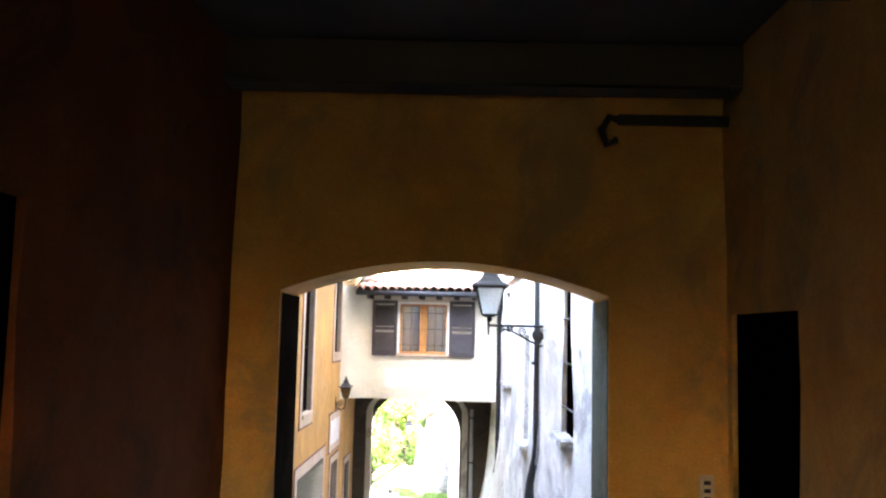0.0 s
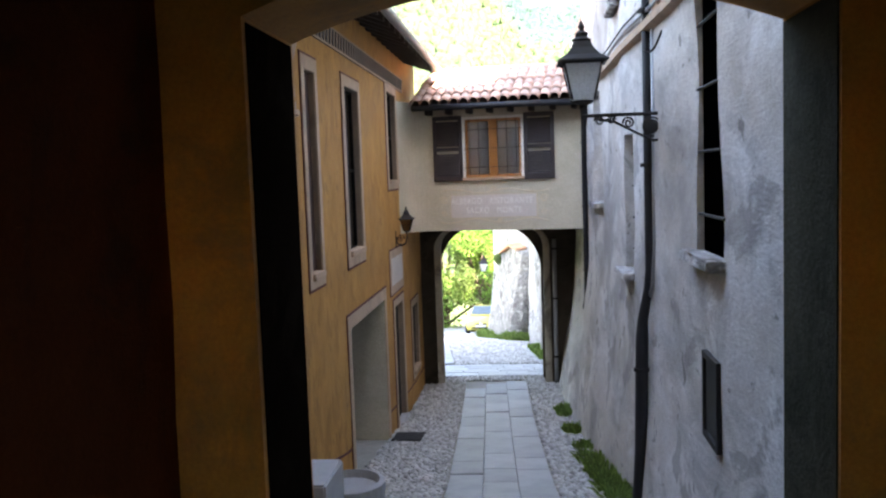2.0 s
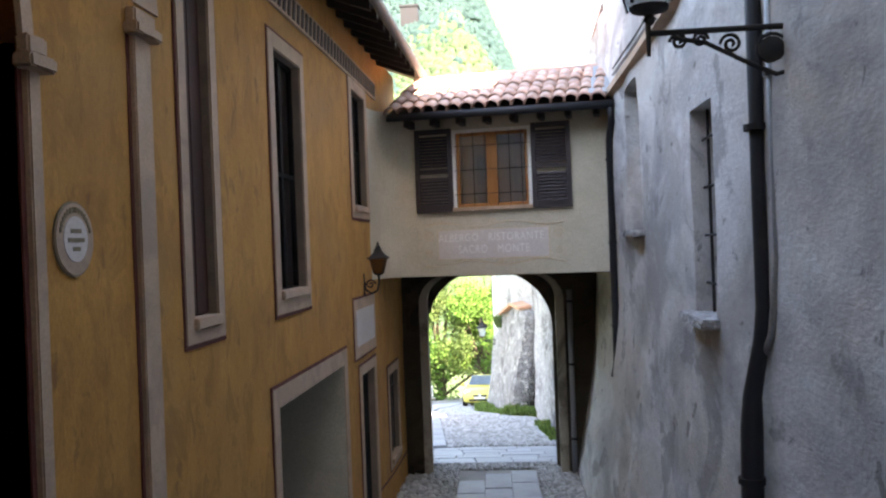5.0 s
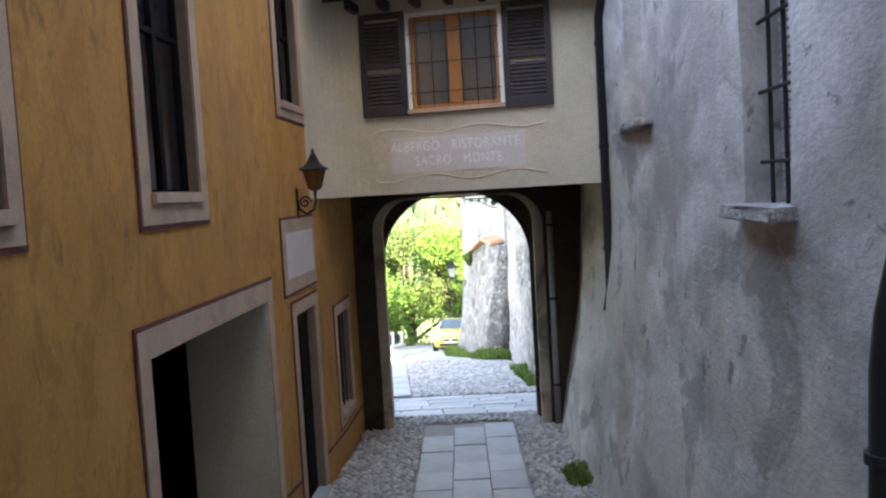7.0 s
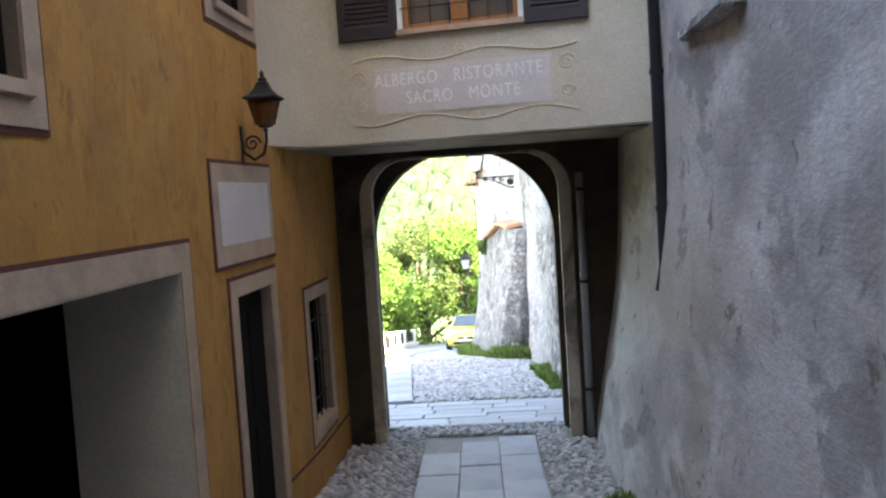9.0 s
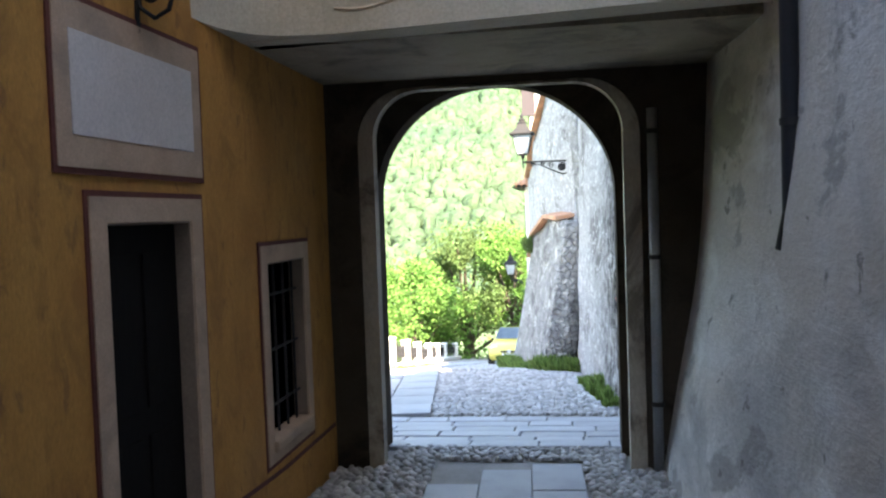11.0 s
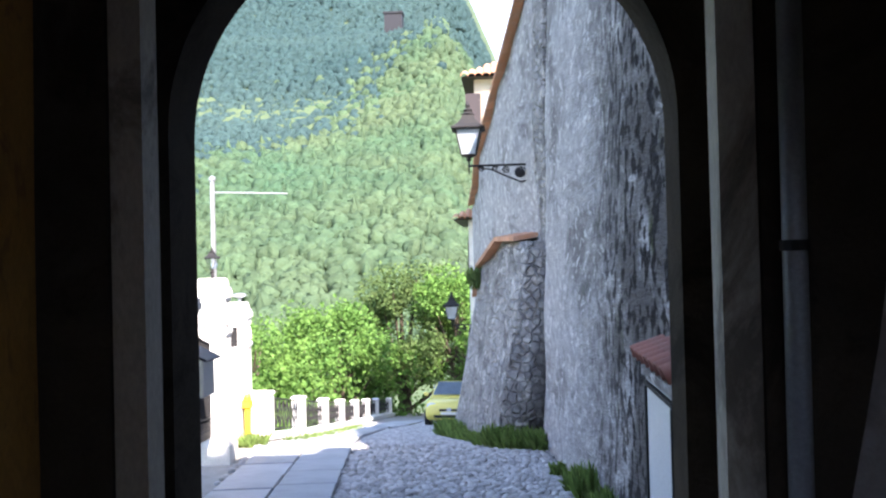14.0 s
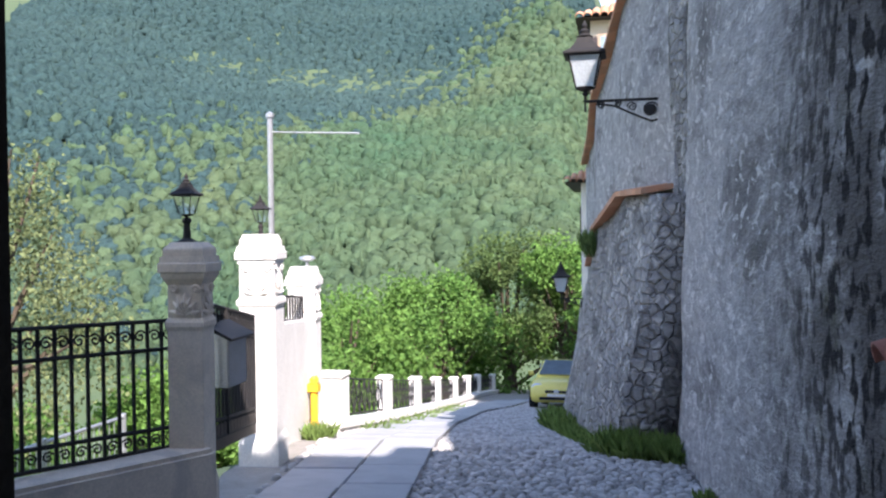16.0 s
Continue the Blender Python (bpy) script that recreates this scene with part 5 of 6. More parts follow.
# ---- outside: gate, fences, road furniture ----
def gate_pillar(x, y, zb, h, w, material, label, c=1.38):
    p = thing("gate_pillar", label, "pillar", (x, y, zb), group="gate pillars")
    a = w / 2
    part("plinth", square_lathe(bmesh.new(), [(a * 1.12, -0.3), (a * 1.12, 0.28), (a * 1.04, 0.33), (a, 0.36)]), material, p)
    part("shaft", square_lathe(bmesh.new(), [(a, 0.35), (a, h * 0.70)]), material, p)
    part("collar", square_lathe(bmesh.new(), [(a * 1.0, h * 0.69), (a * 1.12, h * 0.705), (a * 1.12, h * 0.72), (a * 0.98, h * 0.735)]), material, p)
    part("neck", square_lathe(bmesh.new(), [(a * 0.97, h * 0.73), (a * 0.97, h * 0.85), (a * (c - 0.2), h * 0.872), (a * (c - 0.2), h * 0.88)]), material, p)
    part("cap", square_lathe(bmesh.new(), [(a * (c - 0.12), h * 0.878), (a * (c - 0.12), h * 0.892), (a * c, h * 0.896), (a * c, h * 0.925), (a * (c - 0.07), h * 0.929), (a * (c - 0.1), h * 0.95)]), material, p)
    part("top", square_lathe(bmesh.new(), [(a * (c - 0.22), h * 0.948), (a * (c - 0.22), h * 0.972), (a * (c - 0.27), h * 0.98), (a * 0.8, h)]), material, p)
    for o in p.children:
        o.matrix_basis = Matrix.Rotation(math.pi / 4, 4, "Z")
    for side in range(2):
        bm = bmesh.new()
        for k in range(7):
            ang = math.pi * (0.06 + 0.88 * k / 6)
            tube(bm, [(0, 0.01, 0), (0.5 * a * math.cos(ang), -0.008, 0.75 * a * math.sin(ang)), (0.85 * a * math.cos(ang), 0.004, 1.25 * a * math.sin(ang))], [0.010, 0.022, 0.008], 6)
        tube(bm, [(q[0], -0.002, q[1]) for q in spiral(0.62 * a, 1.45 * a, 0.24 * a, 1.2)], 0.013, 6)
        tube(bm, [(q[0], -0.002, q[1]) for q in spiral(-0.62 * a, 1.45 * a, 0.24 * a, 1.2, -1)], 0.013, 6)
        bm.transform(Matrix.Rotation(side * math.pi / 2, 4, "Z") @ Matrix.Translation((0, -a * 1.0, h * 0.745)))
        part("shell_ornament", bm, material, p, "carved shell relief")
    p.rotation_euler = (0, 0, radians(8))
    return p


def post_lantern(at, h, label):
    t = lantern(Matrix.Translation(at) @ Matrix.Translation((0, 0, h * 0.42)), h * 0.62, label, "post_lamp", GLASS)
    part("stem", lathe(bmesh.new(), [(0.16 * h, -0.42 * h), (0.15 * h, -0.38 * h), (0.06 * h, -0.33 * h), (0.045 * h, -0.12 * h), (0.07 * h, -0.08 * h), (0.05 * h, -0.03 * h)], 12), IRON, t)
    return t


gate_pillar(-2.88, 25.05, ground_z(25.05) + 0.06, 2.02, 0.25, PILLAR_STONE, "shaded grey cast-stone gate pillar with a carved shell")
gate_pillar(-3.42, 27.55, ground_z(27.5) - 0.02, 2.36, 0.36, WHITE, "sunlit white gate pillar with a moulded cap", 1.17)
gate_pillar(-3.95, 30.15, ground_z(30.1) - 0.05, 2.3, 0.36, WHITE, "sunlit white gate pillar behind its twin", 1.17)
post_lantern((-2.9, 25.05, -0.42), 0.49, "black lantern standing on the gate pillar")
post_lantern((-3.44, 27.6, -0.42), 0.46, "black lantern standing on the white pillar")
b = thing("small_lamp", "small pale lamp on the far white pillar", "lamp", (-3.9, 30.15, -0.78))
part("stem", lathe(bmesh.new(), [(0.03, 0), (0.02, 0.08)], 8), STEEL, b)
part("shade", lathe(bmesh.new(), [(0.03, 0.08), (0.11, 0.12), (0.09, 0.15), (0.02, 0.16)], 14), STEEL, b)


def iron_panel(name, label, a, b, zb, zt, bars, ornate=True, solid=0.0):
    """An upright railing from a to b with foot and head rails and small scrolls."""
    a, b = Vector(a), Vector(b)
    f = thing(name, label, "railing")
    d = b - a

    def at(s, z):
        p = a + d * s
        return (p.x, p.y, p.z + z)
    for z in (zb, zb + 0.14, zt - 0.2, zt) if ornate else (zb, zt):
        part("rail", tube(bmesh.new(), [at(0, z), at(1, z)], 0.016, 6), IRON, f)
    for k in range(bars + 1):
        s = k / bars
        thick = 0.028 if k % 12 == 6 else 0.014
        part("bar", tube(bmesh.new(), [at(s, zb), at(s, zt)], thick, 6), IRON, f)
        if ornate and k < bars:
            u = d.normalized()
            for z, r in ((zt - 0.1, 0.045), (zb + 0.07, 0.04)):
                c = Vector(at(s + 0.5 / bars, z))
                part("scroll", tube(bmesh.new(), [c + u * q[0] + Vector((0, 0, q[1])) for q in spiral(0, 0, r, 1.4, 1 if k % 2 else -1, 0.5, 12)], 0.008, 5), IRON, f)
    if solid:
        bm = bmesh.new()
        n = d.normalized().cross(Vector((0, 0, 1))) * 0.01
        v = [bm.verts.new(Vector(at(s, z)) + n * o) for o in (-1, 1) for s, z in ((0, zb - 0.1), (1, zb - 0.1), (1, zb + solid), (0, zb + solid))]
        for q in ((0, 1, 2, 3), (4, 5, 6, 7), (0, 1, 5, 4), (1, 2, 6, 5), (2, 3, 7, 6), (3, 0, 4, 7)):
            bm.faces.new([v[i] for i in q])
        part("sheet", bm, WOOD_DARK, f, "dark sheet-metal foot")
    return f


iron_panel("iron_fence", "black wrought-iron fence with small scrolls on a low wall", (-4.6, 22.2, -1.78), (-2.98, 25.0, -1.86), 0.0, 0.9, 30)
iron_panel("iron_gate", "closed black iron gate between the pillars", (-2.9, 25.25, -2.4), (-3.4, 27.3, -2.7), 0.5, 1.55, 16, True, 0.1)
iron_panel("iron_railing", "low iron railing on the white garden wall", (-3.53, 27.8, -1.28), (-3.9, 29.95, -1.45), 0.0, 0.3, 14, False)
bm = bmesh.new()
a, b = Vector((-3.55, 27.72, 0)), Vector((-3.94, 30.0, 0))
v = [bm.verts.new((p.x + o, p.y, z)) for p, top in ((a, -1.27), (b, -1.44)) for o, z in ((-0.11, -3.3), (0.11, -3.3), (0.11, top), (-0.11, top))]
for q in ((0, 1, 2, 3), (4, 5, 6, 7), (0, 1, 5, 4), (1, 2, 6, 5), (2, 3, 7, 6), (3, 0, 4, 7)):
    bm.faces.new([v[i] for i in q])
bmesh.ops.bevel(bm, geom=bm.edges[:], offset=0.02, segments=2, affect="EDGES")
tagged(part("wall_garden", bm, WHITE), "sunlit white garden wall between the pillars", "wall", kind="structure")
bm = bmesh.new()
a, b = Vector((-4.75, 21.9, 0)), Vector((-2.78, 25.05, 0))
d = (b - a).normalized()
nrm = Vector((d.y, -d.x, 0)) * 0.16
for lo, hi in ((-3.2, -1.86),):
    v = [bm.verts.new((p + nrm * o) + Vector((0, 0, z))) for z in (lo, hi) for p, o in ((a, 1), (b, 1), (b, -1), (a, -1))]
    for q in ((0, 1, 2, 3), (4, 5, 6, 7), (0, 1, 5, 4), (1, 2, 6, 5), (2, 3, 7, 6), (3, 0, 4, 7)):
        bm.faces.new([v[i] for i in q])
bmesh.ops.bevel(bm, geom=bm.edges[:], offset=0.03, segments=2, affect="EDGES")
tagged(part("wall_fence_base", bm, PILLAR_STONE), "low cast-stone wall under the iron fence", "wall", kind="structure")
box_ = thing("letter_box", "dark letter box with a sloping lid on the gate", "letter box", (-2.95, 25.75, -1.55))
part("body", boxes((-0.06, 0.1, -0.17, 0.17, 0, 0.42), bevel=0.01), STEEL, box_, "pale metal body")
bm = boxes((-0.1, 0.16, -0.22, 0.22, 0, 0.025))
bm.transform(Matrix.Translation((0, 0, 0.44)) @ Matrix.Rotation(0.45, 4, "Y"))
part("lid", bm, COPPER, box_, "dark sloping lid")
for x, y0, y1 in ((-7.0, 24.0, 30.0),):
    pen = thing("garden_fence", "pale wire-mesh garden fence below the terrace", "fence")
    for k in range(5):
        y = y0 + (y1 - y0) * k / 4
        part("post", tube(bmesh.new(), [(x + 0.12 * k, y, -4.6), (x + 0.12 * k, y, -2.75)], 0.035, 8), STEEL, pen)
    for z in (-2.8, -3.6):
        part("rail", tube(bmesh.new(), [(x, y0, z), (x + 0.48, y1, z)], 0.025, 8), STEEL, pen)
    bm = bmesh.new()
    for k in range(60):
        s = k / 59
        tube(bm, [(x + 0.48 * s, y0 + (y1 - y0) * s, -4.4), (x + 0.48 * s, y0 + (y1 - y0) * s, -2.8)], 0.006, 4, False)
    part("mesh_wires", bm, STEEL, pen)

hyd = thing("gas_riser", "yellow gas pipe riser at the foot of the pillar", "gas pipe", (-3.72, 29.85, ground_z(29.85)))
part("pipe", lathe(bmesh.new(), [(0.05, -0.1), (0.05, 0.62)], 12), YELLOW, hyd)
part("valve", boxes((-0.09, 0.07, -0.07, 0.07, 0.6, 0.72), bevel=0.02), YELLOW, hyd)
part("cap", lathe(bmesh.new(), [(0.06, 0.72), (0.06, 0.78), (0.03, 0.82)], 12), YELLOW, hyd)
part("lever", tube(bmesh.new(), [(-0.08, 0, 0.66), (-0.26, -0.02, 0.5)], 0.016, 6), IRON, hyd)

pole = thing("flag_pole", "grey steel pole with a thin horizontal arm", "pole", (-3.87, 28.9, 0))
part("shaft", tube(bmesh.new(), [(0, 0, -3.1), (0, 0, 1.02)], [0.04, 0.033], 10), STEEL, pole)
part("knob", lathe(bmesh.new(), [(0.01, 1.0), (0.05, 1.03), (0.05, 1.07), (0.01, 1.1)], 10), STEEL, pole)
part("arm", tube(bmesh.new(), [(0, 0, 0.86), (1.06, 0.1, 0.82)], 0.01, 6), STEEL, pole)

# white railing along the drop
RAIL = [(-3.87, 31.0), (-4.11, 34.6), (-4.4, 38.2), (-4.7, 41.8), (-4.92, 45.4), (-5.15, 49), (-5.37, 52.6), (-5.3, 58)]


def rail_x(y):
    return lerp_table([(p[1], p[0]) for p in RAIL], y)


ys = [31.0 + 3.6 * k for k in range(8)]
bm = bmesh.new()
prev = None
for k in range(50):
    y = 30.8 + k * 0.53
    ring = [bm.verts.new((rail_x(y) + o, y, ground_z(y) + z)) for o, z in ((-0.2, -0.5), (0.16, -0.5), (0.16, 0.10), (0.2, 0.10), (0.2, 0.2), (-0.2, 0.2))]
    if prev:
        for i in range(6):
            bm.faces.new((prev[i], prev[(i + 1) % 6], ring[(i + 1) % 6], ring[i]))
    else:
        bm.faces.new(ring)
    prev = ring
bm.faces.new(prev)
tagged(part("wall_railing_kerb", bm, WHITE), "white painted kerb wall under the railing", "kerb", kind="structure")
railing = thing("road_railing", "white posts with dark crossed iron bars along the road", "railing")
for k, y in enumerate(ys):
    x, g = rail_x(y), ground_z(y) + 0.2
    w = 0.19 if k == 0 else 0.12
    post = part("post", boxes((x - w, x + w, y - w, y + w, g, g + 0.62), bevel=0.012), WHITE, railing, "square white painted post")
    part("cap", boxes((x - w - 0.02, x + w + 0.02, y - w - 0.02, y + w + 0.02, g + 0.62, g + 0.68), bevel=0.015), WHITE, post)
for y0, y1 in zip(ys, ys[1:]):
    def at(s, z):
        y = y0 + (y1 - y0) * s
        return (rail_x(y), y, ground_z(y) + 0.2 + z)
    pan = part("panel_frame", tube(tube(bmesh.new(), [at(0.05, 0.06), at(0.95, 0.06)], 0.016, 6), [at(0.05, 0.6), at(0.95, 0.6)], 0.016, 6), IRON, railing, "dark iron panel frame")
    n = 9
    for k in range(n):
        s0, s1 = 0.05 + 0.9 * k / n, 0.05 + 0.9 * (k + 1) / n
        for p, q in ((at(s0, 0.06), at(s1, 0.6)), (at(s1, 0.06), at(s0, 0.6)), (at(s1, 0.06), at(s1, 0.6))):
            part("bar", tube(bmesh.new(), [p, q], 0.010, 5), IRON, pan)

# utility cabinet with a little tiled roof
cab = thing("meter_cabinet", "grey steel meter cabinet under a small tiled hood", "cabinet", (1.5, 22.65, 0))
part("body", boxes((-0.22, 0.1, -0.55, 0.5, -2.4, -1.06), bevel=0.008), CABINET, cab)
part("door", boxes((-0.235, -0.22, -0.5, 0.45, -2.3, -1.12), bevel=0.004), CABINET, cab, "flat grey cabinet door")
part("door_frame", boxes((-0.25, -0.22, -0.54, 0.5, -1.12, -1.085), (-0.25, -0.22, 0.45, 0.5, -2.3, -1.12), (-0.25, -0.22, -0.54, -0.5, -2.3, -1.12), bevel=0.004), IRON, cab, "dark iron door frame")
for q in ((-0.22, 0.1, 0.5, 0.62, -2.5, -1.0), (-0.22, 0.1, -0.7, -0.55, -2.5, -1.0), (-0.25, 0.1, -0.7, 0.62, -1.06, -0.98)):
    part("surround", boxes(q, bevel=0.01), SHADED_STONE, cab, "rough masonry surround")
me = coppo_mesh(0.42, 0.09, 0.08)
me.materials.append(TILE_DARK)
for k in range(7):
    ob = new("hood_tile", me)
    ob.parent = cab
    ob.matrix_basis = Matrix.Translation((-0.3, -0.68 + k * 0.2, -0.94)) @ Matrix.Rotation(-0.35, 4, "Y") @ Matrix.Rotation(-math.pi / 2, 4, "Z")

# copings
for name, table, zt, ya, yb, dx in (("ledge_coping", W2_TOP, W2_Z, 29.5, 36.0, -0.12), ("sloping_coping", [(29.4, 0.66), (36, -0.34), (44, -0.95)], W3_TOP, 29.6, 41.5, -0.06)):
    c = thing(name, "row of old red tiles capping the stone wall", "coping", kind="structure")
    y = ya
    rnd = random.Random(3)
    k = 0
    while y < yb:
        x, z = lerp_table(table, y), lerp_table(zt, y)
        x1, z1 = lerp_table(table, y + 0.3), lerp_table(zt, y + 0.3)
        bm = bmesh.new()
        v = [bm.verts.new((xx + o, yy, zz + h + rnd.uniform(0, 0.012))) for xx, yy, zz in ((x, y, z), (x1, y + 0.29, z1)) for o, h in ((dx, 0.0), (dx, 0.07), (dx + 0.4, 0.13), (dx + 0.4, 0.06))]
        for q in ((0, 1, 2, 3), (4, 5, 6, 7), (0, 1, 5, 4), (1, 2, 6, 5), (2, 3, 7, 6), (3, 0, 4, 7)):
            bm.faces.new([v[i] for i in q])
        part("coping_tile", bm, TILE_RED, c)
        y += 0.3


def house(name, label, x0, x1, y0, y1, zb, ze, over, rise, wins, wall_mat):
    h = thing(name, label, "house")
    part("wall", boxes((x0, x1, y0, y1, zb, ze)), wall_mat, h, "pale plastered walls")
    bm = bmesh.new()
    a = [bm.verts.new(p) for p in ((x0 - over, y0 - over, ze - 0.05), (x1 + over, y0 - over, ze - 0.05), (x1 + over, y1 + over, ze - 0.05), (x0 - over, y1 + over, ze - 0.05))]
    c = [bm.verts.new(p) for p in ((x0 + 1.2, (y0 + y1) / 2, ze + rise), (x1 - 1.2, (y0 + y1) / 2, ze + rise))]
    for q in ((a[0], a[1], c[1], c[0]), (a[2], a[3], c[0], c[1]), (a[1], a[2], c[1]), (a[3], a[0], c[0]), tuple(a)):
        bm.faces.new(q)
    rf = part("roof", bm, WOOD_DARK, h, "dark eaves under the tiles")
    n = int((x1 - x0 + 2 * over - 0.2) / 0.2)
    run, tile_rows = (y1 - y0) / 2 + over, 6
    me = coppo_mesh(0.45, 0.1, 0.085)
    me.materials.append(TILE_RED)
    ang = math.atan2(rise + 0.05, run)
    for i in range(n):
        for j in range(tile_rows):
            if i * 0.2 < j * 0.38 * math.cos(ang) * (1.2 + over) / run:
                continue
            ob = new("roof_tile", me)
            ob.parent = rf
            ob.matrix_basis = Matrix.Translation((x0 - over + 0.1 + 0.2 * i, y0 - over, ze - 0.03)) @ Matrix.Rotation(ang, 4, "X") @ Matrix.Translation((0, j * 0.38 - 0.04, 0))
    for wx0, wx1, wz0, wz1, face in wins:
        w = part("window", boxes((wx0 - 0.06, wx1 + 0.06, y0 - 0.03, y0 - 0.0, wz0 - 0.06, wz1 + 0.06)) if face == "s" else boxes((x0 - 0.03, x0, wx0 - 0.06, wx1 + 0.06, wz0 - 0.06, wz1 + 0.06)), TRIM, h)
        part("pane", boxes((wx0, wx1, y0 - 0.045, y0 - 0.03, wz0, wz1)) if face == "s" else boxes((x0 - 0.045, x0 - 0.03, wx0, wx1, wz0, wz1)), CARGLASS, w)
        part("shutter", boxes((wx0 - 0.5, wx0 - 0.08, y0 - 0.06, y0 - 0.02, wz0, wz1)) if face == "s" else boxes((x0 - 0.06, x0 - 0.02, wx0 - 0.5, wx0 - 0.08, wz0, wz1)), SHUTTER, w)
    return h


house("village_house", "tall cream house with an orange tiled roof above the wall", -0.55, 6.5, 41.2, 48, -4, 4.95, 0.35, 1.3, [(-0.3, 0.4, 3.4, 4.5, "s"), (42, 43, 3.2, 4.4, "w")], CREAM)
house("village_house", "small house with a bright orange hipped roof", -1.05, 5, 46.5, 52, -6, 1.25, 0.5, 0.9, [(47.5, 48.3, -0.6, 0.5, "w")], WHITE)

# ---- parked car ----
car = thing("parked_car", "small pale yellow hatchback parked against the wall", "car", Matrix.Translation((-1.62, 46.0, ground_z(46.0) + 0.02)) @ Matrix.Rotation(radians(-3), 4, "Z") @ Matrix.Rotation(radians(-7.5), 4, "X"))


def loft(bm, sections):
    """A body from closed cross-sections of (y, [(x, z), ...]) with the same count each."""
    rings = [[bm.verts.new((x, y, z)) for x, z in pts] for y, pts in sections]
    n = len(rings[0])
    for p, q in zip(rings, rings[1:]):
        for k in range(n):
            bm.faces.new((p[k], p[(k + 1) % n], q[(k + 1) % n], q[k]))
    bm.faces.new(rings[0])
    bm.faces.new(rings[-1])
    return bm


def car_ring(w, z0, z1, r=0.12):
    return [(-w, z0 + r), (-w + r * 0.6, z0), (w - r * 0.6, z0), (w, z0 + r), (w, z1 - r), (w - r, z1), (-w + r, z1), (-w, z1 - r)]


bm = loft(bmesh.new(), [(-1.78, car_ring(0.62, 0.32, 0.62)), (-1.7, car_ring(0.76, 0.24, 0.74)), (-1.3, car_ring(0.81, 0.2, 0.86)), (-0.8, car_ring(0.82, 0.2, 0.93)), (0.9, car_ring(0.82, 0.2, 0.95)), (1.6, car_ring(0.8, 0.22, 0.98)), (1.75, car_ring(0.74, 0.3, 0.9))])
bmesh.ops.bevel(bm, geom=bm.edges[:], offset=0.03, segments=2, affect="EDGES")
part("body", bm, CARPAINT, car, smooth=True)
bm = loft(bmesh.new(), [(-0.85, [(-0.74, 0.9), (0.74, 0.9), (0.72, 0.94), (-0.72, 0.94)]), (-0.15, [(-0.74, 0.9), (0.74, 0.9), (0.58, 1.42), (-0.58, 1.42)]), (0.9, [(-0.74, 0.9), (0.74, 0.9), (0.58, 1.45), (-0.58, 1.45)]), (1.62, [(-0.7, 0.9), (0.7, 0.9), (0.56, 1.2), (-0.56, 1.2)])])
bmesh.ops.bevel(bm, geom=bm.edges[:], offset=0.03, segments=2, affect="EDGES")
part("cabin", bm, CARPAINT, car, smooth=True)
bm = bmesh.new()
v = [bm.verts.new(p) for p in ((-0.64, -0.80, 0.99), (0.64, -0.80, 0.99), (0.53, -0.2, 1.41), (-0.53, -0.2, 1.41))]
bm.faces.new(v)
bmesh.ops.solidify(bm, geom=bm.faces[:], thickness=0.02)
part("windscreen", bm, CARGLASS, car, "windscreen with a pale sky reflection in its colour").location = (0, -0.035, 0.02)
for s in (-1, 1):
    part("side_window", boxes((s * 0.68 - 0.02, s * 0.68 + 0.02, -0.2, 1.2, 0.98, 1.32)), CARGLASS, car)
    bm = lathe(bmesh.new(), [(0.02, -0.06), (0.13, -0.04), (0.15, 0.02), (0.05, 0.05)], 12)
    bm.transform(Matrix.Translation((s * 0.56, -1.66, 0.66)) @ Matrix.Diagonal((1.2, 0.8, 0.75, 1)) @ Matrix.Rotation(math.pi / 2, 4, "X"))
    part("headlight", bm, STEEL, car, "clear headlight")
    part("mirror", boxes((s * 0.93 - 0.08, s * 0.93 + 0.08, -0.5, -0.38, 0.95, 1.08), bevel=0.03), CARPAINT, car)
    for y in (-1.15, 1.15):
        w = part("wheel", lathe(bmesh.new(), [(0.2, -0.1), (0.28, -0.1), (0.3, -0.06), (0.3, 0.06), (0.28, 0.1), (0.2, 0.1)], 24), RUBBER, car, "black tyre")
        w.matrix_basis = Matrix.Translation((s * 0.74, y, 0.3)) @ Matrix.Rotation(math.pi / 2, 4, "Y")
        part("rim", lathe(bmesh.new(), [(0.05, -0.09), (0.2, -0.07), (0.2, 0.07), (0.05, 0.09)], 16), STEEL, w)
part("grille", boxes((-0.32, 0.32, -1.8, -1.74, 0.5, 0.58), (-0.5, 0.5, -1.785, -1.72, 0.3, 0.4), bevel=0.01), RUBBER, car, "dark front grille")
part("badge", boxes((-0.07, 0.07, -1.815, -1.8, 0.5, 0.6)), STEEL, car)
part("number_plate", boxes((-0.26, 0.26, -1.81, -1.785, 0.4, 0.48)), WHITE, car)


# ---- plants ----
def leaf_cloud(points, size, rnd, droop=0.0, fold=0.35):
    """Many small folded leaves, two triangles each, round the points."""
    verts, faces = [], []
    for p in points:
        a = Vector((rnd.gauss(0, 1), rnd.gauss(0, 1), rnd.gauss(0, 1) - droop)).normalized()
        b = a.orthogonal().normalized()
        b.rotate(Matrix.Rotation(rnd.uniform(0, math.tau), 3, a))
        s = size * rnd.uniform(0.6, 1.35)
        c = a.cross(b) * s * fold
        i = len(verts)
        verts += [p, p + a * s * 0.5 + b * s * 0.35 + c * 0.5, p + a * s, p + a * s * 0.5 - b * s * 0.35 + c * 0.5]
        faces += [(i, i + 1, i + 2), (i, i + 2, i + 3)]
    return verts, faces


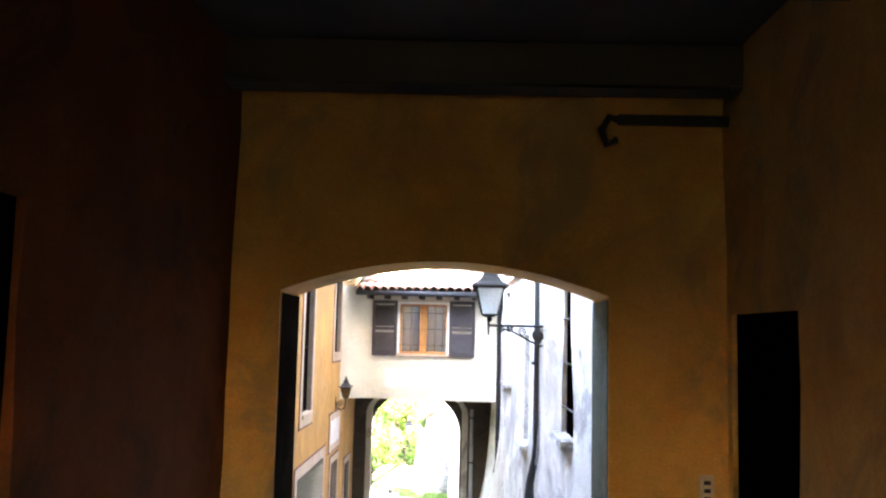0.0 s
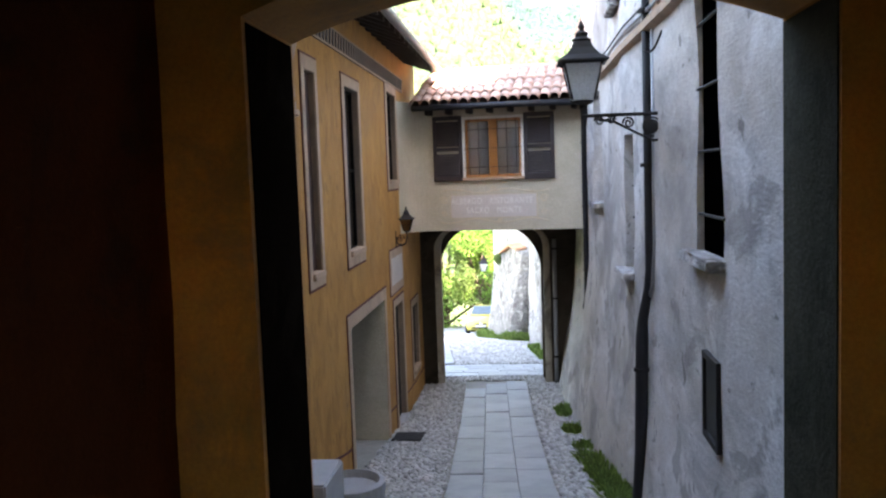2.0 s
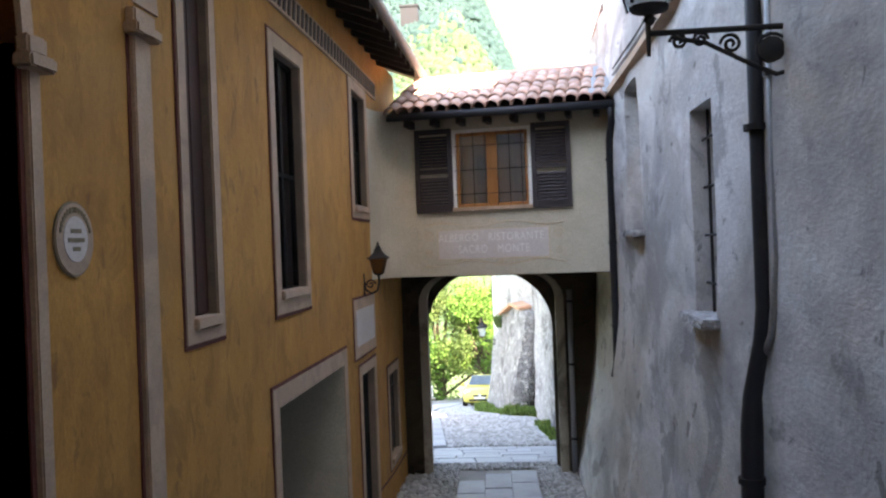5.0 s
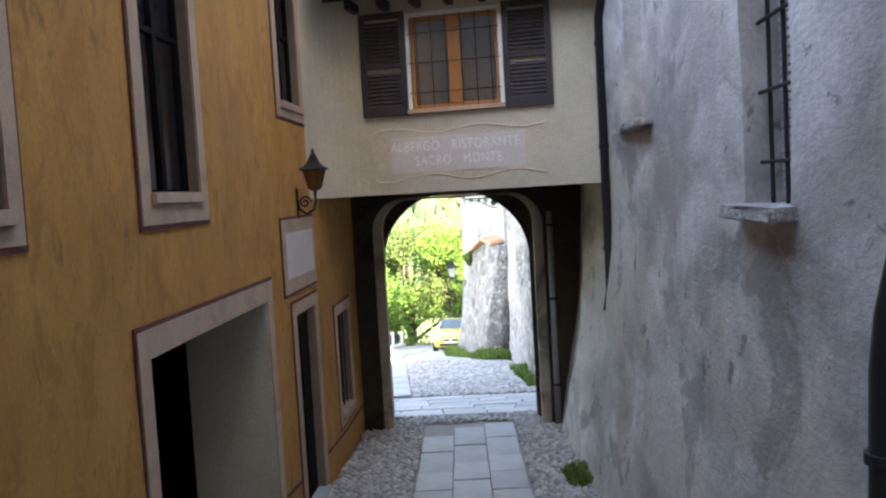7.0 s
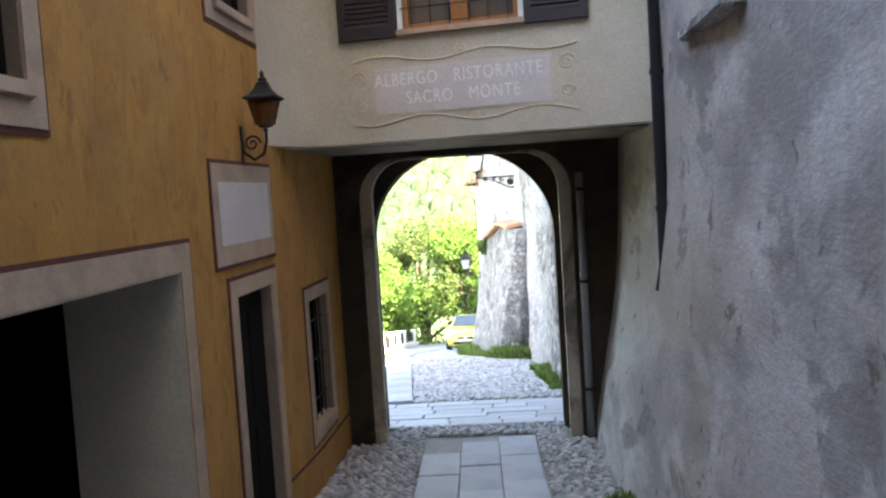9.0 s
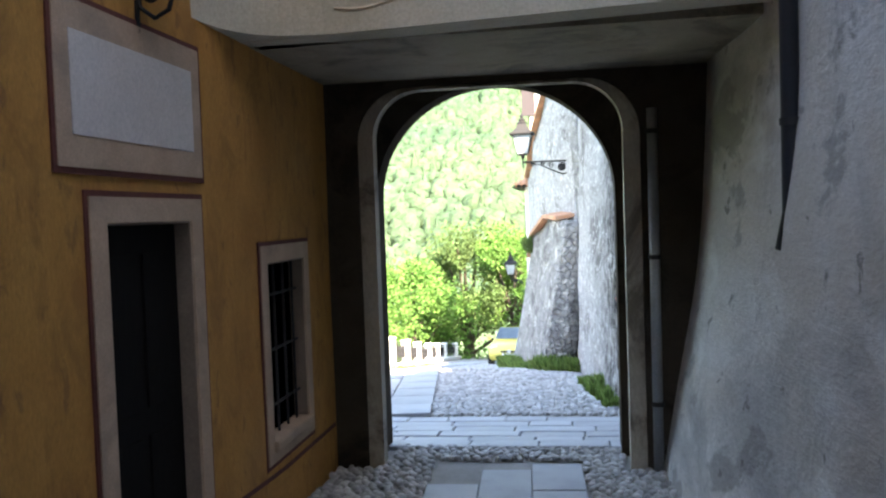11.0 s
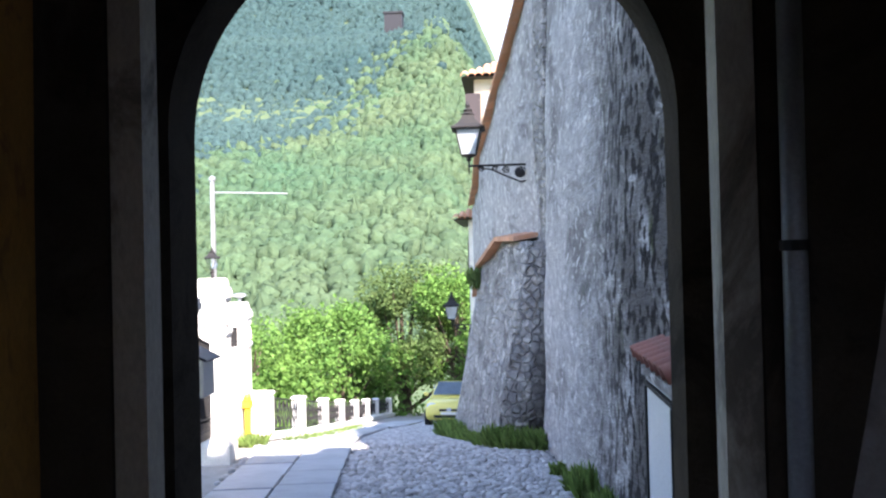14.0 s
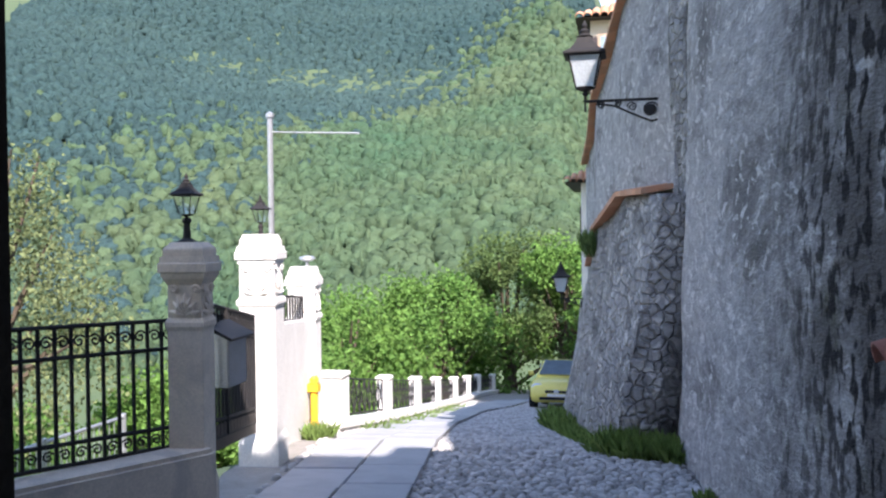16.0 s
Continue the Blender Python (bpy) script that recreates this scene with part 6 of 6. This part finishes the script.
def raw_mesh(name, verts, faces, material, parent=None):
    me = bpy.data.meshes.new(name)
    me.from_pydata([tuple(v) for v in verts], [], faces)
    me.materials.append(material)
    ob = new(name, me)
    if parent:
        ob.parent = parent
    return ob


def tree(x, y, z, h, r, leaf, seed, leaves=13000, size=0.2, label="leafy green deciduous tree below the road", droop=0.0, clumps=46):
    rnd = random.Random(seed)
    t = thing("tree", label, "tree", (x, y, z), group="valley trees")
    bm = bmesh.new()
    top = Vector((rnd.uniform(-0.4, 0.4), rnd.uniform(-0.4, 0.4), h * 0.8))
    tube(bm, [(0, 0, -1.5), (0.05, 0, h * 0.3), top * 0.75, top], [r * 0.09, r * 0.075, r * 0.045, r * 0.02], 8)
    cs = []
    for k in range(clumps):
        a, e = rnd.uniform(0, math.tau), rnd.uniform(-0.35, 1.0)
        rad = r * math.sqrt(max(0.05, 1 - (max(e, 0) * 0.95) ** 2)) * rnd.uniform(0.45, 1.0)
        c = Vector((rad * math.cos(a), rad * math.sin(a), h * 0.58 + e * h * 0.40))
        cs.append((c, r * rnd.uniform(0.16, 0.34)))
        if k % 3 == 0:
            tube(bm, [top * rnd.uniform(0.35, 0.7), c * 0.6 + top * 0.2, c], [r * 0.035, r * 0.022, r * 0.008], 5)
    part("trunk", bm, BARK, t, "brown trunk and limbs")
    pts = []
    for k in range(leaves):
        c, s = cs[rnd.randrange(len(cs))]
        d = Vector((rnd.gauss(0, 1), rnd.gauss(0, 1), rnd.gauss(0, 0.8))).normalized() * s * rnd.uniform(0.55, 1.05)
        pts.append(c + d - Vector((0, 0, droop * rnd.random() * r * 0.6)))
    raw_mesh("crown", *leaf_cloud(pts, size, rnd, droop), leaf, t)
    return t


def tuft(x, y, z, r, h, seed, material=WEED, n=70, label="green weeds growing at the wall foot", wall=0.0):
    rnd = random.Random(seed)
    verts, faces = [], []
    for k in range(n):
        a, d = rnd.uniform(0, math.tau), r * math.sqrt(rnd.random())
        p = Vector((d * math.cos(a), d * math.sin(a), 0))
        tip = p * 1.25 + Vector((rnd.gauss(0, 0.3) * r, rnd.gauss(0, 0.3) * r, h * rnd.uniform(0.4, 1.0)))
        s = (tip - p).cross(Vector((rnd.gauss(0, 1), rnd.gauss(0, 1), 0.2))).normalized() * (h * rnd.uniform(0.02, 0.06) + 0.004)
        m = p.lerp(tip, 0.55) + Vector((0, 0, 0.1 * h))
        i = len(verts)
        verts += [p, m + s, tip, m - s]
        faces += [(i, i + 1, i + 2), (i, i + 2, i + 3)]
    ob = raw_mesh("weed_tuft", verts, faces, material)
    ob.location = (x, y, z)
    return tagged(ob, label, "plant", "weeds along the walls")


rnd = random.Random(5)
for k, y in enumerate((10.9, 11.3, 11.8, 12.2, 12.6, 13.1, 13.7, 14.3, 15.6, 17.2, 17.5)):
    x = right_x(y, ground_z(y)) - 0.12
    tuft(x, y, ground_z(y), 0.18 if y < 14 else 0.14, rnd.uniform(0.10, 0.24), 20 + k, n=260)
for k, (y, h) in enumerate(((20.65, 0.22), (23.9, 0.2), (24.4, 0.28), (25.0, 0.4), (25.4, 0.3), (26.4, 0.2))):
    tuft(lerp_table(W1, y) - 0.04, y, ground_z(y), 0.13, h, 60 + k, n=300)
for k in range(16):
    y = 29.1 + k * 0.42
    tuft(lerp_table(W2_LOW, y) + 0.0, y, ground_z(y), 0.10 + 0.008 * k, 0.12 + 0.028 * k * rnd.uniform(0.6, 1.1), 90 + k, n=320, label="long grass and weeds at the stone wall")
for k in range(7):
    tuft(0.05 + 0.12 * k, 28.85 - 0.06 * k, ground_z(28.9), 0.22, 0.35, 130 + k, n=240)
tuft(0.62, 29.35, -0.7, 0.16, 0.4, 150, LEAF_DARK, 120, "fern growing from the wall joint")
tuft(-0.22, 32.9, -0.75, 0.2, 0.5, 151, LEAF_DARK, 140, "creeper hanging on the stone wall")
tuft(-3.55, 29.5, ground_z(29.5), 0.2, 0.25, 152, n=260)
for k in range(8):
    y = 32 + 1.6 * k
    tuft(rail_x(y) + 0.35, y, ground_z(y), 0.25, 0.16, 160 + k, n=80, label="low grass along the white kerb")

tree(-10.5, 52, -10.5, 7.6, 3.6, LEAF, 1)
tree(-8.2, 57, -11.5, 9.0, 3.9, LEAF, 2)
tree(-5.2, 62, -11.5, 10.8, 3.6, LEAF_DARK, 3, label="olive-green deciduous tree by the road bend")
tree(-2.2, 60, -9.5, 8.6, 3.0, LEAF, 4)
tree(-13.5, 60, -13, 9.0, 4.6, LEAF, 5)
tree(-17.0, 55, -15, 9.0, 4.8, LEAF_DARK, 6, label="olive-green deciduous tree below the road")
tree(1.2, 66, -9.5, 9.0, 3.2, LEAF_DARK, 7, label="olive-green deciduous tree by the road bend")
tree(-10.0, 47, -10.6, 5.8, 2.6, LEAF, 8)
tree(-23, 48, -17, 10, 5.2, LEAF, 12)
tree(-15.2, 37.5, -8.5, 10.8, 3.2, LEAF_PALE, 9, 9000, 0.13, "pale drooping willow beside the terrace", 0.9, 60)
tree(-14.6, 32, -9.5, 7.0, 3.0, LEAF_PALE, 10, 8000, 0.13, "pale drooping willow beside the terrace", 0.7, 50)
tree(-9.6, 31, -9.0, 4.6, 2.2, WEED, 11, 4200, 0.16, "bushy green shrub below the fence")
tree(-12, 42, -11, 6.5, 3.2, LEAF, 13)

# ---- wooded mountainside ----
rnd = random.Random(11)
nrng = np.random.default_rng(4)
ico = bmesh.new()
bmesh.ops.create_icosphere(ico, subdivisions=2, radius=0.95)
bmesh.ops.delete(ico, geom=[v for v in ico.verts if v.co.z < -0.6], context="VERTS")
ico.verts.index_update()
iv = np.array([v.co[:] for v in ico.verts])
iface = np.array([[v.index for v in f.verts] for f in ico.faces])
ico.free()


def canopy_shape(sprays):
    """One tree crown: a rough core with short leafy sprays standing off it."""
    vs, fs = [core_v * (1 + nrng.uniform(-0.24, 0.2, (len(core_v), 1)))], core_f.tolist()
    off = len(core_v)
    for k in range(sprays):
        d = nrng.normal(size=3)
        d[2] = abs(d[2]) * 0.9 - 0.1
        d /= np.linalg.norm(d)
        c = d * nrng.uniform(0.86, 1.06)
        nn = d + nrng.normal(scale=0.28, size=3)
        nn /= np.linalg.norm(nn)
        a = np.cross(nn, nrng.normal(size=3))
        a /= np.linalg.norm(a)
        b = np.cross(nn, a)
        s = nrng.uniform(0.1, 0.22)
        vs.append(np.array([c + a * s, c + b * s * 0.8, c - a * s, c - b * s * 0.8]))
        fs += [[off, off + 1, off + 2], [off, off + 2, off + 3]]
        off += 4
    return np.concatenate(vs), np.array(fs)


core_v, core_f = iv, iface
SHAPES = [canopy_shape(16) for k in range(20)]
iv, iface = SHAPES[0]
layers = {False: [], True: []}
y = 118.0
while y < 950:
    r = 1.3 + y * 0.0025
    x = -0.62 * y - 40
    while x < 0.1 * y + 30:
        px, py = x + rnd.uniform(-0.8, 0.8) * r, y + rnd.uniform(-0.8, 0.8) * r
        s = r * rnd.uniform(0.6, 1.3)
        conifer = rnd.random() < 0.10
        v = SHAPES[rnd.randrange(20)][0] * np.array([s * (0.55 if conifer else 1), s * (0.55 if conifer else 1), s * (1.9 if conifer else rnd.uniform(0.85, 1.35))])
        if conifer:
            v[:, :2] *= np.clip(1.0 - v[:, 2:3] / (2.4 * s), 0.1, 1.6)
        a = rnd.uniform(0, math.tau)
        v = v @ np.array([[math.cos(a), math.sin(a), 0], [-math.sin(a), math.cos(a), 0], [0, 0, 1]])
        v += np.array([px, py, hill_z(px, py) + s * 0.35 + max(0, (py - 400) * 0.011)])
        # beyond this line crowns take the haze-tinted colour
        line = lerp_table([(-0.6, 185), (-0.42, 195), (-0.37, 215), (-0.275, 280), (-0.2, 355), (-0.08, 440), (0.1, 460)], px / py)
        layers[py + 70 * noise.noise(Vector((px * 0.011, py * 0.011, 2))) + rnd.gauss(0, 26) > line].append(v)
        x += r * 1.3
    y += r * 1.15
for upper, label, material in ((False, "dense mixed forest covering the lower mountainside", FOREST), (True, "forest on the upper mountainside with blue haze in its colour", FOREST_HAZE)):
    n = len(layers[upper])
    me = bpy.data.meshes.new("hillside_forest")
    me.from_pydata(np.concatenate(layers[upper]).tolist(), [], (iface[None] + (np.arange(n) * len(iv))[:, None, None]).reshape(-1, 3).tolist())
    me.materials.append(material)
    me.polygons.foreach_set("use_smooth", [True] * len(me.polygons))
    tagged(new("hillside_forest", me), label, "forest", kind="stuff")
hut = thing("hillside_building", "small dark cabin among the trees on the mountainside", "building", (-61, 500, hill_z(-61, 500) + 8))
part("wall", boxes((-5, 5, -4, 4, -12, 7)), COPPER, hut, "dark blue-grey walls")
part("roof", boxes((-5.6, 5.6, -4.6, 4.6, 7, 8)), COPPER, hut)
part("base", boxes((-5, 5, -4.5, -4, -12, -6)), TRIM, hut, "pale base")
hut = thing("hillside_building", "pale building near the mountain ridge", "building", (-130, 800, hill_z(-130, 800) + 6))
part("wall", boxes((-9, 9, -5, 5, -10, 12)), TRIM, hut)
part("roof", boxes((-9.6, 9.6, -5.6, 5.6, 12, 13)), TILE_RED, hut)

# ---- paving, piece by piece ----
def slab_mesh(w, l, h, bev=0.012):
    bm = bmesh.new()
    a, b = w / 2, l / 2
    lo = [bm.verts.new((x, y, -h)) for x, y in ((-a, -b), (a, -b), (a, b), (-a, b))]
    mi = [bm.verts.new((x, y, -bev)) for x, y in ((-a, -b), (a, -b), (a, b), (-a, b))]
    hi = [bm.verts.new((x, y, 0)) for x, y in ((-a + bev, -b + bev), (a - bev, -b + bev), (a - bev, b - bev), (-a + bev, b - bev))]
    for p, q in ((lo, mi), (mi, hi)):
        for k in range(4):
            bm.faces.new((p[k], p[(k + 1) % 4], q[(k + 1) % 4], q[k]))
    bm.faces.new(hi)
    me = bpy.data.meshes.new("paving_slab")
    bm.to_mesh(me)
    bm.free()
    me.materials.append(SLAB)
    return me


def slab_centre(y):
    return 0.43 - 0.0457 * (y - 11)


rnd = random.Random(21)
lens = (0.78, 0.92, 1.05)
meshes = {l: slab_mesh(0.447, l - 0.007, 0.06, 0.008) for l in lens}
for col in (-1, 0, 1):
    y = 5.0 + 0.2 * (col + 1)
    while y < 20.3:
        l = rnd.choice(lens)
        if y + l > 20.5:
            break
        c = y + l / 2
        ob = new("paving_slab", meshes[l])
        ob.parent = alley_floor
        slope = math.atan2(ground_z(c + 0.4) - ground_z(c - 0.4), 0.8)
        ob.matrix_basis = Matrix.Translation((slab_centre(c) + col * 0.453, c, ground_z(c) + 0.045 + rnd.uniform(-0.004, 0.004))) @ Matrix.Rotation(math.atan(0.0457), 4, "Z") @ Matrix.Rotation(slope, 4, "X")
        y += l
cross = {l: slab_mesh(l - 0.014, 0.33, 0.06) for l in (0.5, 0.7, 0.9)}
for row in range(6):
    x = -2.6 + rnd.uniform(0, 0.3)
    y = 21.05 + row * 0.345
    while x < 1.35:
        l = rnd.choice((0.5, 0.7, 0.9))
        ob = new("paving_slab", cross[l])
        ob.parent = road
        ob.matrix_basis = Matrix.Translation((x + l / 2, y, ground_z(y) + 0.05 + rnd.uniform(-0.006, 0.006))) @ Matrix.Rotation(math.atan2(ground_z(y + 0.3) - ground_z(y - 0.3), 0.6), 4, "X")
        x += l
strips = [slab_mesh(0.612, l, 0.06, 0.008) for l in (0.873, 0.86, 0.88)]
for k in range(30):
    y = 23.3 + k * 0.88
    for col in (0, 1):
        ob = new("paving_slab", strips[(k + col) % 3])
        ob.parent = road
        x = lerp_table([(23, -1.5), (28, -2.15), (34, -3.0), (40, -3.5), (50, -3.2)], y) + col * 0.62 - 0.62
        ob.matrix_basis = Matrix.Translation((x, y + 0.2 * col, ground_z(y) + 0.06 + rnd.uniform(-0.006, 0.006))) @ Matrix.Rotation(0.14 if y < 34 else 0.03, 4, "Z") @ Matrix.Rotation(math.atan2(ground_z(y + 0.4) - ground_z(y - 0.4), 0.8), 4, "X")


def pebble(seed):
    r = random.Random(seed)
    bm = bmesh.new()
    n = 7
    rows = []
    for rad, z in ((1.0, -0.35), (0.92, 0.18), (0.5, 0.45)):
        rows.append([bm.verts.new((rad * math.cos(k * math.tau / n) * r.uniform(0.85, 1.12), rad * math.sin(k * math.tau / n) * r.uniform(0.85, 1.12), z)) for k in range(n)])
    for p, q in zip(rows, rows[1:]):
        for k in range(n):
            bm.faces.new((p[k], p[(k + 1) % n], q[(k + 1) % n], q[k]))
    bm.faces.new(rows[-1])
    me = bpy.data.meshes.new("cobble")
    bm.to_mesh(me)
    bm.free()
    for p in me.polygons:
        p.use_smooth = True
    me.materials.append(COBBLE)
    return me


PEBBLES = [pebble(s) for s in range(6)]
PV = [(np.array([v.co[:] for v in m.vertices]), [tuple(p.vertices) for p in m.polygons]) for m in PEBBLES]


def cobbles(area, pitch, inside, parent, parts_inside, name, label, lift=0.03):
    """Rounded stones on a jittered grid; those in the nearest stretch are parts, the rest one mesh."""
    x0, x1, y0, y1 = area
    verts, faces, off, count = [], [], 0, 0
    y, row = y0, 0
    while y < y1:
        x = x0 + (pitch * 0.5 if row % 2 else 0)
        while x < x1:
            px, py = x + rnd.uniform(-0.25, 0.25) * pitch, y + rnd.uniform(-0.25, 0.25) * pitch
            if inside(px, py):
                k = rnd.randrange(6)
                sx, sy, sz, a = pitch * rnd.uniform(0.42, 0.58), pitch * rnd.uniform(0.36, 0.5), pitch * rnd.uniform(0.4, 0.62), rnd.uniform(0, math.tau)
                z = ground_z(py) + lift + rnd.uniform(-0.006, 0.006)
                m = Matrix.Translation((px, py, z)) @ Matrix.Rotation(a, 4, "Z") @ Matrix.Diagonal((sx, sy, sz, 1))
                if parts_inside(px, py) and count < 300:
                    ob = new("cobble", PEBBLES[k])
                    ob.parent, ob.matrix_basis = parent, m
                    count += 1
                else:
                    v, f = PV[k]
                    mm = np.array(m)
                    verts.append(v @ mm[:3, :3].T + mm[:3, 3])
                    faces += [tuple(i + off for i in p) for p in f]
                    off += len(v)
            x += pitch
        y += pitch * 0.85
        row += 1
    me = bpy.data.meshes.new(name)
    me.from_pydata(np.concatenate(verts).tolist(), [], faces)
    for p in me.polygons:
        p.use_smooth = True
    me.materials.append(COBBLE)
    ob = new(name, me)
    ob.parent = parent
    return tagged(ob, label, kind="stuff")


cobbles((-1.62, 2.2, 6.0, 21.0), 0.085, lambda x, y: (abs(x - slab_centre(y)) > 0.71 or y > 20.5) and LX + 0.03 < x < right_x(y, ground_z(y)) - 0.01 and not (y > 20.2 and not -1.15 < x < 1.08),
        alley_floor, lambda x, y: 19.4 < y < 20.9, "cobble_bed", "small grey river cobbles set in earth")
cobbles((-4.9, 1.4, 23.2, 48), 0.10, lambda x, y: x < (lerp_table(W1, y) if y < 28.8 else lerp_table(W2_LOW, y)) - 0.02 and x > (lerp_table([(23, -2.9), (25, -2.7), (28, -3.2), (31, -3.75), (38.2, -4.25), (45.4, -4.75), (50, -5.0)], y))
        and abs(x - (lerp_table([(23, -1.5), (28, -2.15), (34, -3.0), (40, -3.5), (50, -3.2)], y) - 0.31)) > 0.66, road, lambda x, y: 23.2 < y < 25.2 and x > -1.2, "cobble_bed", "grey river cobbles paving the road", 0.035)
